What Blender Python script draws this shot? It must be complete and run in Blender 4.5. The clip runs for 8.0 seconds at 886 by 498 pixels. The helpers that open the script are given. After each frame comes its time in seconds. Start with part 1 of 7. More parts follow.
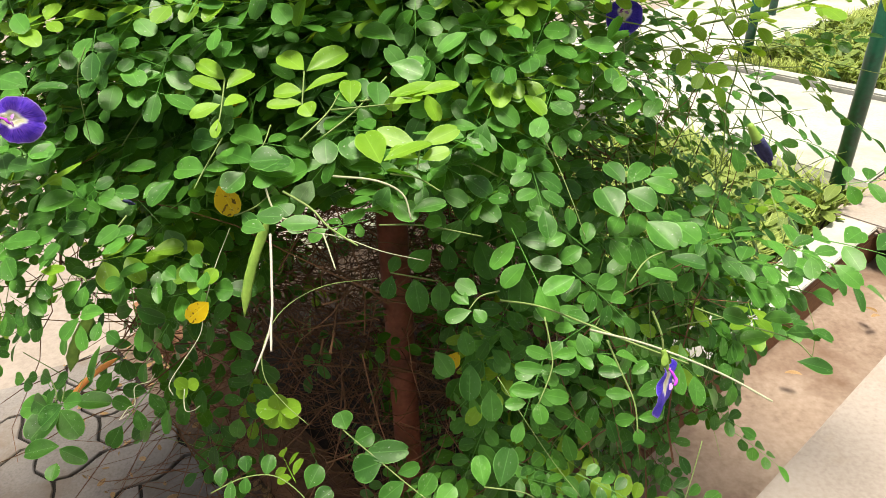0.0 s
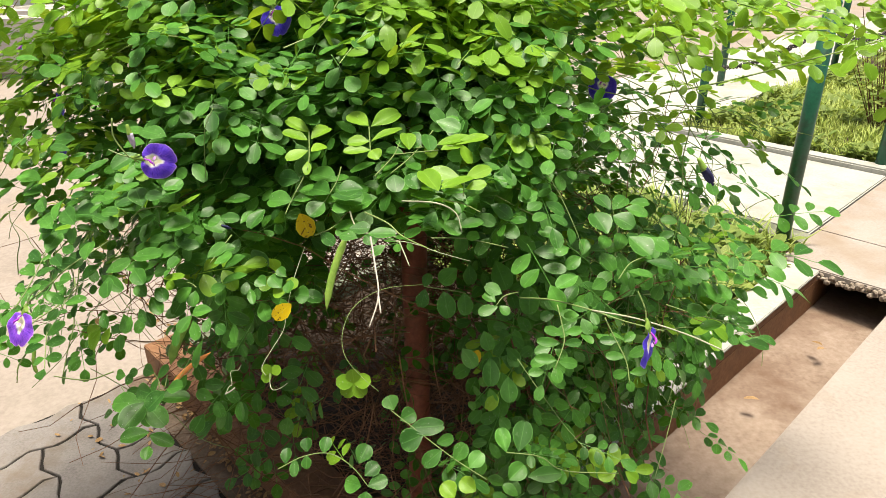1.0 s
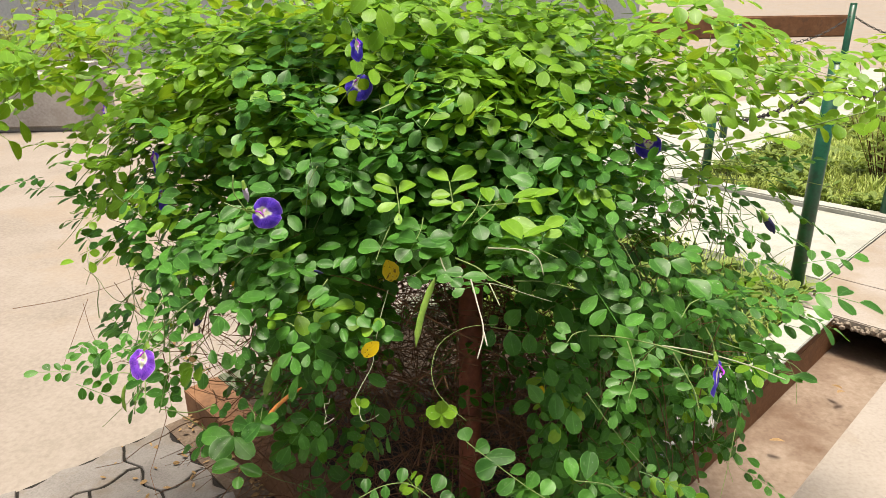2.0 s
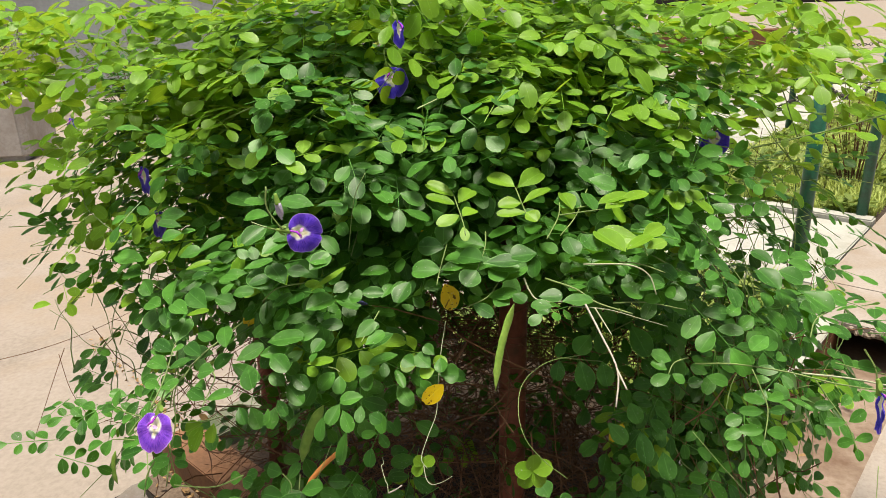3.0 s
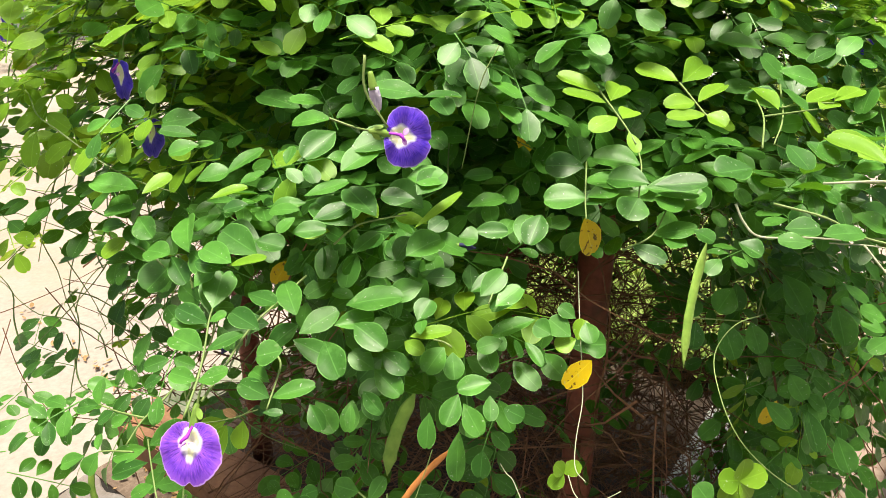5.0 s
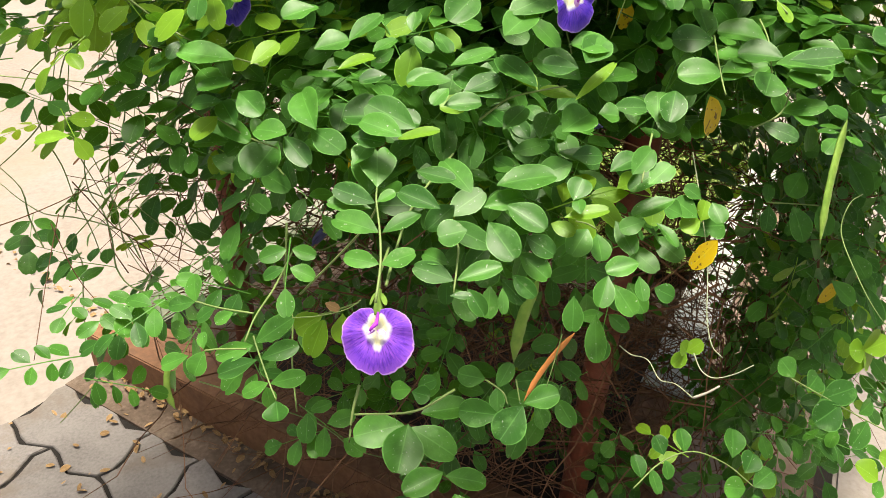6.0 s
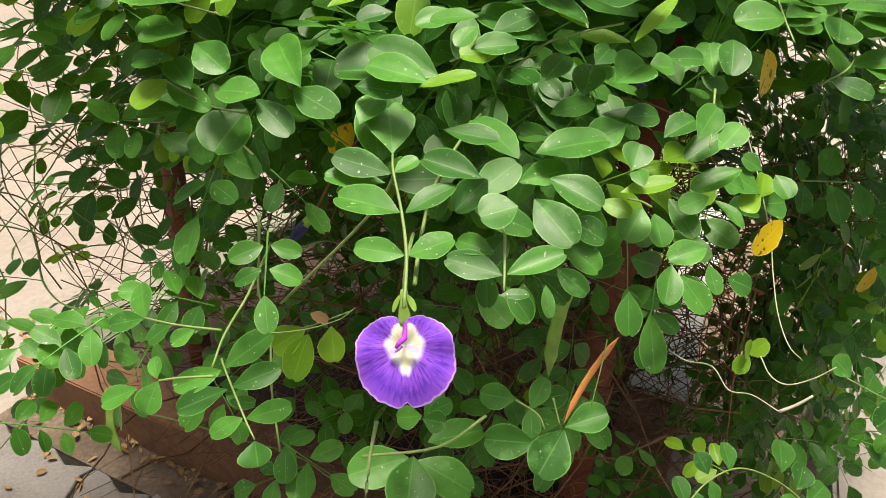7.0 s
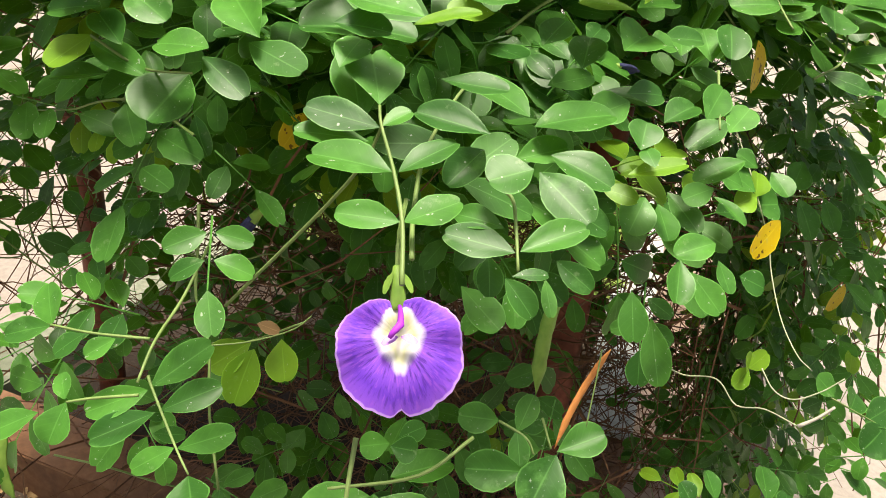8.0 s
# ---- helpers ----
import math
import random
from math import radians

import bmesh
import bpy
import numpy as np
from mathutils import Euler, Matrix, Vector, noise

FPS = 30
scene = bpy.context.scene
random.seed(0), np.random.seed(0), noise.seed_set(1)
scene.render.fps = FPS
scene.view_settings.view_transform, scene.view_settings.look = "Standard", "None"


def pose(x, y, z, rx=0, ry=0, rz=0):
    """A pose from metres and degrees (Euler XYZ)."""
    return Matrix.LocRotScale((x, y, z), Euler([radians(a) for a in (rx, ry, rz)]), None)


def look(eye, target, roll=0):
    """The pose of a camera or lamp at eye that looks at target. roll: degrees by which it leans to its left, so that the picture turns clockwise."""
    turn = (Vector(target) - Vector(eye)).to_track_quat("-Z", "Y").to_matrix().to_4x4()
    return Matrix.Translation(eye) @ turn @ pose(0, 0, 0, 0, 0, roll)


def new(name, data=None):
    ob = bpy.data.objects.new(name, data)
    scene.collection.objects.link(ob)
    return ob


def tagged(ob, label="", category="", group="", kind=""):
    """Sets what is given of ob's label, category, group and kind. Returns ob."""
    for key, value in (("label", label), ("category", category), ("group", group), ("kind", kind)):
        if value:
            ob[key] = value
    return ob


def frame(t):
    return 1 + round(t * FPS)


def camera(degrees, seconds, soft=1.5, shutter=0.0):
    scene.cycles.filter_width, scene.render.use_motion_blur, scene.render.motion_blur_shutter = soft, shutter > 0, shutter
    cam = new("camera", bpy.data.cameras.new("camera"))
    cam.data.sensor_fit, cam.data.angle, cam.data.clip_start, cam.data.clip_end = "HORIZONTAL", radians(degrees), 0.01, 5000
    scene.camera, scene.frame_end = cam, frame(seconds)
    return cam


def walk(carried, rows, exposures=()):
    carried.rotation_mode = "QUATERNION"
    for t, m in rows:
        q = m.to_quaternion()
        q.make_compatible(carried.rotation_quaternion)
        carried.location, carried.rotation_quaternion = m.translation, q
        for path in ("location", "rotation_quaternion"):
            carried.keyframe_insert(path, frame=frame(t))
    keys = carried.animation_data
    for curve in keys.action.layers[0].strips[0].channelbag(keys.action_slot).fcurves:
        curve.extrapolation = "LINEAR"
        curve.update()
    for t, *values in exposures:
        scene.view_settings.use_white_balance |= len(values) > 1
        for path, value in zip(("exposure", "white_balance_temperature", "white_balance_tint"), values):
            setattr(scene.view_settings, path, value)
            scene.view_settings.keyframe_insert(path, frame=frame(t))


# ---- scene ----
# ---- camera ----
cam = camera(66.2, 8.0, soft=0.65)
ROWS = [
    (0, 0.0001, 0.0000, 1.2185, 59.85, 1.53, -1.41),
    (0.5, -0.0301, -0.0981, 1.2417, 61.87, 3.19, -3.54),
    (1, -0.0872, -0.2001, 1.2643, 65.05, 0.53, -4.14),
    (1.5, -0.1327, -0.2762, 1.2893, 67.13, 0.26, -4.07),
    (1.7, -0.1562, -0.2875, 1.2961, 68.49, 0.36, -3.87),
    (2.8, -0.3025, -0.1616, 1.2629, 69.92, 1.65, -7.60),
    (3, -0.3218, -0.1117, 1.2411, 70.79, 1.52, -8.80),
    (3.5, -0.3541, 0.0365, 1.1660, 68.70, 3.51, -9.18),
    (4, -0.3708, 0.1272, 1.1306, 66.91, 0.49, -10.64),
    (4.5, -0.3811, 0.1561, 1.1199, 66.32, -0.31, -12.33),
    (5, -0.4568, 0.1359, 1.1336, 67.32, 0.02, -14.08),
    (5.2, -0.4910, 0.1355, 1.1282, 66.22, -0.34, -12.93),
    (6.3, -0.6218, 0.2353, 1.0892, 58.94, -3.05, -22.53),
    (6.5, -0.6193, 0.2541, 1.0799, 60.87, -2.84, -22.55),
    (7, -0.6132, 0.2947, 1.0378, 60.46, -2.65, -25.14),
    (7.5, -0.6125, 0.3259, 0.9945, 63.98, -4.67, -28.66),
    (8, -0.6175, 0.3389, 0.9850, 64.59, -5.73, -30.35),
]
walk(cam, [(t, pose(x, y, z, rx, ry, rz)) for t, x, y, z, rx, ry, rz in ROWS],
     [(0.0, 0.85, 7100, 10), (1.5, 0.72, 7100, 10), (3.0, 0.50, 7100, 10), (3.5, 0.78, 7100, 10), (4.0, 0.80, 7100, 10), (4.5, 1.08, 7100, 10), (5.0, 1.12, 7100, 10), (6.5, 0.85, 7100, 10), (7.5, 0.75, 7100, 10), (8.0, 0.95, 7100, 10)])

# ---- light ----
SUN_EL, SUN_AZ = 86.0, 200.0          # degrees; azimuth from +y towards +x
world = bpy.data.worlds.new("sky")
scene.world = world
world.use_nodes = True
wn, wl = world.node_tree.nodes, world.node_tree.links
sky = wn.new("ShaderNodeTexSky")
sky.sky_type = "NISHITA"
sky.sun_disc = False
sky.sun_elevation, sky.sun_rotation = radians(SUN_EL), radians(SUN_AZ)
sky.dust_density, sky.air_density, sky.ozone_density = 6.0, 0.7, 0.4
wl.new(sky.outputs[0], wn["Background"].inputs[0])
wn["Background"].inputs[1].default_value = 0.1
sun = new("sun", bpy.data.lights.new("sun", "SUN"))
sun.data.energy, sun.data.angle, sun.data.color = 4.4, radians(16), (1.0, 0.955, 0.87)
sun_dir = Vector((math.sin(radians(SUN_AZ)) * math.cos(radians(SUN_EL)), math.cos(radians(SUN_AZ)) * math.cos(radians(SUN_EL)), math.sin(radians(SUN_EL))))
sun.matrix_basis = look(sun_dir * 30, (0, 0, 0))

# ---- materials ----


def mat(name):
    m = bpy.data.materials.new(name)
    m.use_nodes = True
    nt = m.node_tree
    return m, nt, nt.nodes, nt.links, nt.nodes["Principled BSDF"]


def ramp(nodes, stops):
    r = nodes.new("ShaderNodeValToRGB")
    e = r.color_ramp.elements
    while len(e) < len(stops):
        e.new(0.5)
    for k, (p, c) in enumerate(stops):
        e[k].position, e[k].color = p, (*c, 1)
    return r


def noise_tex(nodes, links, coord, scale, detail=4.0, rough=0.55):
    n = nodes.new("ShaderNodeTexNoise")
    n.inputs["Scale"].default_value, n.inputs["Detail"].default_value, n.inputs["Roughness"].default_value = scale, detail, rough
    links.new(coord, n.inputs["Vector"])
    return n


def mixc(nodes, links, fac, a, b, blend="MIX"):
    x = nodes.new("ShaderNodeMix")
    x.data_type, x.blend_type = "RGBA", blend
    for sock, v in ((x.inputs[0], fac), (x.inputs[6], a), (x.inputs[7], b)):
        if isinstance(v, bpy.types.NodeSocket):
            links.new(v, sock)
        elif isinstance(v, tuple):
            sock.default_value = (*v, 1)
        else:
            sock.default_value = v
    return x.outputs[2]


def surface(name, stops, fine, coarse, rough=0.8, bump=0.2, stain=None, stain_scale=1.5, per_piece=0.0, spec=0.3):
    """A mineral or painted surface: grain at two scales, stains and a fine relief."""
    m, nt, N, L, P = mat(name)
    tc = N.new("ShaderNodeTexCoord").outputs["Object"]
    if per_piece:
        geo = N.new("ShaderNodeNewGeometry").outputs["Position"]
        tc = geo
    a, b = noise_tex(N, L, tc, fine, 6), noise_tex(N, L, tc, coarse, 5)
    add = N.new("ShaderNodeMath")
    add.operation = "MULTIPLY_ADD"
    L.new(a.outputs[0], add.inputs[0])
    add.inputs[1].default_value = 0.5
    half = N.new("ShaderNodeMath")
    half.operation = "MULTIPLY"
    L.new(b.outputs[0], half.inputs[0])
    half.inputs[1].default_value = 0.5
    L.new(half.outputs[0], add.inputs[2])
    r = ramp(N, stops)
    L.new(add.outputs[0], r.inputs[0])
    col = r.outputs[0]
    if stain:
        s = noise_tex(N, L, tc, stain_scale, 6, 0.65)
        sr = ramp(N, [(0.5, (0, 0, 0)), (0.68, (1, 1, 1))])
        L.new(s.outputs[0], sr.inputs[0])
        col = mixc(N, L, sr.outputs[0], col, stain)
    if per_piece:
        oi = N.new("ShaderNodeObjectInfo").outputs["Random"]
        rr = ramp(N, [(0.0, (1 - per_piece,) * 3), (1.0, (1 + per_piece * 0.3,) * 3)])
        L.new(oi, rr.inputs[0])
        col = mixc(N, L, 1.0, col, rr.outputs[0], "MULTIPLY")
    L.new(col, P.inputs["Base Color"])
    P.inputs["Roughness"].default_value = rough
    P.inputs["Specular IOR Level"].default_value = spec
    bp = N.new("ShaderNodeBump")
    bp.inputs["Strength"].default_value, bp.inputs["Distance"].default_value = bump, 0.004
    L.new(a.outputs[0], bp.inputs["Height"])
    L.new(bp.outputs[0], P.inputs["Normal"])
    return m


def leaf_material(name, dark, light, back, spots=0.0, translucent=0.3, rough=0.42):
    """Leaf blade: colour differs from leaf to leaf, paler midrib and side veins, light shines through."""
    m, nt, N, L, P = mat(name)
    oi = N.new("ShaderNodeObjectInfo").outputs["Random"]
    isl = N.new("ShaderNodeNewGeometry").outputs["Random Per Island"]
    s = N.new("ShaderNodeMath")
    s.operation = "ADD"
    L.new(oi, s.inputs[0])
    L.new(isl, s.inputs[1])
    fr = N.new("ShaderNodeMath")
    fr.operation = "FRACT"
    L.new(s.outputs[0], fr.inputs[0])
    pos = N.new("ShaderNodeNewGeometry").outputs["Position"]
    nz = noise_tex(N, L, pos, 90, 4)
    base = ramp(N, [(0.0, dark), (0.75, light), (1.0, tuple(min(1, c * 1.25) for c in light))])
    L.new(fr.outputs[0], base.inputs[0])
    col = mixc(N, L, nz.outputs[0], base.outputs[0], tuple(c * 0.8 for c in dark))
    uv = N.new("ShaderNodeUVMap")
    sep = N.new("ShaderNodeSeparateXYZ")
    L.new(uv.outputs[0], sep.inputs[0])
    rib = N.new("ShaderNodeMath")
    rib.operation = "ABSOLUTE"
    L.new(sep.outputs[0], rib.inputs[0])
    rr = ramp(N, [(0.0, (1, 1, 1)), (0.03, (0, 0, 0))])
    L.new(rib.outputs[0], rr.inputs[0])
    vein = N.new("ShaderNodeMath")
    vein.operation = "MULTIPLY_ADD"
    L.new(rib.outputs[0], vein.inputs[0])
    vein.inputs[1].default_value = -0.55
    L.new(sep.outputs[1], vein.inputs[2])
    wv = N.new("ShaderNodeMath")
    wv.operation = "SINE"
    k = N.new("ShaderNodeMath")
    k.operation = "MULTIPLY"
    L.new(vein.outputs[0], k.inputs[0])
    k.inputs[1].default_value = 42
    L.new(k.outputs[0], wv.inputs[0])
    vr = ramp(N, [(0.8, (0, 0, 0)), (1.0, (0.12, 0.12, 0.12))])
    L.new(wv.outputs[0], vr.inputs[0])
    veins = mixc(N, L, 1.0, rr.outputs[0], vr.outputs[0], "ADD")
    col = mixc(N, L, mixc(N, L, 1.0, veins, (0.3, 0.3, 0.3), "MULTIPLY"), col, tuple(min(1, c * 1.7 + 0.05) for c in light))
    er = ramp(N, [(0.455, (0, 0, 0)), (0.495, (0.55, 0.55, 0.55))])
    L.new(rib.outputs[0], er.inputs[0])
    col = mixc(N, L, er.outputs[0], col, tuple(min(1, c * 1.5 + 0.04) for c in light))
    pale = noise_tex(N, L, pos, 130, 6, 0.65)
    pr = ramp(N, [(0.62, (0, 0, 0)), (0.74, (0.4, 0.4, 0.4))])
    L.new(pale.outputs[0], pr.inputs[0])
    col = mixc(N, L, pr.outputs[0], col, (0.3, 0.4, 0.2))
    blotch = noise_tex(N, L, pos, 45, 5, 0.6)
    br = ramp(N, [(0.6, (0, 0, 0)), (0.72, (0.35, 0.35, 0.35))])
    L.new(blotch.outputs[0], br.inputs[0])
    col = mixc(N, L, br.outputs[0], col, tuple(min(1, c * 1.5 + 0.05) for c in light))
    fleck = noise_tex(N, L, pos, 420, 2, 0.5)
    fk = ramp(N, [(0.7, (0, 0, 0)), (0.74, (0.7, 0.7, 0.7))])
    L.new(fleck.outputs[0], fk.inputs[0])
    col = mixc(N, L, fk.outputs[0], col, (0.42, 0.48, 0.36))
    if spots:
        sp = noise_tex(N, L, pos, 190, 2)
        spr = ramp(N, [(0.6, (0, 0, 0)), (0.63, (1, 1, 1))])
        L.new(sp.outputs[0], spr.inputs[0])
        col = mixc(N, L, spr.outputs[0], col, (0.07, 0.03, 0.01))
    L.new(col, P.inputs["Base Color"])
    P.inputs["Roughness"].default_value = rough
    P.inputs["Specular IOR Level"].default_value = 0.27
    bp = N.new("ShaderNodeBump")
    bp.inputs["Strength"].default_value, bp.inputs["Distance"].default_value = 0.35, 0.0008
    L.new(nz.outputs[0], bp.inputs["Height"])
    L.new(bp.outputs[0], P.inputs["Normal"])
    tr = N.new("ShaderNodeBsdfTranslucent")
    L.new(mixc(N, L, 0.7, col, back), tr.inputs["Color"])
    mx = N.new("ShaderNodeMixShader")
    mx.inputs[0].default_value = translucent
    L.new(P.outputs[0], mx.inputs[1])
    L.new(tr.outputs[0], mx.inputs[2])
    L.new(mx.outputs[0], N["Material Output"].inputs[0])
    return m


def petal_material(name, deep, mid, edge):
    """Butterfly pea banner: white and yellow throat, violet-blue blade with fine darker lines, paler rim. UV: angle and radius."""
    m, nt, N, L, P = mat(name)
    uv = N.new("ShaderNodeUVMap")
    sep = N.new("ShaderNodeSeparateXYZ")
    L.new(uv.outputs[0], sep.inputs[0])
    pos = N.new("ShaderNodeTexCoord").outputs["Object"]
    nz = noise_tex(N, L, pos, 300, 4)
    wob = N.new("ShaderNodeMath")
    wob.operation = "MULTIPLY_ADD"
    L.new(nz.outputs[0], wob.inputs[0])
    wob.inputs[1].default_value = 0.04
    L.new(sep.outputs[1], wob.inputs[2])
    body = ramp(N, [(0.0, (0.85, 0.84, 0.6)), (0.16, (0.9, 0.89, 0.8)), (0.3, (0.82, 0.84, 0.5)), (0.43, (0.9, 0.88, 0.92)), (0.53, mid), (0.8, deep), (0.985, mid), (1.0, edge)])
    L.new(wob.outputs[0], body.inputs[0])
    rays = N.new("ShaderNodeCombineXYZ")
    for src, k, slot in ((sep.outputs[0], 100, 0), (sep.outputs[1], 4.5, 1)):
        mul = N.new("ShaderNodeMath")
        mul.operation = "MULTIPLY"
        mul.inputs[1].default_value = k
        L.new(src, mul.inputs[0])
        L.new(mul.outputs[0], rays.inputs[slot])
    sn = noise_tex(N, L, rays.outputs[0], 1.0, 3.0, 0.6)
    vr = ramp(N, [(0.36, (0.85, 0.85, 0.85)), (0.46, (0, 0, 0))])
    L.new(sn.outputs[0], vr.inputs[0])
    pk = ramp(N, [(0.54, (0, 0, 0)), (0.62, (0.6, 0.6, 0.6))])
    L.new(sn.outputs[0], pk.inputs[0])
    fade = ramp(N, [(0.4, (0, 0, 0)), (0.56, (1, 1, 1)), (0.93, (0.5, 0.5, 0.5)), (0.98, (0, 0, 0))])
    L.new(sep.outputs[1], fade.inputs[0])
    col = mixc(N, L, mixc(N, L, 1.0, pk.outputs[0], fade.outputs[0], "MULTIPLY"), body.outputs[0], (min(1, mid[0] * 1.5), mid[1] * 1.3, mid[2]))
    col = mixc(N, L, mixc(N, L, 1.0, vr.outputs[0], fade.outputs[0], "MULTIPLY"), col, tuple(c * 0.5 for c in deep))
    L.new(col, P.inputs["Base Color"])
    P.inputs["Roughness"].default_value = 0.6
    P.inputs["Specular IOR Level"].default_value = 0.25
    bp = N.new("ShaderNodeBump")
    bp.inputs["Strength"].default_value, bp.inputs["Distance"].default_value = 0.2, 0.0005
    L.new(sn.outputs[0], bp.inputs["Height"])
    L.new(bp.outputs[0], P.inputs["Normal"])
    tr = N.new("ShaderNodeBsdfTranslucent")
    L.new(col, tr.inputs["Color"])
    mx = N.new("ShaderNodeMixShader")
    mx.inputs[0].default_value = 0.3
    L.new(P.outputs[0], mx.inputs[1])
    L.new(tr.outputs[0], mx.inputs[2])
    L.new(mx.outputs[0], N["Material Output"].inputs[0])
    return m


M_SAND = surface("pale_earth", [(0.3, (0.19, 0.163, 0.137)), (0.5, (0.25, 0.218, 0.188)), (0.7, (0.292, 0.26, 0.23))], 60, 2.2, 0.9, 0.25, (0.26, 0.204, 0.149), 0.8)
M_CONC = surface("pale_concrete", [(0.3, (0.212, 0.184, 0.16)), (0.5, (0.282, 0.25, 0.22)), (0.7, (0.32, 0.292, 0.263))], 90, 3.0, 0.85, 0.2, (0.239, 0.191, 0.144), 2.0)
M_WHITE = surface("limewashed_cement", [(0.3, (0.247, 0.254, 0.226)), (0.5, (0.343, 0.35, 0.316)), (0.7, (0.412, 0.412, 0.378))], 80, 6.0, 0.8, 0.2, (0.275, 0.275, 0.233), 5.0)
M_BROWN = surface("brown_wall_paint", [(0.3, (0.11, 0.052, 0.025)), (0.5, (0.18, 0.088, 0.042)), (0.7, (0.25, 0.135, 0.07))], 70, 5.0, 0.75, 0.25, (0.1, 0.055, 0.034), 4.0)
M_FLOOR = surface("channel_floor", [(0.3, (0.131, 0.0909, 0.0651)), (0.5, (0.215, 0.162, 0.124)), (0.7, (0.273, 0.221, 0.176))], 60, 4.0, 0.7, 0.2, (0.124, 0.078, 0.052), 3.0)
# bed earth darkened to imitate deep shade beneath the bush; lawn soil shares it
M_DIRT = surface("shade_dark_earth", [(0.3, (0.0171, 0.0118, 0.00833)), (0.5, (0.0367, 0.0255, 0.0176)), (0.7, (0.0686, 0.049, 0.0343))], 90, 8.0, 0.95, 0.6)
M_PAVER = surface("grey_paver", [(0.3, (0.122, 0.112, 0.104)), (0.5, (0.19, 0.176, 0.165)), (0.7, (0.234, 0.221, 0.206))], 160, 9.0, 0.8, 0.3, (0.15, 0.122, 0.0945), 6.0, 0.2)
M_JOINT = surface("dark_joint", [(0.3, (0.008, 0.007, 0.006)), (0.7, (0.02, 0.017, 0.014))], 120, 9.0, 0.95, 0.3)
M_STRIP = surface("trodden_earth", [(0.3, (0.06, 0.042, 0.03)), (0.5, (0.11, 0.08, 0.058)), (0.7, (0.18, 0.14, 0.105))], 110, 9.0, 0.95, 0.5, (0.07, 0.05, 0.035), 12.0)
M_MOSS = surface("mossy_cement", [(0.3, (0.09, 0.1, 0.07)), (0.5, (0.17, 0.18, 0.13)), (0.7, (0.27, 0.27, 0.22))], 80, 6.0, 0.85, 0.3, (0.06, 0.08, 0.04), 5.0)
M_RED = surface("red_oxide_paint", [(0.3, (0.1, 0.03, 0.018)), (0.5, (0.19, 0.055, 0.032)), (0.7, (0.25, 0.085, 0.05))], 120, 14.0, 0.55, 0.15, (0.1, 0.045, 0.025), 18.0)
M_GREEN = surface("dark_green_enamel", [(0.3, (0.004, 0.045, 0.024)), (0.5, (0.008, 0.085, 0.045)), (0.7, (0.015, 0.12, 0.065))], 80, 9.0, 0.35, 0.08, (0.02, 0.05, 0.03), 16.0, spec=0.5)
M_CHAIN = surface("dark_steel", [(0.3, (0.02, 0.02, 0.02)), (0.7, (0.07, 0.065, 0.06))], 100, 20, 0.5, 0.1)
M_RAWCONC = surface("broken_concrete", [(0.3, (0.12, 0.1, 0.08)), (0.5, (0.24, 0.2, 0.16)), (0.7, (0.36, 0.31, 0.26))], 50, 14, 0.95, 0.8)
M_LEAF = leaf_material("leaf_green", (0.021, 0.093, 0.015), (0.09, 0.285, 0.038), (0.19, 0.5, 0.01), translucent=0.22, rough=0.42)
# yellow-green of young leaves, also standing in for sunlit leaves of the crown
M_YOUNG = leaf_material("leaf_young_sunlit", (0.12, 0.29, 0.02), (0.21, 0.41, 0.032), (0.45, 0.63, 0.035), translucent=0.36)
M_YELLOW = leaf_material("leaf_yellowed", (0.7, 0.5, 0.012), (0.8, 0.58, 0.02), (0.8, 0.6, 0.02), spots=1.0)
M_DRY = leaf_material("leaf_dry", (0.2, 0.12, 0.05), (0.38, 0.25, 0.12), (0.3, 0.2, 0.1), translucent=0.1, rough=0.8)
M_WEED = leaf_material("weed_green", (0.1, 0.17, 0.03), (0.26, 0.33, 0.08), (0.35, 0.45, 0.06), translucent=0.3, rough=0.6)
M_GRASS = leaf_material("grass_blade", (0.15, 0.25, 0.045), (0.38, 0.45, 0.12), (0.42, 0.5, 0.1), translucent=0.35, rough=0.6)
M_STEM = surface("vine_green", [(0.3, (0.11, 0.18, 0.045)), (0.7, (0.21, 0.3, 0.1))], 200, 30, 0.5, 0.1)
M_PALE = surface("vine_pale", [(0.3, (0.27, 0.31, 0.18)), (0.7, (0.43, 0.46, 0.31))], 200, 30, 0.6, 0.15)
M_TWIG = surface("dry_twig", [(0.3, (0.07, 0.034, 0.017)), (0.7, (0.21, 0.105, 0.055))], 200, 30, 0.85, 0.2)
M_DEADV = surface("bleached_twig", [(0.3, (0.31, 0.285, 0.236)), (0.7, (0.459, 0.434, 0.372))], 220, 40, 0.7, 0.2)
M_POD = surface("pod_green", [(0.3, (0.1, 0.22, 0.03)), (0.7, (0.24, 0.38, 0.07))], 120, 30, 0.5, 0.2)
M_PETAL = petal_material("petal_violet", (0.15, 0.042, 0.57), (0.26, 0.085, 0.69), (0.5, 0.3, 0.78))
M_PETALM = petal_material("petal_blue_violet", (0.08, 0.03, 0.6), (0.17, 0.075, 0.72), (0.46, 0.33, 0.84))
M_PETALB = petal_material("petal_blue", (0.04, 0.025, 0.55), (0.09, 0.055, 0.68), (0.3, 0.22, 0.8))
M_KEEL = surface("petal_keel", [(0.3, (0.3, 0.02, 0.5)), (0.7, (0.42, 0.06, 0.6))], 200, 60, 0.6, 0.1)
M_WING = surface("petal_wing", [(0.3, (0.4, 0.17, 0.58)), (0.7, (0.56, 0.34, 0.7))], 200, 60, 0.6, 0.1)
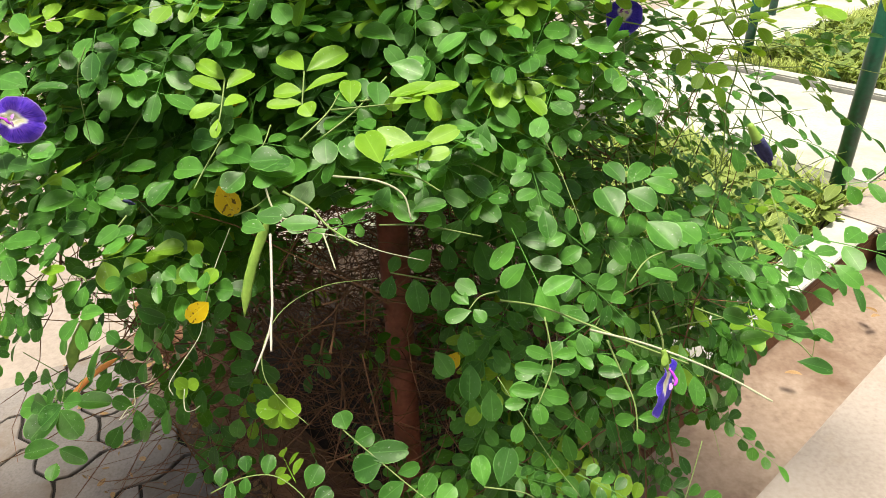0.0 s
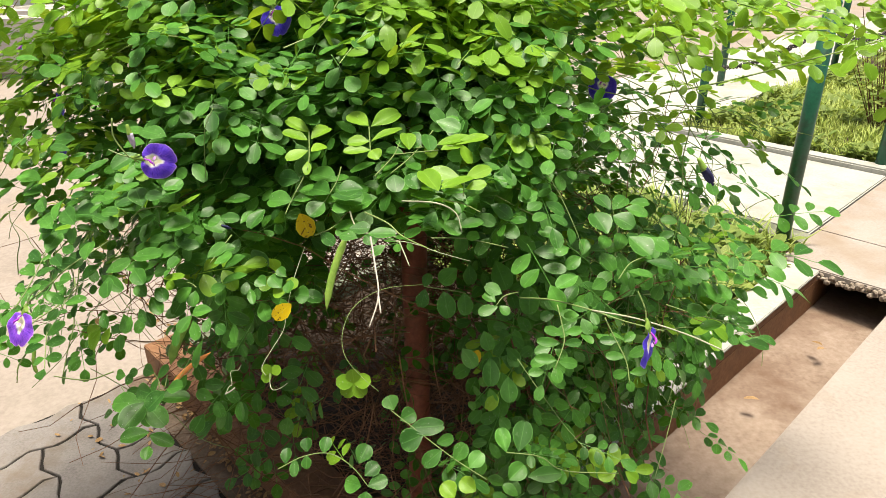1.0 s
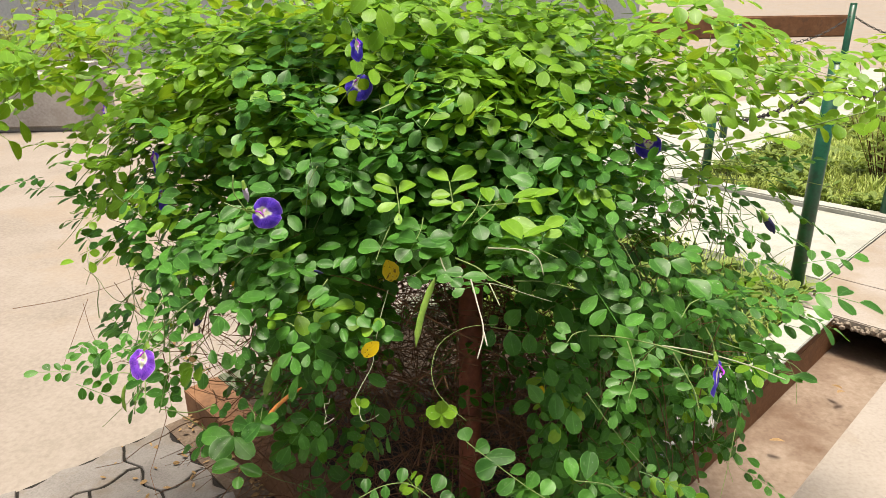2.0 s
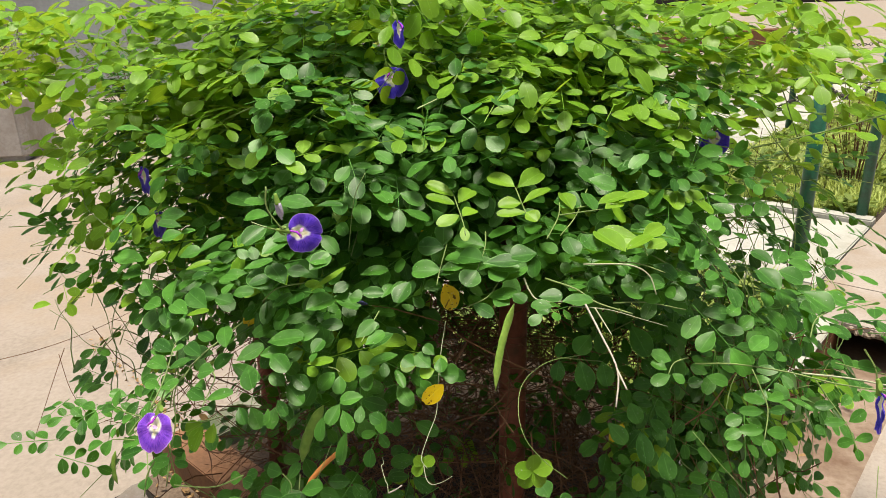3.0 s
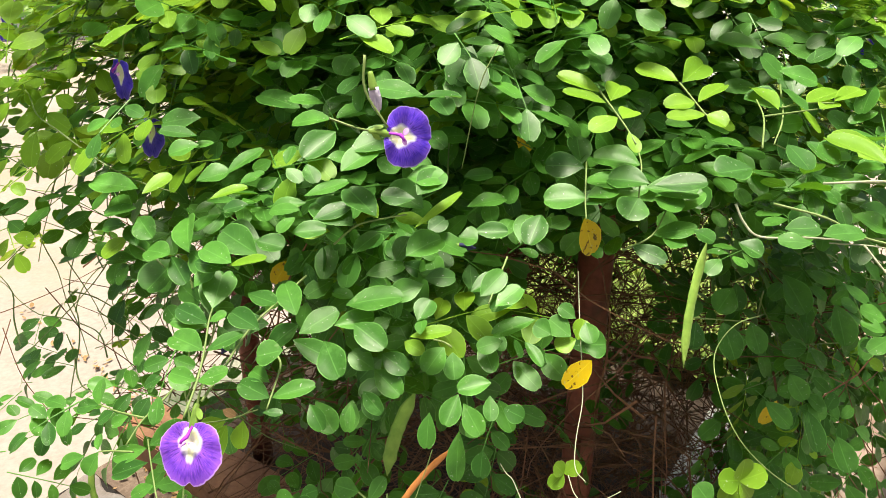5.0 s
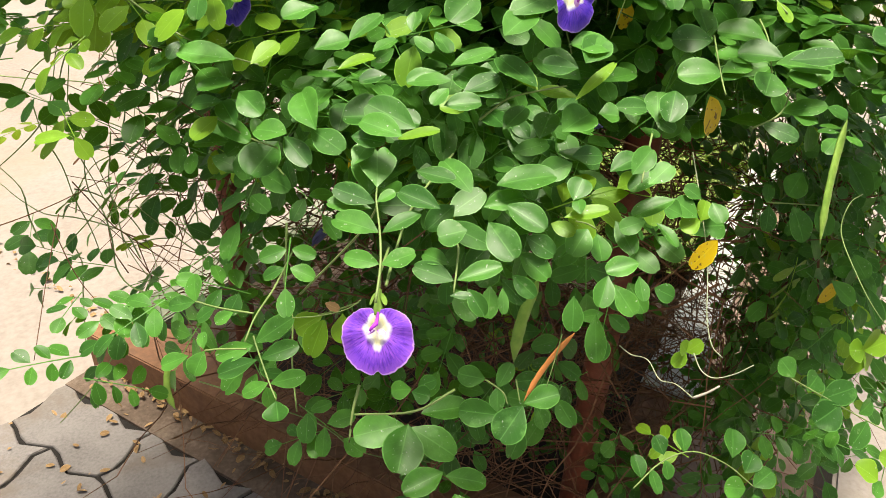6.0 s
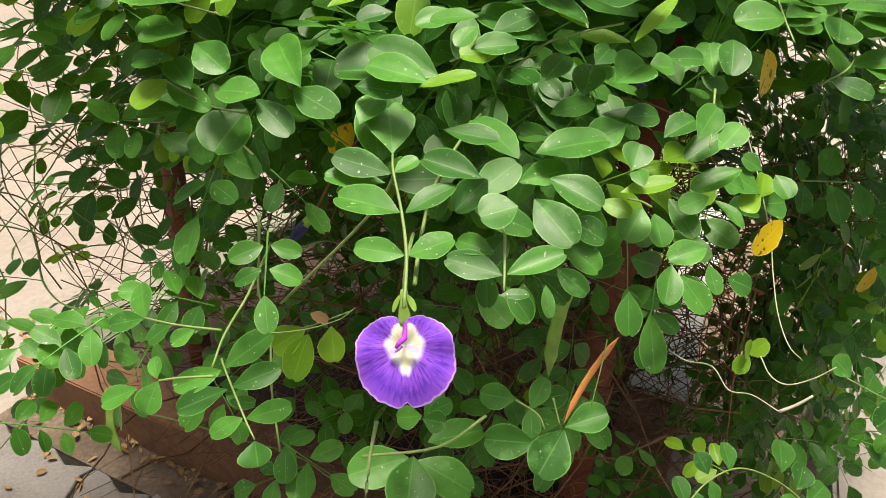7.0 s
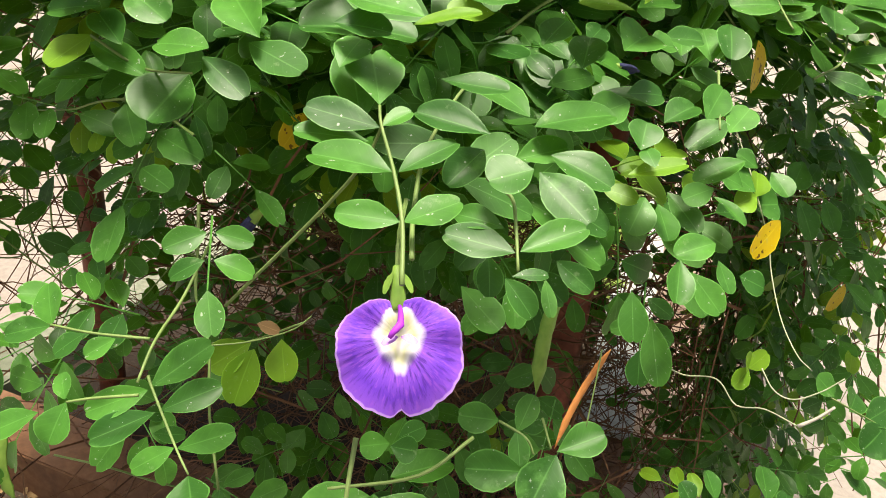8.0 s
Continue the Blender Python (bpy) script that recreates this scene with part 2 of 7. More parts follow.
M_WILT = surface("petal_wilted", [(0.3, (0.012, 0.014, 0.05)), (0.7, (0.04, 0.045, 0.13))], 300, 80, 0.7, 0.3)
M_FADED = surface("petal_faded", [(0.3, (0.3, 0.27, 0.42)), (0.7, (0.55, 0.52, 0.56))], 300, 80, 0.7, 0.3)
M_RUST = leaf_material("leaf_rust", (0.35, 0.11, 0.02), (0.5, 0.2, 0.05), (0.4, 0.2, 0.05), translucent=0.15, rough=0.7)

# ---- plan: u runs along the planter's front wall, w away from it ----
TURN_DEG = 39.5
CU, SU = math.cos(radians(TURN_DEG)), math.sin(radians(TURN_DEG))


def uw(u, w, z=0.0):
    return Vector((CU * u - SU * w, SU * u + CU * w, z))


def part(name, bm, material, parent=None, label="", smooth=False):
    me = bpy.data.meshes.new(name)
    if smooth:
        for f in bm.faces:
            f.smooth = True
    bm.to_mesh(me)
    bm.free()
    me.materials.append(material)
    ob = new(name, me)
    if parent:
        ob.parent = parent
    if label:
        ob["label"] = label
    return ob


def box_uw(bm, u0, u1, w0, w1, z0, z1):
    b = [bm.verts.new(uw(u, w, z)) for z in (z0, z1) for u, w in ((u0, w0), (u1, w0), (u1, w1), (u0, w1))]
    for f in ((3, 2, 1, 0), (4, 5, 6, 7), (0, 1, 5, 4), (1, 2, 6, 5), (2, 3, 7, 6), (3, 0, 4, 7)):
        bm.faces.new([b[i] for i in f])


def slab(name, boxes, material, label, bevel=0.006, category="", cuts=0):
    bm = bmesh.new()
    for b in boxes:
        box_uw(bm, *b)
    if bevel:
        bmesh.ops.bevel(bm, geom=bm.edges[:], offset=bevel, segments=2, affect="EDGES")
    return tagged(part(name, bm, material), label, category, kind="structure")


def tube(bm, pts, r0, r1=None, sides=5, cap=True):
    r1 = r0 if r1 is None else r1
    rings, up = [], Vector((0.13, 0.21, 0.97))
    for i, p in enumerate(pts):
        p = Vector(p)
        t = (Vector(pts[min(i + 1, len(pts) - 1)]) - Vector(pts[max(i - 1, 0)])).normalized()
        a = t.cross(up)
        if a.length < 0.05:
            a = t.cross(Vector((1, 0, 0)))
        a.normalize()
        b = t.cross(a)
        r = r0 + (r1 - r0) * i / max(1, len(pts) - 1)
        rings.append([bm.verts.new(p + (a * math.cos(2 * math.pi * k / sides) + b * math.sin(2 * math.pi * k / sides)) * r) for k in range(sides)])
    for i in range(len(rings) - 1):
        for k in range(sides):
            bm.faces.new((rings[i][k], rings[i][(k + 1) % sides], rings[i + 1][(k + 1) % sides], rings[i + 1][k]))
    if cap:
        bm.faces.new(rings[0][::-1])
        bm.faces.new(rings[-1])


def smooth_line(pts, n=6):
    """Catmull-Rom through the given points."""
    P = [Vector(p) for p in pts]
    P = [P[0] * 2 - P[1]] + P + [P[-1] * 2 - P[-2]]
    out = []
    for i in range(1, len(P) - 2):
        for k in range(n):
            s = k / n
            a, b, c, d = P[i - 1], P[i], P[i + 1], P[i + 2]
            out.append(0.5 * ((2 * b) + (c - a) * s + (2 * a - 5 * b + 4 * c - d) * s * s + (3 * b - a - 3 * c + d) * s ** 3))
    return out + [P[-2]]


# ---- ground and masonry ----
Z_RIM = 0.10
bm = bmesh.new()
us = sorted({-3000, -600, -120, -60, -30, -15, -8, 0.40, 2.9} | {round(-4 + 0.5 * i, 2) for i in range(17)} | {8, 15, 30, 60, 120, 600, 3000})
ws = sorted({-3000, -600, -120, -60, -30, -15, -8, 0.308, 0.583} | {round(-4 + 0.5 * i, 2) for i in range(17)} | {8, 15, 30, 60, 120, 600, 3000})
grid = [[bm.verts.new(uw(u, w, -0.012 + 0.005 * noise.noise(Vector((u * 0.8, w * 0.8, 0))))) for u in us] for w in ws]
for j in range(len(ws) - 1):
    for i in range(len(us) - 1):
        if not (0.39 < us[i] < 2.89 and 0.3 < ws[j] < 0.58):
            bm.faces.new((grid[j][i], grid[j][i + 1], grid[j + 1][i + 1], grid[j + 1][i]))
tagged(part("ground", bm, M_SAND, smooth=True), "pale sandy compacted ground with faint stains", "ground", kind="structure")

slab("planter_wall", [(0.365, 2.82, 0.583, 0.70, -0.2, 0.06), (0.365, 2.395, 0.5832, 0.6998, 0.06, Z_RIM - 0.012), (0.365, 0.48, 0.70, 1.87, -0.1, Z_RIM - 0.002)], M_BROWN, "low brown painted masonry wall of the planting bed", 0.003, "planter wall")
slab("planter_back_wall", [(0.482, 2.73, 1.75, 1.87, -0.1, Z_RIM), (2.61, 2.73, 0.70, 1.75, -0.1, Z_RIM)], M_MOSS, "greenish weathered cement wall closing the planting bed", 0.004, "planter wall")
slab("planter_coping", [(0.9, 2.396, 0.581, 0.702, Z_RIM - 0.012, Z_RIM)], M_WHITE, "worn pale cement coping on the bed wall", 0.003, "coping")
slab("walkway", [(0.6, 12, -6, 0.308, -0.2, Z_RIM)], M_CONC, "pale concrete walkway beside the drain channel", 0.008, "pavement")
slab("drain_cover", [(2.40, 2.80, 0.310, 0.735, 0.062, Z_RIM + 0.001), (2.80, 12, 0.310, 0.735, -0.2, Z_RIM + 0.001)], M_CONC, "pale concrete slab bridging the drain channel", 0.004, "slab")
bm = bmesh.new()
for i in range(46):
    w = 0.312 + 0.42 * (i + random.random()) / 46
    c = uw(2.397 - 0.012 * random.random(), w, 0.066 + 0.026 * random.random())
    bmesh.ops.create_icosphere(bm, subdivisions=1, radius=random.uniform(0.007, 0.014), matrix=Matrix.Translation(c) @ Euler((random.random() * 3, random.random() * 3, 0)).to_matrix().to_4x4() @ Matrix.Diagonal((1, 1.3, 0.8, 1)))
tagged(part("drain_cover_edge", bm, M_RAWCONC), "rough broken concrete edge of the drain slab", "slab", kind="structure")
slab("terrace", [(2.735, 3.78, 0.745, 2.06, -0.1, Z_RIM), (2.735, 12, 2.062, 3.2, -0.1, Z_RIM - 0.003)], M_WHITE, "bright worn concrete terrace beyond the bed", 0.006, "pavement")
slab("channel_floor", [(0.40, 2.9, 0.300, 0.59, -0.2, -0.06)], M_FLOOR, "brownish cement floor of the open drain channel", 0.0, "drain")
slab("earth_strip", [(0.285, 0.365, 0.45, 1.86, -0.1, 0.002)], M_STRIP, "damp dark earth strip between pavers and wall", 0.0, "soil")
slab("bed_soil", [(0.48, 2.61, 0.70, 1.75, -0.1, 0.045)], M_DIRT, "soil of the planting bed, coloured dark for the shade under the bush", 0.0, "soil")
slab("lawn_kerb", [(3.78, 3.88, 0.74, 2.06, -0.1, Z_RIM + 0.03), (3.88, 12, 1.98, 2.06, -0.1, Z_RIM + 0.03)], M_WHITE, "white cement kerb round the small lawn", 0.008, "kerb")
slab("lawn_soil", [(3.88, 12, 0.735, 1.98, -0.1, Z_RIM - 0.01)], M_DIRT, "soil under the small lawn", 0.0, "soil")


def post(name, base, top, r, material, label, category):
    th = new(name)
    th.location = base
    bm = bmesh.new()
    tube(bm, [(0, 0, 0), (0, 0, (top - base[2]) * 0.5), (0, 0, top - base[2])], r, r, 20)
    part("pipe", bm, material, th, smooth=True)
    bm = bmesh.new()
    tube(bm, [(0, 0, top - base[2]), (0, 0, top - base[2] + 0.008)], r * 1.04, r * 0.9, 20)
    part("cap", bm, material, th)
    return tagged(th, label, category)


for b in ((-0.065, 0.877, 0.04), (-0.555, 1.50, 0.04)):
    tagged(post("trellis_post", b, 0.98, 0.023, M_RED, "red-brown painted steel post carrying the climbing plant", "post"), group="trellis posts")
for b, top in (((1.461, 2.221, Z_RIM), 1.03), ((2.476, 3.093, Z_RIM), 1.03), ((1.887, 4.051, Z_RIM), 0.52), ((3.777, 5.646, Z_RIM), 1.15)):
    tagged(post("chain_post", b, top, 0.028, M_GREEN, "dark green painted steel bollard post with chain", "bollard"), group="chain posts")

# ---- leaves ----


def leaflet(bm, base, axis, normal, length, width, curl=0.15, fold=0.18, uvl=None, fine=False, ob=1.13, notch=0.02):
    """One oval leaflet, blunt at the tip, with a folded midrib, cupped blade and curled tip."""
    axis = Vector(axis).normalized()
    normal = Vector(normal)
    normal = (normal - axis * normal.dot(axis)).normalized()
    side = axis.cross(normal)
    cols = (-1, -0.55, 0, 0.55, 1) if fine else (-1, 0, 1)
    steps = (0.0, 0.03, 0.1, 0.22, 0.38, 0.54, 0.68, 0.8, 0.89, 0.95, 0.98, 0.995) if fine else (0.0, 0.07, 0.24, 0.5, 0.76, 0.93, 0.99)
    heart = notch > 0.08
    if heart:
        cols = (-1, -0.75, -0.5, -0.25, 0, 0.25, 0.5, 0.75, 1)
        steps = (0.0, 0.03, 0.1, 0.22, 0.36, 0.5, 0.62, 0.72, 0.8, 0.86, 0.9)
    rows = []
    ripple = (base[0] * 900 + base[2] * 700) % 6.28
    for s in steps:
        blunt = 0.74 * (1 - s) + 0.42 * s
        wd = width * 0.5 * (math.sin(math.pi * s ** ob) ** blunt) if s else 0
        p = Vector(base) + axis * (length * s) + normal * (-curl * length * s * s)
        if wd == 0:
            rows.append([(bm.verts.new(p), (0, s))])
            continue
        row = []
        for k in cols:
            lobe = max(0.0, (s - 0.6) / 0.3) * notch * length * ((0.6 - 4.6 * (abs(k) - 0.5) ** 2) if heart else abs(k))
            lift = fold * wd * (abs(k) - 0.4 * k * k) + (0.06 * wd * math.sin(ripple + s * 9 + k) if abs(k) == 1 and fine else 0)
            row.append((bm.verts.new(p + side * (wd * k) + normal * lift + axis * lobe), (0.5 * k, s)))
        rows.append(row)
    for a, b in zip(rows, rows[1:]):
        for k in range(len(cols) - 1):
            f = (a[0], b[k], b[k + 1]) if len(a) == 1 else (a[k], b[k], b[k + 1], a[k + 1])
            face = bm.faces.new([v for v, _ in f])
            face.smooth = True
            if uvl:
                for lp, (_, c) in zip(face.loops, f):
                    lp[uvl].uv = c


def compound(bm, uvl, m, rng, pairs=2, size=0.03, spread=1.0, droop=0.25, fine=False):
    """A pinnate leaf along local +y, blade facing +z: rachis, pairs of leaflets and one at the end. m places it."""
    r3 = m.to_3x3()
    gap = size * 0.8
    n = pairs
    stalk = size * 0.5
    pts = [Vector((0, 0, 0))]
    for i in range(1, n + 2):
        d = stalk + gap * (i - 1)
        pts.append(Vector((0, d, -droop * d * d * 6)))
    tube(bm, [m @ p for p in pts], 0.0006, 0.0004, 4 if fine else 3, False)
    for i in range(1, n + 1):
        p = pts[i]
        for sgn in (-1, 1):
            ln = size * rng.uniform(0.82, 1.1)
            a = Vector((sgn * 1.0, 0.45 + rng.uniform(-0.2, 0.3), rng.uniform(-0.3, 0.12)))
            nn = Vector((-sgn * 0.25 * spread + rng.uniform(-0.28, 0.28), rng.uniform(-0.28, 0.28), 1))
            leaflet(bm, m @ (p + Vector((sgn * 0.002, 0, 0))), r3 @ a, r3 @ nn, ln, ln * rng.uniform(0.56, 0.74), rng.uniform(-0.05, 0.3), rng.uniform(0.05, 0.5), uvl, fine, rng.uniform(1.12, 1.36), rng.uniform(0.0, 0.04))
    ln = size * rng.uniform(0.92, 1.12)
    leaflet(bm, m @ pts[-1], r3 @ Vector((rng.uniform(-0.15, 0.15), 1, -0.25)), r3 @ Vector((rng.uniform(-0.2, 0.2), 0, 1)), ln, ln * rng.uniform(0.62, 0.82), rng.uniform(0.0, 0.38), rng.uniform(0.0, 0.5), uvl, fine, rng.uniform(1.15, 1.5), 0.05)


def frame_of(p, axis, normal):
    """Pose with local +y along axis and +z near normal."""
    y = Vector(axis).normalized()
    z = Vector(normal)
    z = (z - y * z.dot(y)).normalized()
    x = y.cross(z)
    m = Matrix((x, y, z)).transposed().to_4x4()
    m.translation = p
    return m


def leaf_mesh(name, material, rng, pairs, size):
    bm = bmesh.new()
    uvl = bm.loops.layers.uv.new("UVMap")
    compound(bm, uvl, Matrix.Identity(4), rng, pairs, size, fine=True)
    me = bpy.data.meshes.new(name)
    bm.to_mesh(me)
    bm.free()
    me.materials.append(material)
    return me


rng = random.Random(7)
LEAF_MESHES = [leaf_mesh("leaf", M_LEAF, rng, p, s) for p, s in ((2, 0.024), (2, 0.027), (2, 0.029), (3, 0.024), (3, 0.026), (1, 0.027), (2, 0.023), (2, 0.031))]
YOUNG_MESHES = [leaf_mesh("leaf", M_YOUNG, rng, p, s) for p, s in ((2, 0.027), (2, 0.031), (1, 0.03), (3, 0.025))]

# ---- leaves that stand clear at the front of the bush ----
SPRIGS = []


def sprig(material, normal, stalks, leaflets):
    """Leaflets (base, tip, width, notch if deep) that grow from thin stalks, their blades turned to normal."""
    SPRIGS.append((material, Vector(normal), stalks, leaflets))


sprig(M_LEAF, (-0.3578, -0.4484, 0.8191), [[(-0.5257, 0.501, 0.8833), (-0.5178, 0.5181, 0.8962), (-0.5131, 0.5355, 0.9077), (-0.5101, 0.5531, 0.9187), (-0.5076, 0.5605, 0.9238)]],
      [(-0.5076, 0.5605, 0.9238, -0.4996, 0.5867, 0.9417, 0.0230, 0.1),
       (-0.5109, 0.5526, 0.918, -0.531, 0.5734, 0.9207, 0.0139),
       (-0.5101, 0.5526, 0.9184, -0.4985, 0.5528, 0.9236, 0.0080),
       (-0.5136, 0.5353, 0.9074, -0.5347, 0.5572, 0.9102, 0.0176),
       (-0.5119, 0.5343, 0.9076, -0.4893, 0.535, 0.9179, 0.0112),
       (-0.5183, 0.5188, 0.8963, -0.5355, 0.5329, 0.8965, 0.0113),
       (-0.5173, 0.5182, 0.8964, -0.4984, 0.5142, 0.9025, 0.0136)])
sprig(M_LEAF, (-0.3578, -0.4484, 0.8191), [[(-0.4712, 0.5384, 0.9003), (-0.467, 0.5272, 0.8961), (-0.4707, 0.5175, 0.8891), (-0.4778, 0.5037, 0.8785)]],
      [(-0.4756, 0.5095, 0.8826, -0.494, 0.5283, 0.8849, 0.0141),
       (-0.474, 0.509, 0.883, -0.4479, 0.5046, 0.892, 0.0124),
       (-0.4807, 0.5033, 0.877, -0.4686, 0.4979, 0.8793, 0.0055),
       (-0.4747, 0.5187, 0.888, -0.4867, 0.5335, 0.8909, 0.0109)])
sprig(M_LEAF, (-0.3244, -0.3823, 0.8652), [],
      [(-0.4775, 0.5313, 0.9199, -0.4957, 0.5541, 0.9232, 0.0144),
       (-0.4543, 0.5393, 0.9229, -0.4606, 0.5724, 0.9351, 0.0168),
       (-0.4186, 0.5792, 0.9058, -0.3804, 0.57, 0.9161, 0.0246),
       (-0.4142, 0.5693, 0.8951, -0.398, 0.5436, 0.8898, 0.0197),
       (-0.4645, 0.52, 0.9095, -0.4808, 0.5241, 0.9052, 0.0193),
       (-0.437, 0.5486, 0.896, -0.4318, 0.52, 0.8853, 0.0205),
       (-0.4841, 0.5581, 0.9336, -0.4658, 0.5396, 0.9324, 0.0121)])
sprig(M_LEAF, (-0.3244, -0.3823, 0.8652), [],
      [(-0.3783, 0.5981, 0.9278, -0.3629, 0.6126, 0.9399, 0.0194),
       (-0.41, 0.5929, 0.9398, -0.3897, 0.603, 0.9518, 0.0162),
       (-0.3596, 0.6023, 0.9144, -0.3372, 0.5836, 0.9145, 0.0153),
       (-0.3215, 0.5879, 0.9005, -0.2966, 0.5903, 0.9109, 0.0175),
       (-0.2766, 0.6021, 0.9296, -0.2621, 0.6257, 0.9455, 0.0198),
       (-0.2897, 0.6141, 0.9311, -0.2756, 0.6292, 0.943, 0.0146),
       (-0.2799, 0.579, 0.902, -0.3086, 0.5782, 0.8909, 0.0176),
       (-0.2772, 0.5626, 0.8838, -0.3095, 0.5669, 0.8736, 0.0162),
       (-0.3706, 0.5451, 0.8936, -0.3672, 0.5566, 0.9, 0.0093),
       (-0.3145, 0.5801, 0.8625, -0.3138, 0.5525, 0.8505, 0.0158),
       (-0.2799, 0.5745, 0.8581, -0.2736, 0.5519, 0.8505, 0.0103),
       (-0.2283, 0.5756, 0.8683, -0.2302, 0.5584, 0.86, 0.0153)])
sprig(M_YOUNG, (-0.3244, -0.3823, 0.8652), [],
      [(-0.3778, 0.5689, 0.8757, -0.367, 0.5542, 0.8733, 0.0118),
       (-0.3767, 0.5555, 0.8869, -0.3483, 0.5461, 0.8935, 0.0116)])
sprig(M_LEAF, (-0.4406, -0.6244, 0.645), [],
      [(-0.3643, 0.5463, 0.8259, -0.3716, 0.5314, 0.8065, 0.0150),
       (-0.3405, 0.5487, 0.8033, -0.3495, 0.5258, 0.775, 0.0160),
       (-0.3038, 0.5637, 0.8145, -0.2992, 0.5434, 0.798, 0.0155),
       (-0.412, 0.5548, 0.847, -0.4019, 0.538, 0.8376, 0.0125),
       (-0.471, 0.5307, 0.8706, -0.4751, 0.5209, 0.8584, 0.0106),
       (-0.4507, 0.5439, 0.8504, -0.4446, 0.5277, 0.8389, 0.0124),
       (-0.4217, 0.5497, 0.8413, -0.4247, 0.5381, 0.828, 0.0074)])
sprig(M_LEAF, (-0.4161, -0.5699, 0.7086), [[(-0.4183, 0.5691, 0.7418), (-0.4087, 0.556, 0.7369), (-0.4078, 0.548, 0.7311)], [(-0.3971, 0.5579, 0.7453), (-0.3988, 0.5452, 0.7341)]],
      [(-0.4183, 0.5691, 0.7418, -0.4365, 0.5823, 0.7417, 0.0169),
       (-0.4117, 0.5602, 0.7385, -0.3969, 0.5681, 0.7535, 0.0129),
       (-0.4147, 0.5448, 0.7244, -0.4423, 0.5622, 0.7222, 0.0218),
       (-0.4112, 0.5612, 0.7396, -0.4163, 0.5482, 0.7262, 0.0118),
       (-0.3972, 0.5419, 0.7323, -0.4196, 0.5324, 0.7115, 0.0265),
       (-0.3967, 0.5428, 0.7333, -0.3708, 0.535, 0.7423, 0.0191)])
sprig(M_LEAF, (-0.4161, -0.5699, 0.7086), [[(-0.5847, 0.65, 0.7643), (-0.5839, 0.6437, 0.7596), (-0.5792, 0.6182, 0.7419), (-0.5762, 0.6055, 0.7335)]],
      [(-0.5849, 0.6454, 0.7604, -0.5537, 0.6446, 0.7781, 0.0178),
       (-0.5829, 0.6343, 0.7527, -0.5545, 0.6283, 0.7645, 0.0153),
       (-0.5859, 0.6448, 0.7594, -0.6143, 0.6522, 0.7487, 0.0148),
       (-0.5847, 0.6349, 0.7521, -0.6141, 0.6409, 0.7396, 0.0160),
       (-0.5789, 0.617, 0.7411, -0.5529, 0.6084, 0.7494, 0.0139),
       (-0.5798, 0.6179, 0.7413, -0.6006, 0.6216, 0.7321, 0.0119),
       (-0.5763, 0.6052, 0.7331, -0.5775, 0.5936, 0.7231, 0.0207)])
sprig(M_LEAF, (-0.4161, -0.5699, 0.7086), [[(-0.592, 0.6282, 0.7697), (-0.6107, 0.638, 0.7666), (-0.622, 0.6431, 0.7641)], [(-0.5827, 0.6452, 0.7889), (-0.6061, 0.6612, 0.7881), (-0.6234, 0.6749, 0.7889)]],
      [(-0.6339, 0.6462, 0.7596, -0.655, 0.651, 0.7511, 0.0140),
       (-0.622, 0.6431, 0.7641, -0.633, 0.6339, 0.7503, 0.0164),
       (-0.6224, 0.6442, 0.7648, -0.623, 0.6551, 0.7732, 0.0097),
       (-0.6235, 0.6745, 0.7885, -0.6454, 0.6843, 0.7835, 0.0132),
       (-0.6229, 0.6746, 0.7889, -0.6226, 0.692, 0.8031, 0.0162),
       (-0.6096, 0.6633, 0.7877, -0.6247, 0.6641, 0.7794, 0.0122),
       (-0.597, 0.6536, 0.7873, -0.6112, 0.6551, 0.78, 0.0105)])
sprig(M_YOUNG, (-0.4618, -0.6741, 0.5765), [[(-0.5444, 0.6886, 0.7499), (-0.5256, 0.6783, 0.7528), (-0.4947, 0.668, 0.7656)]],
      [(-0.5241, 0.6774, 0.753, -0.5482, 0.6816, 0.7386, 0.0210),
       (-0.5235, 0.6742, 0.7497, -0.5405, 0.6629, 0.723, 0.0219),
       (-0.5086, 0.6695, 0.7561, -0.5113, 0.6545, 0.7365, 0.0199)])
sprig(M_LEAF, (-0.4406, -0.6244, 0.645), [],
      [(-0.4693, 0.599, 0.7197, -0.4841, 0.6065, 0.7169, 0.0154),
       (-0.4696, 0.598, 0.7186, -0.4573, 0.5885, 0.7178, 0.0153),
       (-0.4644, 0.5984, 0.7225, -0.4499, 0.5946, 0.7287, 0.0125)])
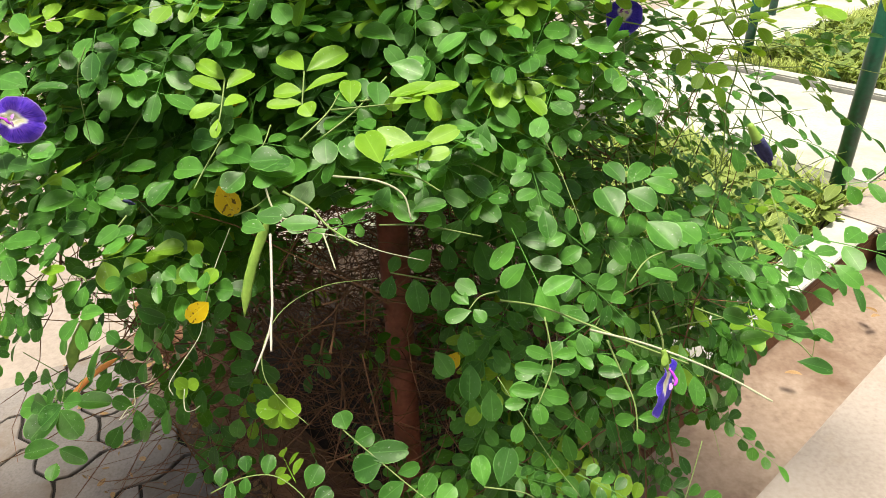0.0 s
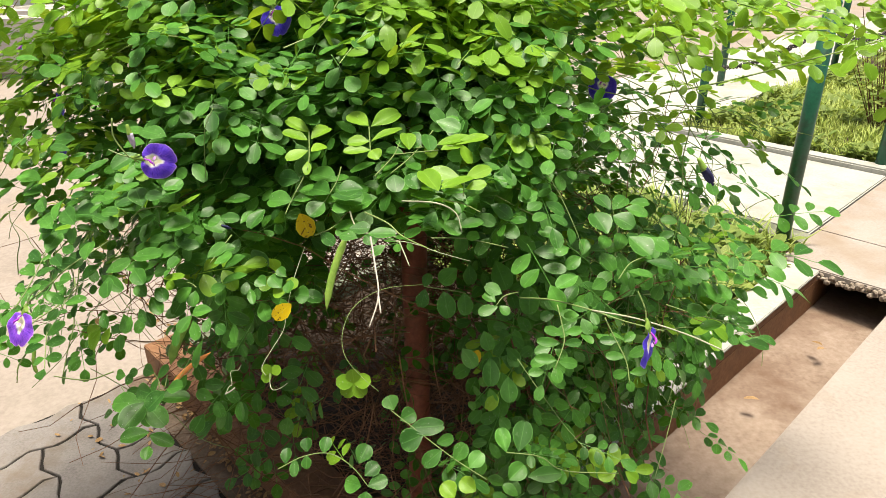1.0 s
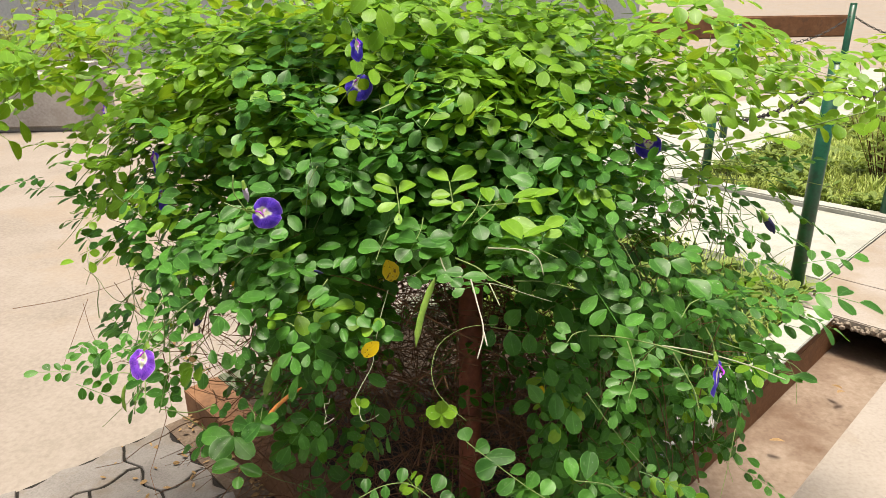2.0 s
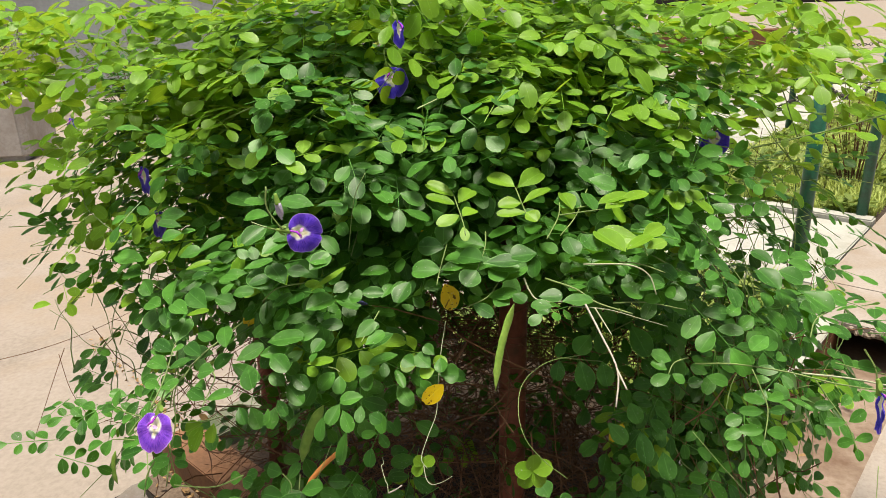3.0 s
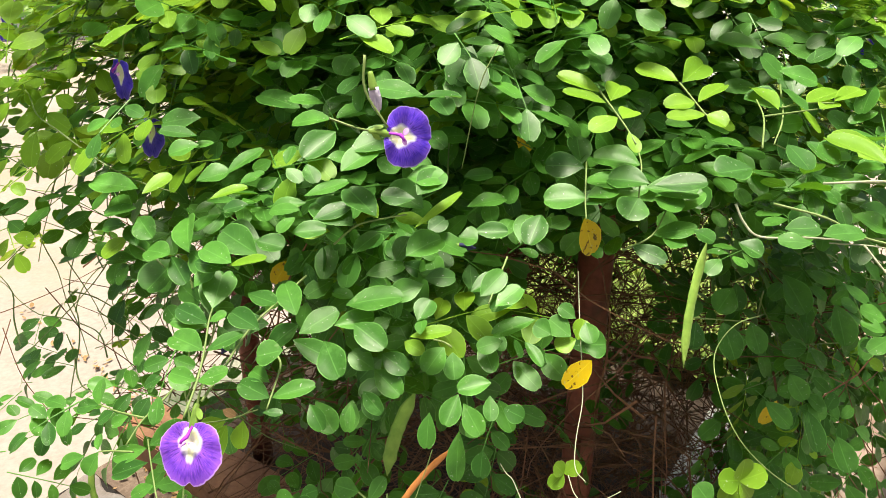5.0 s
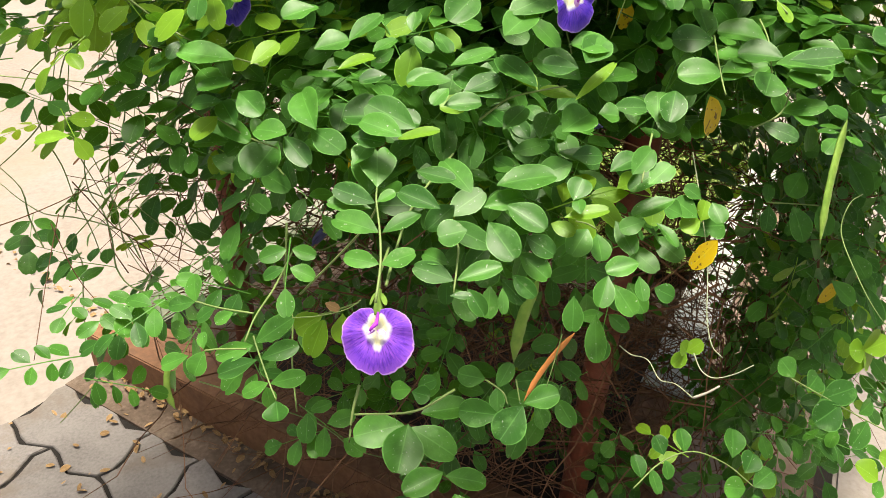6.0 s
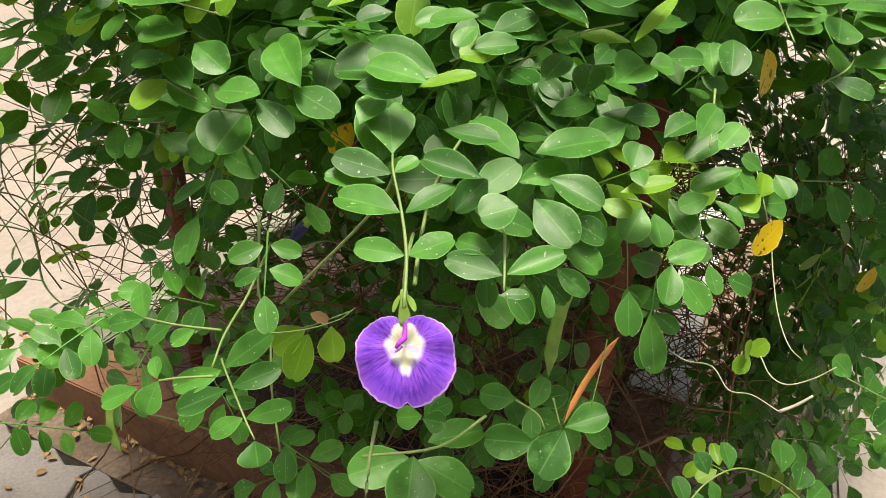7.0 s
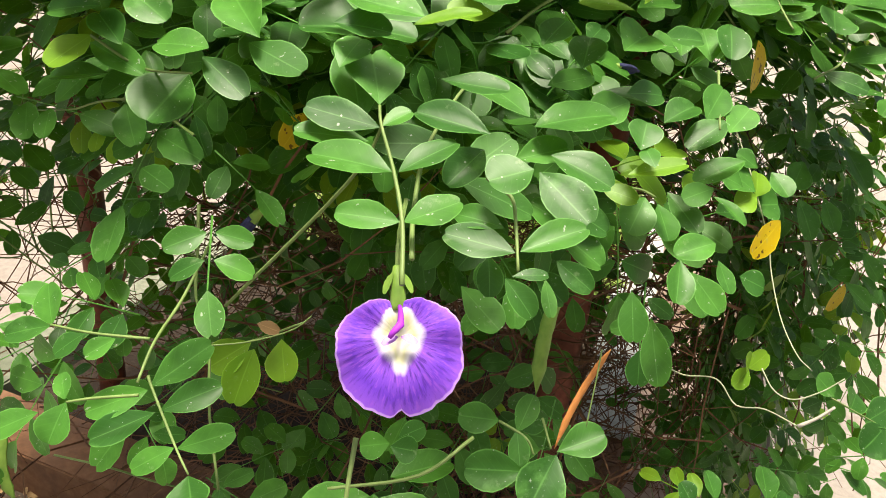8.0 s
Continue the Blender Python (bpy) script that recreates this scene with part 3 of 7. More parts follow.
sprig(M_LEAF, (-0.3578, -0.4484, 0.8191), [[(-0.5873, 0.7178, 0.9206), (-0.567, 0.708, 0.9068), (-0.5514, 0.6659, 0.913)]],
      [(-0.5809, 0.713, 0.9031, -0.6063, 0.7261, 0.8992, 0.0146),
       (-0.5758, 0.7016, 0.9189, -0.5818, 0.7255, 0.9293, 0.0167),
       (-0.5661, 0.717, 0.9015, -0.5849, 0.7159, 0.8927, 0.0180),
       (-0.5465, 0.6968, 0.9062, -0.5703, 0.681, 0.8872, 0.0334),
       (-0.5865, 0.732, 0.9146, -0.5679, 0.7026, 0.9066, 0.0157),
       (-0.5285, 0.6544, 0.9292, -0.513, 0.6271, 0.921, 0.0192),
       (-0.5456, 0.6702, 0.9198, -0.5349, 0.6424, 0.9092, 0.0164),
       (-0.5277, 0.6397, 0.9335, -0.5321, 0.6764, 0.9517, 0.0231),
       (-0.5818, 0.7087, 0.9356, -0.6046, 0.7213, 0.9325, 0.0117),
       (-0.571, 0.7017, 0.9444, -0.5599, 0.6772, 0.9359, 0.0198),
       (-0.5449, 0.6592, 0.9257, -0.5645, 0.6758, 0.9262, 0.0202),
       (-0.5173, 0.583, 0.9492, -0.5001, 0.5701, 0.9497, 0.0146)])
sprig(M_LEAF, (-0.3578, -0.4484, 0.8191), [],
      [(-0.4919, 0.5603, 0.9553, -0.5111, 0.5829, 0.9593, 0.0168),
       (-0.5189, 0.5725, 0.935, -0.5064, 0.5818, 0.9456, 0.0139)])
sprig(M_YOUNG, (-0.3578, -0.4484, 0.8191), [],
      [(-0.5863, 0.7232, 0.9197, -0.6078, 0.7165, 0.9067, 0.0185),
       (-0.4937, 0.5658, 0.9515, -0.4696, 0.5573, 0.9574, 0.0102)])
sprig(M_LEAF, (-0.3578, -0.4484, 0.8191), [[(-0.1947, 0.5882, 0.9224), (-0.1706, 0.5879, 0.9328), (-0.1517, 0.601, 0.9482)]],
      [(-0.1977, 0.6442, 0.9518, -0.1562, 0.6267, 0.9603, 0.0209),
       (-0.17, 0.5885, 0.9334, -0.138, 0.5759, 0.9405, 0.0186),
       (-0.1565, 0.6038, 0.9477, -0.1207, 0.6007, 0.9616, 0.0299),
       (-0.1873, 0.5884, 0.9258, -0.1698, 0.5655, 0.9209, 0.0153)])
sprig(M_YOUNG, (-0.0994, -0.4321, 0.8963), [[(-0.1218, 0.6521, 1.042), (-0.1204, 0.6192, 1.026), (-0.1198, 0.608, 1.021)]],
      [(-0.1221, 0.6535, 1.043, -0.1481, 0.6803, 1.053, 0.0236),
       (-0.1197, 0.6516, 1.042, -0.0829, 0.6746, 1.057, 0.0238),
       (-0.1194, 0.6265, 1.03, -0.0818, 0.6468, 1.044, 0.0154),
       (-0.1214, 0.627, 1.03, -0.1479, 0.6283, 1.028, 0.0185),
       (-0.119, 0.6127, 1.023, -0.1106, 0.5976, 1.017, 0.0182),
       (-0.1198, 0.6129, 1.023, -0.1532, 0.6153, 1.021, 0.0141)])
sprig(M_LEAF, (-0.1155, -0.5069, 0.8543), [[(-0.1601, 0.6444, 0.9925), (-0.1651, 0.6245, 0.98), (-0.1801, 0.5983, 0.9624)], [(-0.2078, 0.639, 0.9828), (-0.2218, 0.6074, 0.9622), (-0.2281, 0.5903, 0.9512)]],
      [(-0.1656, 0.6256, 0.9806, -0.1983, 0.6447, 0.9875, 0.0268),
       (-0.1736, 0.6074, 0.9687, -0.2114, 0.627, 0.9752, 0.0239),
       (-0.1723, 0.6052, 0.9676, -0.133, 0.5904, 0.9641, 0.0280),
       (-0.1801, 0.5983, 0.9624, -0.1976, 0.5828, 0.9508, 0.0258),
       (-0.2197, 0.607, 0.9622, -0.2524, 0.6165, 0.9634, 0.0261),
       (-0.2203, 0.608, 0.9628, -0.1932, 0.6083, 0.9666, 0.0169),
       (-0.2114, 0.6346, 0.9797, -0.2407, 0.6451, 0.982, 0.0235),
       (-0.2128, 0.6375, 0.9812, -0.2075, 0.6629, 0.997, 0.0221)])
sprig(M_LEAF, (-0.0994, -0.4321, 0.8963), [[(-0.4219, 0.606, 0.9433), (-0.4052, 0.5988, 0.9592), (-0.3862, 0.5883, 0.9668), (-0.3716, 0.5821, 0.9706)]],
      [(-0.3931, 0.5822, 0.971, -0.4087, 0.6111, 0.9832, 0.0232),
       (-0.4086, 0.5947, 0.9609, -0.4328, 0.6244, 0.9726, 0.0271),
       (-0.4751, 0.6409, 0.9381, -0.5063, 0.6502, 0.9392, 0.0320),
       (-0.4783, 0.6377, 0.9396, -0.4583, 0.6259, 0.9362, 0.0191),
       (-0.3656, 0.5733, 0.9873, -0.3446, 0.5895, 0.9974, 0.0207),
       (-0.3655, 0.5805, 0.9823, -0.3885, 0.5879, 0.9833, 0.0163),
       (-0.4149, 0.5935, 1.002, -0.3875, 0.6103, 1.013, 0.0207),
       (-0.4119, 0.6463, 1.018, -0.4381, 0.6274, 1.006, 0.0223),
       (-0.434, 0.7233, 1.022, -0.467, 0.7535, 1.033, 0.0249),
       (-0.3549, 0.5967, 1.051, -0.3891, 0.6153, 1.056, 0.0225),
       (-0.3545, 0.6044, 1.048, -0.3262, 0.6038, 1.051, 0.0147),
       (-0.5148, 0.6878, 1.004, -0.5379, 0.6859, 1, 0.0190)])
sprig(M_LEAF, (-0.0994, -0.4321, 0.8963), [],
      [(-0.5161, 0.6982, 1.009, -0.5449, 0.7106, 1.012, 0.0146),
       (-0.5135, 0.7145, 1.02, -0.5445, 0.7193, 1.019, 0.0211),
       (-0.4382, 0.6365, 0.9669, -0.464, 0.6381, 0.9648, 0.0151),
       (-0.3738, 0.5771, 0.9408, -0.3442, 0.5892, 0.9499, 0.0245)])
sprig(M_YOUNG, (-0.0994, -0.4321, 0.8963), [],
      [(-0.3915, 0.5847, 0.9684, -0.4, 0.6018, 0.9757, 0.0130),
       (-0.4234, 0.6145, 0.9506, -0.4463, 0.6195, 0.9505, 0.0159)])
sprig(M_LEAF, (-0.0994, -0.4321, 0.8963), [[(-0.2566, 0.8519, 1.066), (-0.2904, 0.7657, 1.02), (-0.3203, 0.6648, 0.9684)]],
      [(-0.312, 0.6337, 0.9542, -0.2793, 0.6359, 0.9589, 0.0177),
       (-0.314, 0.609, 0.9421, -0.2874, 0.6031, 0.9423, 0.0154),
       (-0.3069, 0.6649, 0.9698, -0.2822, 0.6606, 0.9706, 0.0162),
       (-0.3267, 0.6067, 0.9396, -0.3125, 0.6011, 0.9385, 0.0213),
       (-0.2567, 0.6119, 0.9499, -0.2745, 0.5904, 0.9375, 0.0208)])
sprig(M_LEAF, (-0.145, -0.6442, 0.751), [[(-0.5477, 0.6367, 0.8051), (-0.5145, 0.5711, 0.8903), (-0.5057, 0.557, 0.9215)]],
      [(-0.5099, 0.5707, 0.9148, -0.5054, 0.5936, 0.9353, 0.0192),
       (-0.511, 0.5603, 0.9105, -0.536, 0.5706, 0.9145, 0.0126),
       (-0.4728, 0.5646, 0.9057, -0.5034, 0.5719, 0.906, 0.0166),
       (-0.4537, 0.5796, 0.8866, -0.424, 0.5871, 0.8988, 0.0191),
       (-0.4531, 0.5678, 0.9009, -0.4738, 0.5611, 0.8912, 0.0155),
       (-0.4581, 0.5773, 0.8841, -0.4291, 0.5574, 0.8727, 0.0164),
       (-0.428, 0.5773, 0.8914, -0.399, 0.5756, 0.8956, 0.0157),
       (-0.391, 0.5671, 0.8884, -0.4122, 0.5611, 0.8792, 0.0184),
       (-0.4028, 0.5595, 0.8612, -0.4178, 0.5735, 0.8702, 0.0167),
       (-0.4013, 0.5697, 0.8553, -0.3856, 0.5506, 0.8419, 0.0180),
       (-0.4455, 0.5835, 0.825, -0.4345, 0.5619, 0.8086, 0.0182),
       (-0.4177, 0.5769, 0.8256, -0.4247, 0.5601, 0.8098, 0.0143)])
sprig(M_LEAF, (-0.145, -0.6442, 0.751), [],
      [(-0.4121, 0.5708, 0.8339, -0.4004, 0.5546, 0.8223, 0.0150)])
sprig(M_LEAF, (-0.145, -0.6442, 0.751), [[(-0.3425, 0.5643, 0.8684), (-0.3478, 0.5686, 0.8711), (-0.3553, 0.5719, 0.8724)]],
      [(-0.3947, 0.5726, 0.8655, -0.3786, 0.5583, 0.8563, 0.0171),
       (-0.3482, 0.5656, 0.8684, -0.3653, 0.5554, 0.8564, 0.0195),
       (-0.3429, 0.5613, 0.8658, -0.3453, 0.5459, 0.8521, 0.0155),
       (-0.3193, 0.5379, 0.8502, -0.3442, 0.5403, 0.8475, 0.0163),
       (-0.3446, 0.5375, 0.845, -0.3581, 0.5231, 0.8301, 0.0154),
       (-0.3424, 0.5317, 0.8405, -0.3353, 0.5126, 0.8254, 0.0155),
       (-0.3225, 0.5312, 0.8439, -0.3258, 0.5175, 0.8315, 0.0113),
       (-0.3146, 0.5222, 0.8377, -0.3021, 0.5137, 0.8328, 0.0141),
       (-0.3034, 0.5589, 0.8714, -0.3241, 0.5597, 0.868, 0.0139)])
sprig(M_LEAF, (-0.1308, -0.5777, 0.8057), [[(-0.2945, 0.5828, 0.9294), (-0.3075, 0.5673, 0.9161), (-0.3175, 0.5553, 0.906)]],
      [(-0.3221, 0.5616, 0.9097, -0.3004, 0.573, 0.9214, 0.0166),
       (-0.3133, 0.5527, 0.9048, -0.2912, 0.5601, 0.9137, 0.0164),
       (-0.3597, 0.583, 0.9189, -0.3361, 0.5789, 0.9199, 0.0150),
       (-0.4013, 0.595, 0.9208, -0.372, 0.596, 0.9263, 0.0137),
       (-0.3602, 0.5788, 0.9158, -0.3853, 0.5772, 0.9106, 0.0184),
       (-0.3703, 0.5567, 0.8983, -0.3577, 0.5676, 0.9082, 0.0170)])
sprig(M_YOUNG, (-0.17, -0.7619, 0.6249), [],
      [(-0.2353, 0.5757, 0.853, -0.2526, 0.5762, 0.8489, 0.0160),
       (-0.2333, 0.5775, 0.8516, -0.2236, 0.5859, 0.8645, 0.0161)])
sprig(M_LEAF, (-0.1581, -0.7057, 0.6906), [],
      [(-0.2285, 0.5812, 0.8439, -0.2074, 0.5765, 0.844, 0.0229),
       (-0.2404, 0.5741, 0.857, -0.2544, 0.5879, 0.8679, 0.0196),
       (-0.2343, 0.5812, 0.8693, -0.2449, 0.5912, 0.8771, 0.0132),
       (-0.2587, 0.5717, 0.863, -0.2707, 0.5804, 0.8691, 0.0170)])
sprig(M_LEAF, (-0.0826, -0.3541, 0.9315), [[(-0.0418, 0.6286, 1.041), (-0.0694, 0.5861, 1.023), (-0.096, 0.5589, 1.01)]],
      [(-0.1276, 0.5388, 0.9995, -0.1551, 0.5392, 0.9972, 0.0278),
       (-0.0579, 0.5978, 1.028, -0.083, 0.6181, 1.034, 0.0360),
       (-0.1426, 0.4805, 0.976, -0.1202, 0.4756, 0.9761, 0.0174),
       (-0.1223, 0.4692, 0.9735, -0.0927, 0.4673, 0.9754, 0.0160),
       (-0.1322, 0.4647, 0.9709, -0.1519, 0.4735, 0.9725, 0.0146)])
sprig(M_YOUNG, (-0.0651, -0.2734, 0.9597), [[(-0.0644, 0.5953, 1.029), (-0.0393, 0.5986, 1.031), (-0.0181, 0.5922, 1.031)]],
      [(-0.0431, 0.5078, 1.005, -0.0586, 0.5498, 1.016, 0.0247),
       (-0.041, 0.5106, 1.006, -0.0027, 0.5345, 1.016, 0.0149),
       (-0.0393, 0.5986, 1.031, 0.0032, 0.6123, 1.038, 0.0195),
       (-0.0171, 0.5937, 1.032, 0.0249, 0.6109, 1.039, 0.0165)])
sprig(M_LEAF, (-0.0442, -0.6694, 0.7416), [[(-0.1095, 0.5409, 0.6829), (-0.0742, 0.5174, 0.6638), (-0.0284, 0.488, 0.64), (0.0128, 0.4652, 0.6219)], [(0.0402, 0.4889, 0.6449), (0.0835, 0.4818, 0.641), (0.1129, 0.4666, 0.6291), (0.1836, 0.4587, 0.6262)]],
      [(-0.1054, 0.5406, 0.6828, -0.1128, 0.5551, 0.6955, 0.0229),
       (-0.0978, 0.5298, 0.6736, -0.0768, 0.5367, 0.6811, 0.0228),
       (-0.0862, 0.5212, 0.6665, -0.0402, 0.5213, 0.6693, 0.0240),
       (-0.051, 0.504, 0.6531, -0.0279, 0.5082, 0.6583, 0.0157),
       (-0.0664, 0.5139, 0.6611, -0.0977, 0.5074, 0.6533, 0.0300),
       (-0.0435, 0.4977, 0.6478, -0.0688, 0.4852, 0.635, 0.0202),
       (-0.0287, 0.4852, 0.6374, -0.0124, 0.5013, 0.6529, 0.0204),
       (-0.0095, 0.4781, 0.6322, 0.0082, 0.4911, 0.645, 0.0217),
       (0.0402, 0.4889, 0.6449, 0.0355, 0.5126, 0.666, 0.0204),
       (0.0562, 0.4877, 0.6448, 0.0689, 0.5161, 0.6712, 0.0255),
       (0.0404, 0.4633, 0.6218, 0.0624, 0.4758, 0.6344, 0.0241),
       (0.0645, 0.4644, 0.6242, 0.1087, 0.4652, 0.6276, 0.0210)])
sprig(M_YOUNG, (-0.0442, -0.6694, 0.7416), [],
      [(0.1748, 0.4994, 0.5965, 0.1668, 0.5209, 0.6155, 0.0224),
       (0.1952, 0.5176, 0.5793, 0.2061, 0.5384, 0.5987, 0.0200),
       (0.2151, 0.523, 0.5734, 0.2227, 0.5366, 0.5862, 0.0134),
       (0.226, 0.5169, 0.5747, 0.2562, 0.516, 0.5756, 0.0147),
       (0.1963, 0.4988, 0.5924, 0.17, 0.4948, 0.5872, 0.0201),
       (0.2122, 0.509, 0.5804, 0.2285, 0.4988, 0.5722, 0.0173),
       (-0.0293, 0.4731, 0.5872, -0.044, 0.4883, 0.6001, 0.0240),
       (-0.0015, 0.4714, 0.5971, -0.0202, 0.4841, 0.6074, 0.0222)])
sprig(M_LEAF, (-0.0489, -0.7313, 0.6803), [[(0.0888, 0.4683, 0.8765), (0.0918, 0.4532, 0.8605), (0.092, 0.4385, 0.8448), (0.0787, 0.4194, 0.8233)]],
      [(0.0917, 0.4449, 0.8515, 0.0721, 0.4507, 0.8564, 0.0109),
       (0.094, 0.4457, 0.8526, 0.1135, 0.4467, 0.8551, 0.0106),
       (0.0876, 0.4379, 0.8437, 0.0614, 0.4417, 0.8459, 0.0107),
       (0.0904, 0.4377, 0.8437, 0.1116, 0.4371, 0.8447, 0.0099),
       (0.0813, 0.4259, 0.8304, 0.0579, 0.429, 0.832, 0.0119),
       (0.0832, 0.4248, 0.8294, 0.1036, 0.421, 0.8267, 0.0127),
       (0.0789, 0.4204, 0.8243, 0.081, 0.4085, 0.8117, 0.0126)])
sprig(M_LEAF, (-0.0489, -0.7313, 0.6803), [[(0.1324, 0.4282, 0.8808), (0.1396, 0.4135, 0.8655), (0.149, 0.3943, 0.8456), (0.1495, 0.3784, 0.8285)]],
      [(0.1456, 0.4098, 0.862, 0.1242, 0.4123, 0.8631, 0.0103),
       (0.1489, 0.4091, 0.8615, 0.1624, 0.4143, 0.8679, 0.0098),
       (0.1498, 0.398, 0.8495, 0.1286, 0.4004, 0.8506, 0.0095),
       (0.1512, 0.3979, 0.8495, 0.1735, 0.4027, 0.8564, 0.0117),
       (0.1492, 0.3861, 0.8368, 0.1335, 0.3854, 0.8349, 0.0105),
       (0.1505, 0.386, 0.8367, 0.1696, 0.3865, 0.8386, 0.0092),
       (0.15, 0.3807, 0.8309, 0.1501, 0.3726, 0.8223, 0.0094)])
sprig(M_LEAF, (-0.0442, -0.6694, 0.7416), [[(-0.269, 0.5381, 0.5944), (-0.2332, 0.5482, 0.6057), (-0.1969, 0.5481, 0.6077), (-0.166, 0.5326, 0.5956), (-0.1441, 0.5115, 0.5778)]],
      [(-0.2282, 0.5521, 0.6095, -0.2308, 0.5664, 0.6223, 0.0168),
       (-0.2062, 0.5487, 0.6077, -0.201, 0.5656, 0.6232, 0.0171),
       (-0.2583, 0.5422, 0.5987, -0.257, 0.5584, 0.6135, 0.0153),
       (-0.2458, 0.5473, 0.6041, -0.2463, 0.5294, 0.5879, 0.0126),
       (-0.229, 0.5491, 0.6068, -0.2297, 0.5359, 0.5948, 0.0135),
       (-0.1575, 0.535, 0.5982, -0.1442, 0.5535, 0.6157, 0.0238),
       (-0.1495, 0.5225, 0.5874, -0.1306, 0.5331, 0.5981, 0.0216),
       (-0.1457, 0.5122, 0.5784, -0.118, 0.5173, 0.5846, 0.0208),
       (-0.154, 0.5128, 0.5784, -0.1763, 0.5185, 0.5822, 0.0237),
       (-0.1476, 0.5076, 0.5741, -0.1506, 0.4934, 0.5611, 0.0207)])
sprig(M_LEAF, (-0.2085, -0.3859, 0.8987), [],
      [(-0.5691, 0.7105, 0.9656, -0.607, 0.7327, 0.9664, 0.0225),
       (-0.5725, 0.7105, 0.9492, -0.5984, 0.7134, 0.9445, 0.0155),
       (-0.4445, 0.6046, 0.9725, -0.4664, 0.6161, 0.9724, 0.0125),
       (-0.4482, 0.5999, 0.9691, -0.4615, 0.5932, 0.9632, 0.0113),
       (-0.4408, 0.6174, 0.9783, -0.4084, 0.621, 0.9873, 0.0139),
       (-0.4368, 0.6038, 0.9639, -0.4085, 0.6088, 0.9726, 0.0152),
       (-0.358, 0.5872, 0.9721, -0.3783, 0.6157, 0.9797, 0.0251),
       (-0.3694, 0.5894, 0.9955, -0.3437, 0.5813, 0.998, 0.0227),
       (-0.452, 0.5978, 0.9584, -0.4282, 0.5925, 0.9616, 0.0156),
       (-0.476, 0.5817, 0.9508, -0.4989, 0.6116, 0.9583, 0.0223),
       (-0.4804, 0.6305, 0.971, -0.4987, 0.6333, 0.9679, 0.0127),
       (-0.4857, 0.6464, 0.9824, -0.4676, 0.6518, 0.9889, 0.0121)])
sprig(M_LEAF, (-0.2085, -0.3859, 0.8987), [],
      [(-0.4962, 0.6702, 0.9842, -0.4677, 0.6888, 0.9988, 0.0152),
       (-0.2303, 0.612, 0.9574, -0.2, 0.6064, 0.9621, 0.0154),
       (-0.1712, 0.5943, 0.973, -0.1321, 0.581, 0.9763, 0.0201),
       (-0.1713, 0.599, 0.973, -0.1968, 0.6199, 0.976, 0.0264),
       (-0.1673, 0.5958, 0.9622, -0.1525, 0.5781, 0.958, 0.0234),
       (-0.4065, 0.6082, 1.012, -0.3699, 0.6142, 1.023, 0.0228),
       (-0.5246, 0.7153, 0.9952, -0.5072, 0.7169, 0.9999, 0.0105),
       (-0.5197, 0.6768, 0.9784, -0.4942, 0.6769, 0.9844, 0.0215)])
sprig(M_YOUNG, (-0.2085, -0.3859, 0.8987), [],
      [(-0.5623, 0.6846, 0.9682, -0.5408, 0.6993, 0.9795, 0.0139),
       (-0.367, 0.5771, 0.9618, -0.3282, 0.5952, 0.9786, 0.0090),
       (-0.3532, 0.5954, 0.957, -0.3733, 0.6138, 0.9602, 0.0125),
       (-0.5093, 0.6503, 0.9707, -0.4822, 0.6567, 0.9798, 0.0114),
       (-0.6875, 0.717, 0.9164, -0.7119, 0.7243, 0.9139, 0.0129)])
sprig(M_YOUNG, (0.0139, -0.4207, 0.9071), [[(-0.197, 0.6473, 1.039), (-0.1942, 0.6055, 1.019), (-0.195, 0.5859, 1.01)]],
      [(-0.1978, 0.633, 1.032, -0.2293, 0.6481, 1.04, 0.0177),
       (-0.1938, 0.6343, 1.033, -0.1732, 0.6577, 1.043, 0.0204),
       (-0.196, 0.6157, 1.024, -0.2224, 0.6049, 1.02, 0.0169),
       (-0.193, 0.6136, 1.023, -0.1758, 0.6269, 1.029, 0.0178),
       (-0.1955, 0.5976, 1.016, -0.1959, 0.5796, 1.007, 0.0105),
       (-0.1957, 0.6458, 1.038, -0.2257, 0.6687, 1.049, 0.0178)])
sprig(M_YOUNG, (0.0139, -0.4207, 0.9071), [[(-0.1141, 0.5488, 1.011), (-0.0922, 0.5793, 1.025), (-0.0837, 0.602, 1.035)], [(-0.09, 0.5824, 1.026), (-0.0377, 0.5876, 1.028)]],
      [(-0.0728, 0.5885, 1.029, -0.0744, 0.6203, 1.043, 0.0193),
       (-0.0352, 0.5876, 1.028, -0.0099, 0.6002, 1.033, 0.0165),
       (-0.0133, 0.5404, 1.006, -0.048, 0.5563, 1.013, 0.0187),
       (-0.0109, 0.5415, 1.006, 0.0211, 0.5589, 1.014, 0.0174),
       (-0.0125, 0.5287, 1, -0.0371, 0.5381, 1.005, 0.0147),
       (-0.0111, 0.5275, 0.9994, 0.0127, 0.5351, 1.003, 0.0149)])
sprig(M_LEAF, (0.0139, -0.4207, 0.9071), [[(-0.0108, 0.5463, 1.008), (-0.0145, 0.5174, 0.9948)]],
      [(-0.0477, 0.5846, 1.026, -0.0494, 0.6148, 1.04, 0.0203),
       (-0.0384, 0.6379, 1.051, -0.008, 0.6243, 1.044, 0.0222),
       (-0.0333, 0.6691, 1.065, -0.0666, 0.6856, 1.074, 0.0236),
       (-0.0761, 0.539, 1.006, -0.0453, 0.5424, 1.007, 0.0235)])
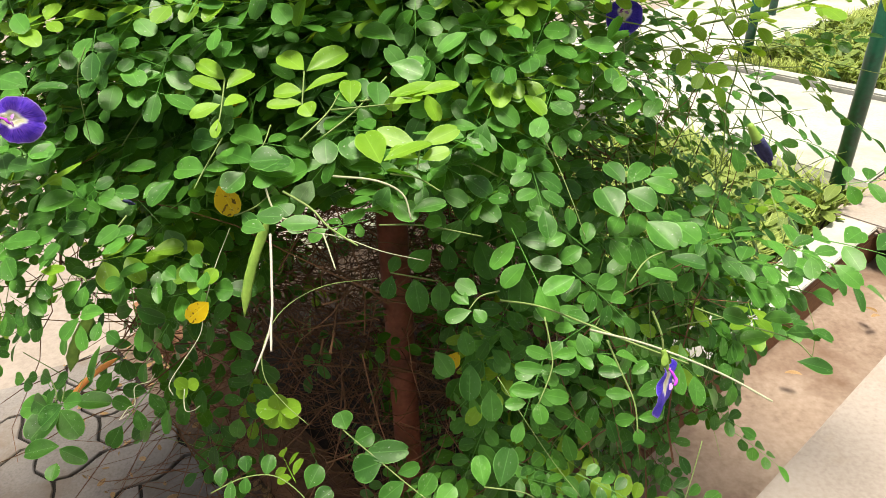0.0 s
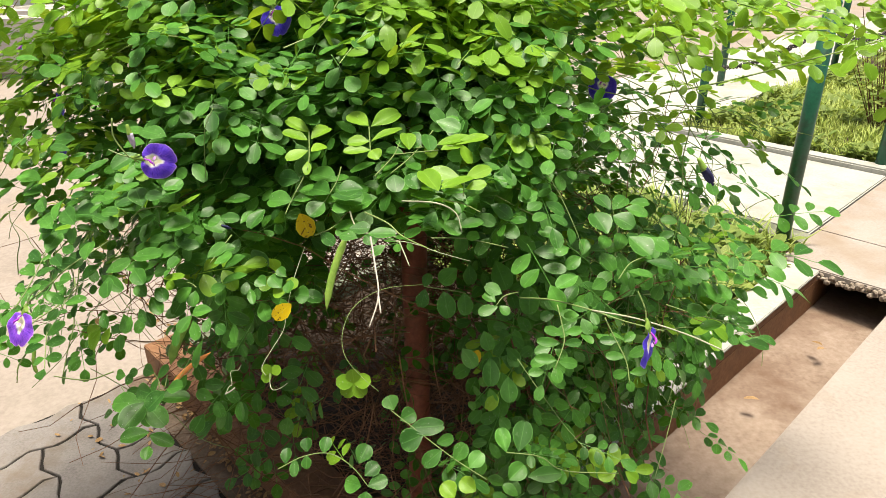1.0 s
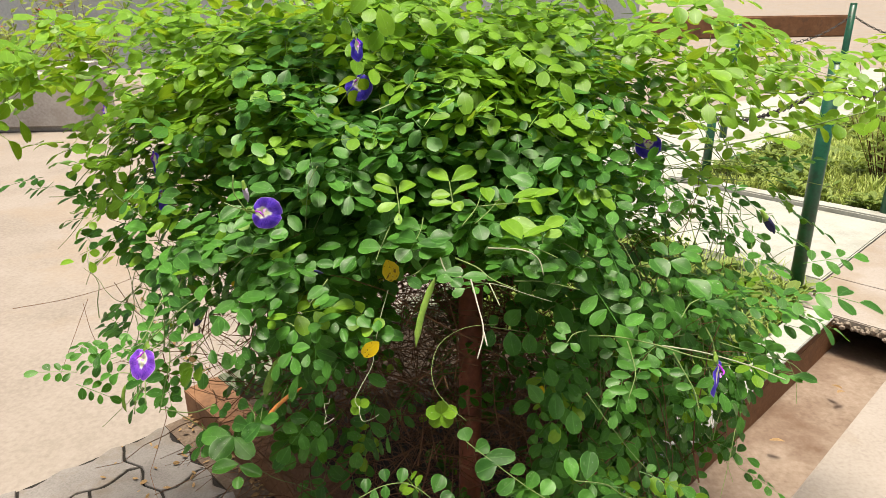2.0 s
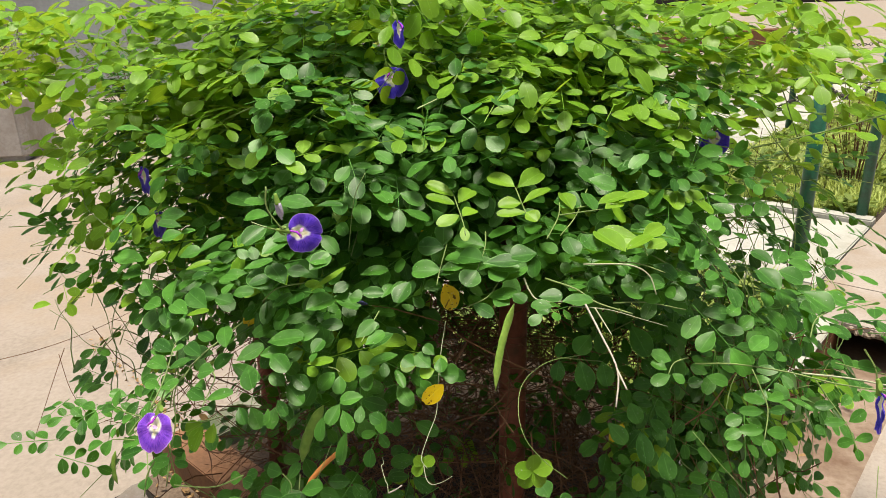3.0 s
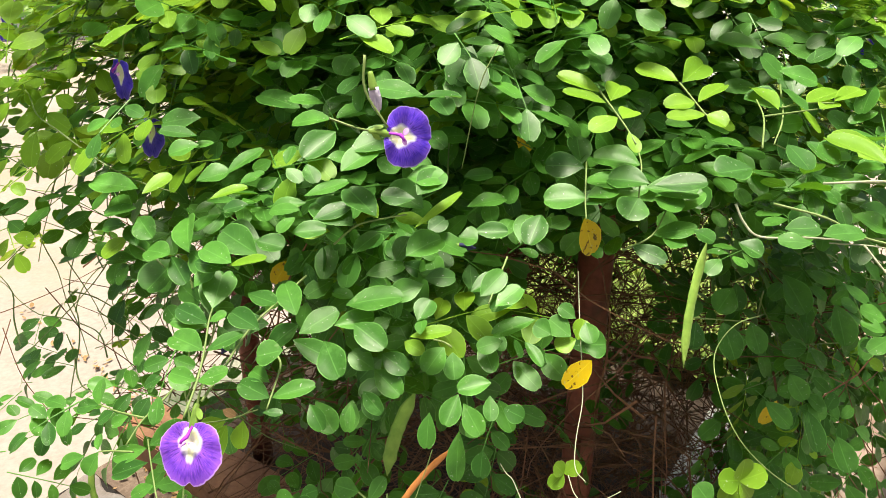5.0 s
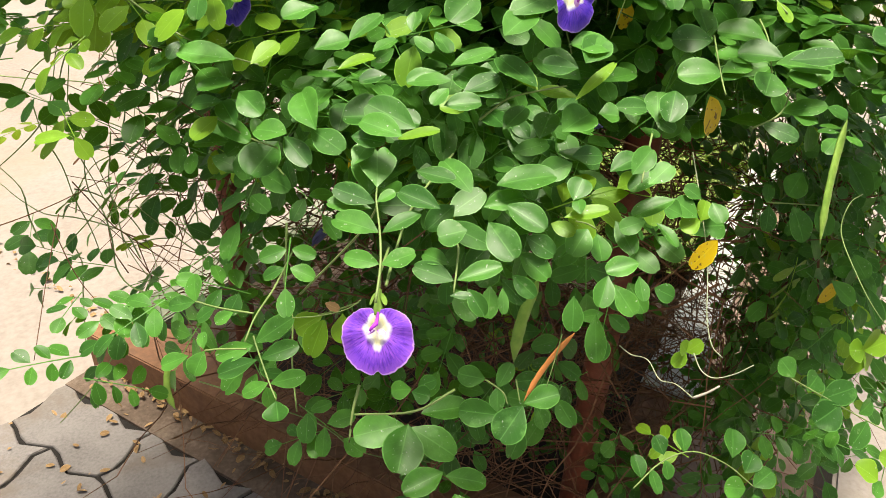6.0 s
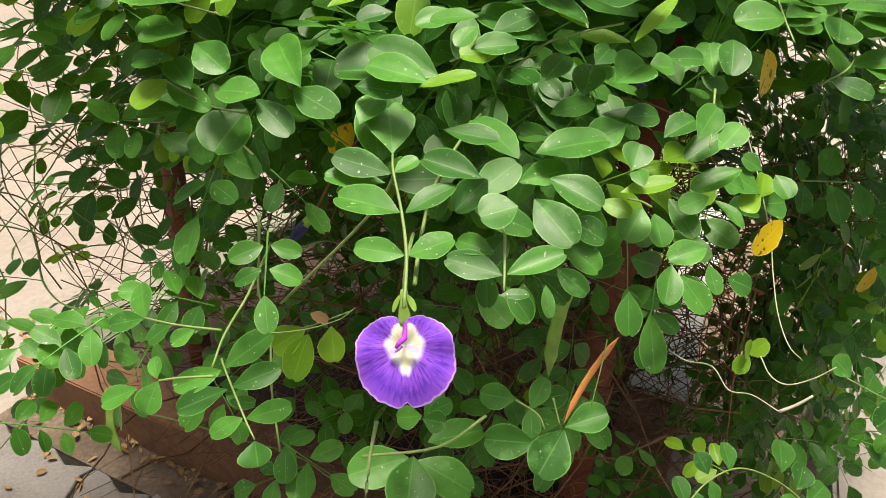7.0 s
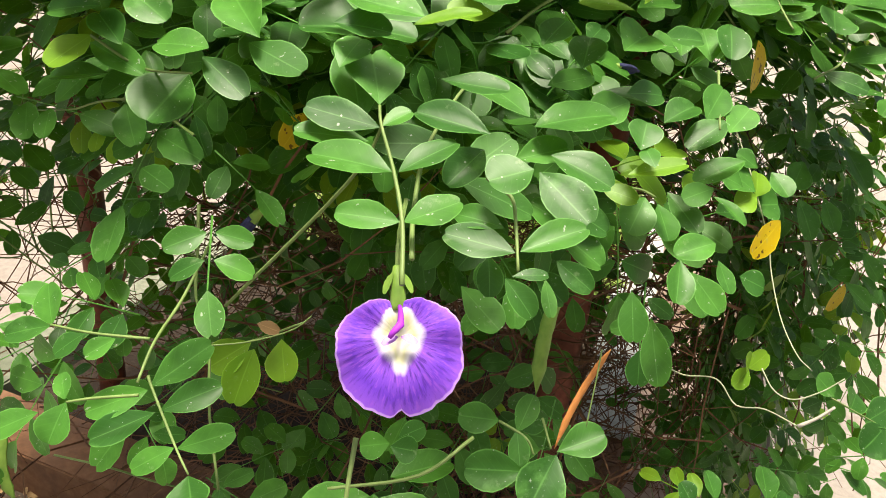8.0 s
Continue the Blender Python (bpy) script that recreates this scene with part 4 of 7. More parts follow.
sprig(M_LEAF, (0.0139, -0.4207, 0.9071), [[(0.1632, 0.4834, 0.8984), (0.1824, 0.504, 0.9077), (0.2074, 0.5143, 0.9121)]],
      [(0.1663, 0.5468, 0.9278, 0.1564, 0.5775, 0.9422, 0.0290),
       (0.1797, 0.5738, 0.9401, 0.2026, 0.5579, 0.9324, 0.0275),
       (0.1911, 0.5421, 0.9252, 0.2099, 0.5143, 0.9121, 0.0306),
       (0.2138, 0.5398, 0.9238, 0.2336, 0.5221, 0.9153, 0.0260),
       (0.179, 0.5833, 0.9445, 0.1679, 0.6096, 0.9569, 0.0187),
       (0.1817, 0.5832, 0.9445, 0.2055, 0.6053, 0.9544, 0.0192),
       (0.2052, 0.5922, 0.9483, 0.232, 0.5948, 0.9491, 0.0167),
       (0.1984, 0.586, 0.9455, 0.2255, 0.5758, 0.9404, 0.0188),
       (0.1776, 0.4934, 0.9029, 0.2055, 0.4875, 0.8997, 0.0155),
       (0.1173, 0.4897, 0.9021, 0.088, 0.474, 0.8952, 0.0176),
       (0.2028, 0.5062, 0.9084, 0.2327, 0.4974, 0.9039, 0.0161)])
sprig(M_LEAF, (0.0078, -0.5718, 0.8204), [[(0.0588, 0.5444, 0.8536), (0.0394, 0.5401, 0.8508), (0.0279, 0.5295, 0.8436)]],
      [(0.0368, 0.5425, 0.8526, 0.0173, 0.5526, 0.8598, 0.0174),
       (0.0281, 0.5333, 0.8462, 0.0141, 0.5441, 0.8538, 0.0147),
       (0.0305, 0.5285, 0.8428, 0.005, 0.5222, 0.8387, 0.0146),
       (0.0322, 0.5294, 0.8435, 0.0422, 0.519, 0.8361, 0.0133)])
sprig(M_LEAF, (0.0167, -0.3401, 0.9403), [[(0.2511, 0.543, 0.8263), (0.2848, 0.5265, 0.8197), (0.3325, 0.5072, 0.8119), (0.3457, 0.4865, 0.8042)]],
      [(0.3012, 0.5261, 0.8193, 0.2768, 0.536, 0.8233, 0.0214),
       (0.3148, 0.5106, 0.8134, 0.2853, 0.5083, 0.8131, 0.0183),
       (0.3132, 0.5289, 0.8201, 0.3419, 0.5313, 0.8204, 0.0165),
       (0.3294, 0.5132, 0.8141, 0.3576, 0.5155, 0.8145, 0.0160),
       (0.3289, 0.4841, 0.8036, 0.3593, 0.475, 0.7998, 0.0168)])
sprig(M_LEAF, (0.0167, -0.3401, 0.9403), [],
      [(-0.4628, 0.6251, 0.6547, -0.4843, 0.5868, 0.6412, 0.0360),
       (-0.4616, 0.6216, 0.6534, -0.4302, 0.5902, 0.6415, 0.0288),
       (-0.4663, 0.6252, 0.6548, -0.5122, 0.6264, 0.656, 0.0299),
       (-0.4482, 0.6318, 0.6568, -0.4023, 0.6294, 0.6551, 0.0253),
       (-0.4463, 0.5776, 0.6372, -0.4845, 0.5708, 0.6354, 0.0235),
       (-0.4452, 0.5743, 0.636, -0.4116, 0.5608, 0.6305, 0.0189),
       (-0.4428, 0.5584, 0.6302, -0.4426, 0.5399, 0.6235, 0.0162)])
sprig(M_LEAF, (-0.0994, -0.4321, 0.8963), [[(-0.038, 0.5354, 0.9837), (-0.0151, 0.532, 0.9805), (0.0043, 0.5126, 0.9763)], [(-0.0495, 0.5164, 0.9446), (-0.0122, 0.5221, 0.94), (0.0403, 0.5275, 0.9236)]],
      [(-0.0923, 0.5492, 1.012, -0.0897, 0.5257, 1.001, 0.0213),
       (-0.0721, 0.5536, 1.012, -0.0664, 0.529, 1.001, 0.0233),
       (-0.0727, 0.5347, 0.9918, -0.0456, 0.5313, 0.9932, 0.0137),
       (-0.0365, 0.5415, 0.9898, -0.0071, 0.5429, 0.9937, 0.0110),
       (-0.036, 0.532, 0.9582, -0.0182, 0.5137, 0.9513, 0.0210),
       (-0.0205, 0.5178, 0.9561, 0.008, 0.5238, 0.9621, 0.0167),
       (0.0048, 0.5184, 0.9413, -0.0095, 0.5264, 0.9436, 0.0150),
       (-0.1291, 0.5377, 0.9425, -0.1176, 0.5237, 0.9371, 0.0177),
       (-0.149, 0.5694, 0.929, -0.1632, 0.5825, 0.9338, 0.0222),
       (-0.146, 0.5697, 0.9418, -0.1344, 0.5573, 0.9371, 0.0198)])
sprig(M_LEAF, (-0.17, -0.7619, 0.6249), [[(-0.056, 0.6738, 0.7978), (-0.0273, 0.6658, 0.7959), (0.0014, 0.6577, 0.7939)]],
      [(0.0483, 0.6797, 0.8334, 0.0615, 0.65, 0.8008, 0.0302),
       (0.0936, 0.6482, 0.8073, 0.0899, 0.6211, 0.7732, 0.0276),
       (0.1324, 0.6187, 0.7819, 0.1143, 0.6296, 0.7902, 0.0151),
       (0.1248, 0.6151, 0.7755, 0.1049, 0.6161, 0.7712, 0.0155),
       (0.129, 0.6177, 0.7797, 0.1557, 0.6067, 0.7736, 0.0169),
       (-0.0065, 0.6826, 0.822, -0.0308, 0.6718, 0.8023, 0.0264),
       (-0.056, 0.6738, 0.7978, -0.0466, 0.6842, 0.813, 0.0150),
       (-0.0539, 0.6716, 0.7957, -0.0623, 0.656, 0.7745, 0.0193),
       (-0.0279, 0.6641, 0.7937, -0.0231, 0.6389, 0.7643, 0.0266),
       (0.0014, 0.6577, 0.7939, 0.0017, 0.6369, 0.7686, 0.0221),
       (0.0319, 0.5936, 0.7239, 0.0293, 0.5685, 0.6926, 0.0243),
       (0.0535, 0.5727, 0.7044, 0.0544, 0.5505, 0.6775, 0.0233)])
sprig(M_LEAF, (-0.17, -0.7619, 0.6249), [],
      [(-0.0068, 0.6086, 0.7317, 0.0102, 0.5886, 0.712, 0.0219),
       (0.0254, 0.6182, 0.7522, 0.0319, 0.6001, 0.7319, 0.0199)])
SPRIG_MIDS = np.array([[(l[i] + l[i + 3]) / 2 for i in range(3)] for _, _, _, ls in SPRIGS for l in ls])

# ---- the climbing bush ----
bush = tagged(new("butterfly_pea_bush"), "dense green butterfly pea climber with violet-blue flowers over steel posts", "shrub")
CEN = Vector((-0.1, 1.05, 0.8))
RX, RY, RZ = 0.80, 0.56, 0.53
POW = 2.5
# flowers, pods and other marks that hang clear of the leaves
CLEAR = [Vector(p) for p in ((-0.377, 0.588, 1.021), (-0.53, 0.499, 0.853), (0.167, 0.377, 0.872), (-0.25, 0.81, 1.155), (-0.243, 0.727, 1.218), (-0.6, 0.87, 1.03), (-0.208, 0.621, 0.925), (-0.24, 0.564, 0.832), (-0.16, 0.53, 0.9), (-0.12, 0.34, 0.94), (-0.258, 0.532, 0.759), (-0.15, 0.467, 0.783))]
OUT = Vector((-0.1, -0.85, 0.5)).normalized()
FRONT = Vector((0.0, -0.97, 0.22)).normalized()
ASIDE = Vector((-0.6, -0.72, 0.3)).normalized()
SLANT = Vector((-0.35, -0.9, 0.25)).normalized()


def uw_depth(p):
    """How far behind the planter's end wall a point lies."""
    return p.x * CU + p.y * SU - 0.40


def hides(p, reach=0.045):
    """True where a leaf would hang before a flower or another mark."""
    for c in CLEAR:
        v = p - c
        for d in (OUT, FRONT):
            k = v.dot(d)
            if -0.01 < k < 0.35 and (v - d * k).length < reach:
                return True
    v = np.array(p) - SPRIG_MIDS
    for d in (OUT, FRONT, ASIDE, SLANT):
        k = v @ np.array(d)
        r2 = (v * v).sum(axis=1) - k * k
        if ((k > -0.012) & (k < 0.15) & (r2 < 0.034 ** 2)).any():
            return True
    return False


def keep(p):
    """Where the bush carries leaves: open under the skirt, thin at the low end towards the pavers, clear before the flowers."""
    x, y, z = p
    if hides(p):
        return 0.0
    if y < 0.4 + 0.25 * max(0, -0.3 - x) * 4 or z < 0.2:
        return 0.0
    if y < 0.49 + 0.9 * max(0.0, z - 0.95) + 0.35 * max(0.0, -0.38 - x):
        return 0.0
    if x > 0.1 and z > 0.9 and y < 0.6 + 0.7 * (x - 0.1):
        return 0.0
    if x < -0.66 and z < 0.9:
        return 0.06
    if x < -0.42 and y < 0.64 and z < 1.0:
        return 0.0
    if x > -0.05 and z < 0.8 and y < 0.57 + 0.25 * x:
        return 0.0
    if x < -0.2 and (y < 0.5 or y < 0.65 and z < 0.8):
        return 0.0
    if x < -0.5 and y < 0.75 and z < 0.93:
        return 0.15
    thin = 1.0
    if x > 0.18 and z > 0.72:
        thin = 0.4 - 0.55 * (x - 0.18)
    elif x < -0.55 and z < 0.97:
        thin = 0.36
    elif x < -0.68:
        thin = 0.5
    elif x > 0.3:
        thin = 0.45
    if x > 0.15 and 0.84 < z < 1.12:
        thin *= 0.5
    if x > 0.08 and z < 0.78:
        thin = 0.42 if z > 0.62 else 0.34
    if y > 1.2 and x > -0.15:
        return thin
    if x < -0.42:
        return thin if z > 0.87 - 0.3 * (y - 0.6) else (0.1 if y > 0.75 else 0.0)
    if x < -0.215:
        return 1.0 if z > 0.75 - 0.3 * (y - 0.6) else 0.02
    if x < 0.01:
        return 1.0 if z > 0.93 - 0.4 * (y - 0.58) else 0.0
    return thin


def facing(p):
    """The way leaf blades turn: upwards on the crown's top, outwards on its lower flanks."""
    q = p - CEN
    n = Vector((q.x / RX ** 2, q.y / RY ** 2, 0.0))
    n = n.normalized() if n.length > 0.05 else Vector((0, -1, 0))
    w = 0.7 * min(1.0, max(0.0, (1.02 - p.z) / 0.26))
    return Vector((-0.05, -0.2, 0.95)) * (1 - w) + (n * 0.62 + Vector((-0.03, -0.15, 0.55))) * w


rest_bm, young_bm, stem_bm = bmesh.new(), bmesh.new(), bmesh.new()
rest_uv, young_uv = rest_bm.loops.layers.uv.new("UVMap"), young_bm.loops.layers.uv.new("UVMap")
placed, low = [], []


def shoot(p, n, t, run, step=0.042):
    pts = [p - n * 0.06 - t * 0.05]
    for i in range(run):
        pts.append(pts[-1] + t * step)
        q = pts[-1] - CEN
        n2 = Vector((q.x / RX ** 2, q.y / RY ** 2, q.z / RZ ** 2)).normalized()
        over = (abs(q.x / RX) ** POW + abs(q.y / RY) ** POW + abs(q.z / RZ) ** POW) ** (1 / POW) - 1.05
        t = (t + Vector((rng.gauss(0, 0.2), rng.gauss(0, 0.2), rng.gauss(-0.10, 0.2))) - n2 * max(0, over) * 4).normalized()
        side = t.cross(n2) * (1 if i % 2 else -1)
        ax = (side * 0.8 + t * 0.35 + n2 * 0.4 + Vector((0, 0, -0.25)) + Vector((rng.gauss(0, 0.3), rng.gauss(0, 0.3), rng.gauss(0, 0.3)))).normalized()
        nm = (facing(pts[-1]) + Vector((rng.gauss(0, 0.2), rng.gauss(0, 0.2), 0))).normalized()
        ax.z *= 0.45
        if pts[-1].z < 0.8 and pts[-1].x + ax.x * 0.08 > 0.54:
            continue
        if rng.random() > min(keep(pts[-1]), keep(pts[-1] + ax * 0.045), keep(pts[-1] + ax * 0.085)):
            continue
        if abs(ax.dot(nm)) < 0.95:
            placed.append((frame_of(pts[-1], ax, nm), q.z / RZ))
    if len(pts) > 2 and min(keep(q) for q in pts) > 0.0 and rng.random() < (0.12 if p.y < 0.85 and p.x < 0.1 else 0.4):
        tube(stem_bm, smooth_line(pts, 3), 0.0010, 0.0006, 4, False)


for s in range(1080):
    # a shoot starts inside the crown, reaches its surface and runs on along it, drooping
    while True:
        d = Vector((rng.gauss(0, 1), rng.gauss(0, 1), rng.gauss(0.3, 1))).normalized()
        if d.z > -0.55 and (d.y < 0.2 or rng.random() < 0.9):
            break
    k = (abs(d.x) ** POW + abs(d.y) ** POW + abs(d.z) ** POW) ** (-1 / POW)
    k *= rng.choice((1.0, 1.0, 1.0, 0.96, 0.92, 0.86, 0.78, 0.64)) * (0.95 + 0.12 * noise.noise(d * 2.3) + 0.06 * noise.noise(d * 6))
    p = CEN + Vector((d.x * (RX if d.x < 0 else 0.88 * RX), d.y * RY, d.z * RZ)) * k
    n = Vector((d.x / RX, d.y / RY, d.z / RZ)).normalized()
    t = Vector((rng.gauss(0, 1), rng.gauss(0, 1), rng.gauss(0, 0.8)))
    shoot(p, n, (t - n * t.dot(n) * 0.9).normalized(), rng.randint(4, 8))
for s in range(620):
    # older shoots inside the crown
    p = CEN + Vector((rng.uniform(-0.62, 0.55) * RX, rng.uniform(-0.55, 0.9) * RY, rng.uniform(0.0, 0.8) * RZ))
    shoot(p, Vector((0, -0.2, 0.9)), Vector((rng.gauss(0, 1), rng.gauss(0, 1), rng.gauss(0, 0.4))).normalized(), rng.randint(4, 8))
for s in range(165):
    # hanging shoots of the skirt over the channel
    a = rng.uniform(0.0, 1.25)
    p = Vector((0.04 + 0.38 * a, 0.60 + 0.24 * a ** 1.3 + rng.uniform(-0.03, 0.14), rng.uniform(0.4, 0.8)))
    shoot(p, Vector((0.3, -0.8, 0.2)), Vector((rng.gauss(0.1, 0.3), rng.gauss(-0.15, 0.25), -1)).normalized(), rng.randint(4, 8))
for s in range(18):
    # low growth at the back of the bed
    p = Vector((rng.uniform(-0.1, 0.75), rng.uniform(1.2, 1.65), rng.uniform(0.3, 0.85)))
    shoot(p, Vector((0, -0.6, 0.5)), Vector((rng.gauss(0, 0.5), rng.gauss(0, 0.4), -0.8)).normalized(), rng.randint(4, 7))
for s in range(34):
    # low leaves inside, over the bed and the paved side, in deep shade
    p = Vector((rng.uniform(-0.5, 0.05), rng.uniform(0.72, 1.25), rng.uniform(0.14, 0.66)))
    if uw_depth(p) < 0.05:
        continue
    for _ in range(rng.randint(3, 6)):
        ax = Vector((rng.gauss(0, 1), rng.gauss(0, 1), rng.gauss(-0.2, 0.4))).normalized()
        placed.append((frame_of(p + Vector((rng.gauss(0, 0.05), rng.gauss(0, 0.05), rng.gauss(0, 0.04))), ax, (rng.gauss(0, 0.3), -0.3 + rng.gauss(0, 0.3), 1)), 0.0))
for s in range(70):
    # loose runners that reach out past the crown
    a = rng.uniform(-0.6, math.pi + 0.5)
    p = CEN + Vector((math.cos(a) * RX * 0.9, -math.sin(a) * RY * 0.5 + 0.15, rng.uniform(-0.02, 0.42)))
    d = Vector((math.cos(a) * 1.2, -0.1 * math.sin(a), rng.uniform(-0.1, 0.35))).normalized()
    if p.y > 0.75:
        shoot(p, d, d, rng.randint(4, 7), 0.05)

for s in range(6):
    # leaves that hang before the open base, in the shade
    p = Vector((rng.uniform(-0.42, -0.15), rng.uniform(0.72, 0.88), rng.uniform(0.42, 0.7)))
    for _ in range(rng.randint(2, 4)):
        ax = Vector((rng.gauss(0, 0.7), rng.gauss(-0.4, 0.5), rng.gauss(-0.6, 0.3))).normalized()
        placed.append((frame_of(p + Vector((rng.gauss(0, 0.03), rng.gauss(0, 0.03), rng.gauss(0, 0.04))), ax, (rng.gauss(0, 0.3), -0.5 + rng.gauss(0, 0.3), 0.8)), 0.0))
for s in range(95):
    # thin bright shoots along the top and the far ends
    a = rng.uniform(-1.0, 1.0)
    if a > 0.35 and rng.random() < 0.5:
        continue
    p = Vector((-0.12 + 0.85 * a, rng.uniform(0.85, 1.3), 1.30 - 0.16 * a * a - rng.uniform(0, 0.08)))
    t = Vector((0.7 * a + rng.gauss(0, 0.4), rng.gauss(-0.2, 0.4), rng.uniform(0.0, 0.5))).normalized()
    for i in range(rng.randint(4, 7)):
        p = p + t * 0.042
        t = (t + Vector((rng.gauss(0, 0.2), rng.gauss(0, 0.2), rng.gauss(-0.15, 0.15)))).normalized()
        ax = (t * 0.5 + Vector((rng.gauss(0, 0.6), rng.gauss(0, 0.6), rng.gauss(0, 0.25)))).normalized()
        placed.append((frame_of(p, ax, (rng.gauss(0, 0.3), -0.3 + rng.gauss(0, 0.3), 1)), 1.0))

for s in range(18):
    # leafy shoots on the flank over the channel
    p = Vector((rng.uniform(-0.03, 0.28), rng.uniform(0.47, 0.6), rng.uniform(0.84, 0.98)))
    t = Vector((rng.gauss(0.2, 0.6), rng.gauss(-0.1, 0.3), rng.gauss(0, 0.3))).normalized()
    for i in range(rng.randint(3, 5)):
        p = p + t * 0.036
        ax = (t * 0.4 + Vector((rng.gauss(0, 0.6), rng.gauss(-0.2, 0.4), rng.gauss(0, 0.2)))).normalized()
        if p.y + min(0, ax.y) * 0.08 > 0.45 and p.x + min(0, ax.x) * 0.08 > -0.03 and not hides(p) and not hides(p + ax * 0.045) and not hides(p + ax * 0.085):
            placed.append((frame_of(p, ax, (rng.gauss(0, 0.2), -0.3 + rng.gauss(0, 0.2), 1)), 0.0))
for s in range(20):
    # leaves in the shade behind the end post
    p = Vector((rng.uniform(-0.57, -0.32), rng.uniform(0.95, 1.35), rng.uniform(0.4, 0.8)))
    for _ in range(3):
        ax = Vector((rng.gauss(0, 0.8), rng.gauss(-0.3, 0.5), rng.gauss(-0.4, 0.3))).normalized()
        low.append((frame_of(p + Vector((rng.gauss(0, 0.04), rng.gauss(0, 0.03), rng.gauss(0, 0.04))), ax, (rng.gauss(0, 0.3), -0.5 + rng.gauss(0, 0.3), 0.9)), rng.uniform(0.022, 0.032)))
for s in range(22):
    # dark leaves that hang low round the end post
    p = Vector((rng.uniform(-0.58, -0.3), rng.uniform(0.68, 0.95), rng.uniform(0.36, 0.7)))
    if uw_depth(p) < -0.16:
        continue
    for _ in range(3):
        ax = Vector((rng.gauss(0, 0.8), rng.gauss(-0.3, 0.5), rng.gauss(-0.4, 0.3))).normalized()
        low.append((frame_of(p + Vector((rng.gauss(0, 0.04), rng.gauss(0, 0.03), rng.gauss(0, 0.04))), ax, (rng.gauss(0, 0.3), -0.5 + rng.gauss(0, 0.3), 0.9)), rng.uniform(0.022, 0.03)))
for s in range(8):
    # small low leaves before the end wall
    p = Vector((rng.uniform(-0.73, -0.55), rng.uniform(0.69, 0.86), rng.uniform(0.66, 0.8)))
    for _ in range(2):
        ax = Vector((rng.gauss(-0.4, 0.7), rng.gauss(-0.3, 0.5), rng.gauss(-0.1, 0.3))).normalized()
        low.append((frame_of(p + Vector((rng.gauss(0, 0.02), rng.gauss(0, 0.02), rng.gauss(0, 0.015))), ax, (rng.gauss(0, 0.25), -0.4 + rng.gauss(0, 0.25), 1)), rng.uniform(0.015, 0.022)))
for s in range(9):
    # leaves of the low runner at the front
    p = Vector((rng.uniform(-0.12, 0.2), rng.uniform(0.5, 0.62), rng.uniform(0.5, 0.64)))
    ax = Vector((rng.gauss(0.3, 0.7), rng.gauss(-0.3, 0.5), rng.gauss(0.0, 0.3))).normalized()
    low.append((frame_of(p, ax, (rng.gauss(0, 0.25), -0.4 + rng.gauss(0, 0.25), 1)), rng.uniform(0.02, 0.026)))
for s in range(13):
    # shaded leaves at the paved end
    p = Vector((rng.uniform(-0.7, -0.48), rng.uniform(0.85, 1.2), rng.uniform(0.95, 1.05)))
    shoot(p, Vector((-0.6, -0.4, 0.4)), Vector((rng.gauss(-0.3, 0.6), rng.gauss(0, 0.5), rng.gauss(-0.3, 0.3))).normalized(), rng.randint(3, 5))
for s in range(7):
    # long bare branches with single leaves, reaching over the terrace side
    p = Vector((rng.uniform(0.25, 0.45), rng.uniform(0.9, 1.3), rng.uniform(0.95, 1.22)))
    t = Vector((1, rng.gauss(0.0, 0.25), rng.gauss(0.02, 0.15))).normalized()
    line = [p]
    for i in range(rng.randint(6, 8)):
        t = (t + Vector((rng.gauss(0, 0.08), rng.gauss(0, 0.08), rng.gauss(-0.02, 0.08)))).normalized()
        line.append(line[-1] + t * 0.055)
        if i > 0:
            ax = (t * 0.3 + Vector((rng.gauss(0, 0.5), rng.gauss(0, 0.8), rng.gauss(0.1, 0.2)))).normalized()
            placed.append((frame_of(line[-1], ax, (rng.gauss(0, 0.3), -0.2 + rng.gauss(0, 0.3), 1)), 0.9))
    tube(stem_bm, line, 0.0016, 0.0007, 4, False)

near = [i for i, (m, _) in enumerate(placed) if m.translation.y < 0.72 and m.translation.x < 0.3 and m.translation.z > 0.6]
near = set(sorted(near, key=lambda i: placed[i][0].translation.y)[:40])
for i, (m, h) in enumerate(placed):
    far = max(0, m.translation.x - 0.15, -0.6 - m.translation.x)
    # young leaves grow high up; the raised share there also paints sunlit brightness
    fresh_lit = rng.random() < (0.05 + 0.85 * max(0, h - 0.5) / 0.4 + min(0.6, 3 * far) * (h > 0.35) + 0.25 * (m.translation.x > -0.1 and h > 0.35) + 0.5 * (m.translation.x < -0.42 and m.translation.z > 0.95))
    if i in near:
        ob = new("leaf", rng.choice(YOUNG_MESHES if fresh_lit else LEAF_MESHES))
        ob.matrix_basis = m
        ob.parent = bush
    else:
        compound(young_bm if fresh_lit else rest_bm, young_uv if fresh_lit else rest_uv, m, rng, rng.choice((1, 2, 2, 2, 3)), rng.uniform(0.023, 0.032) * (1.15 if h > 0.75 else 1.0))
for m, size in low:
    compound(rest_bm, rest_uv, m, rng, rng.choice((2, 2, 3)), size, fine=True)
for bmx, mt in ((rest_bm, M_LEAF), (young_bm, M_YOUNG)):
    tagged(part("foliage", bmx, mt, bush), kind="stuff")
tagged(part("stem", stem_bm, M_STEM, bush), kind="stuff")

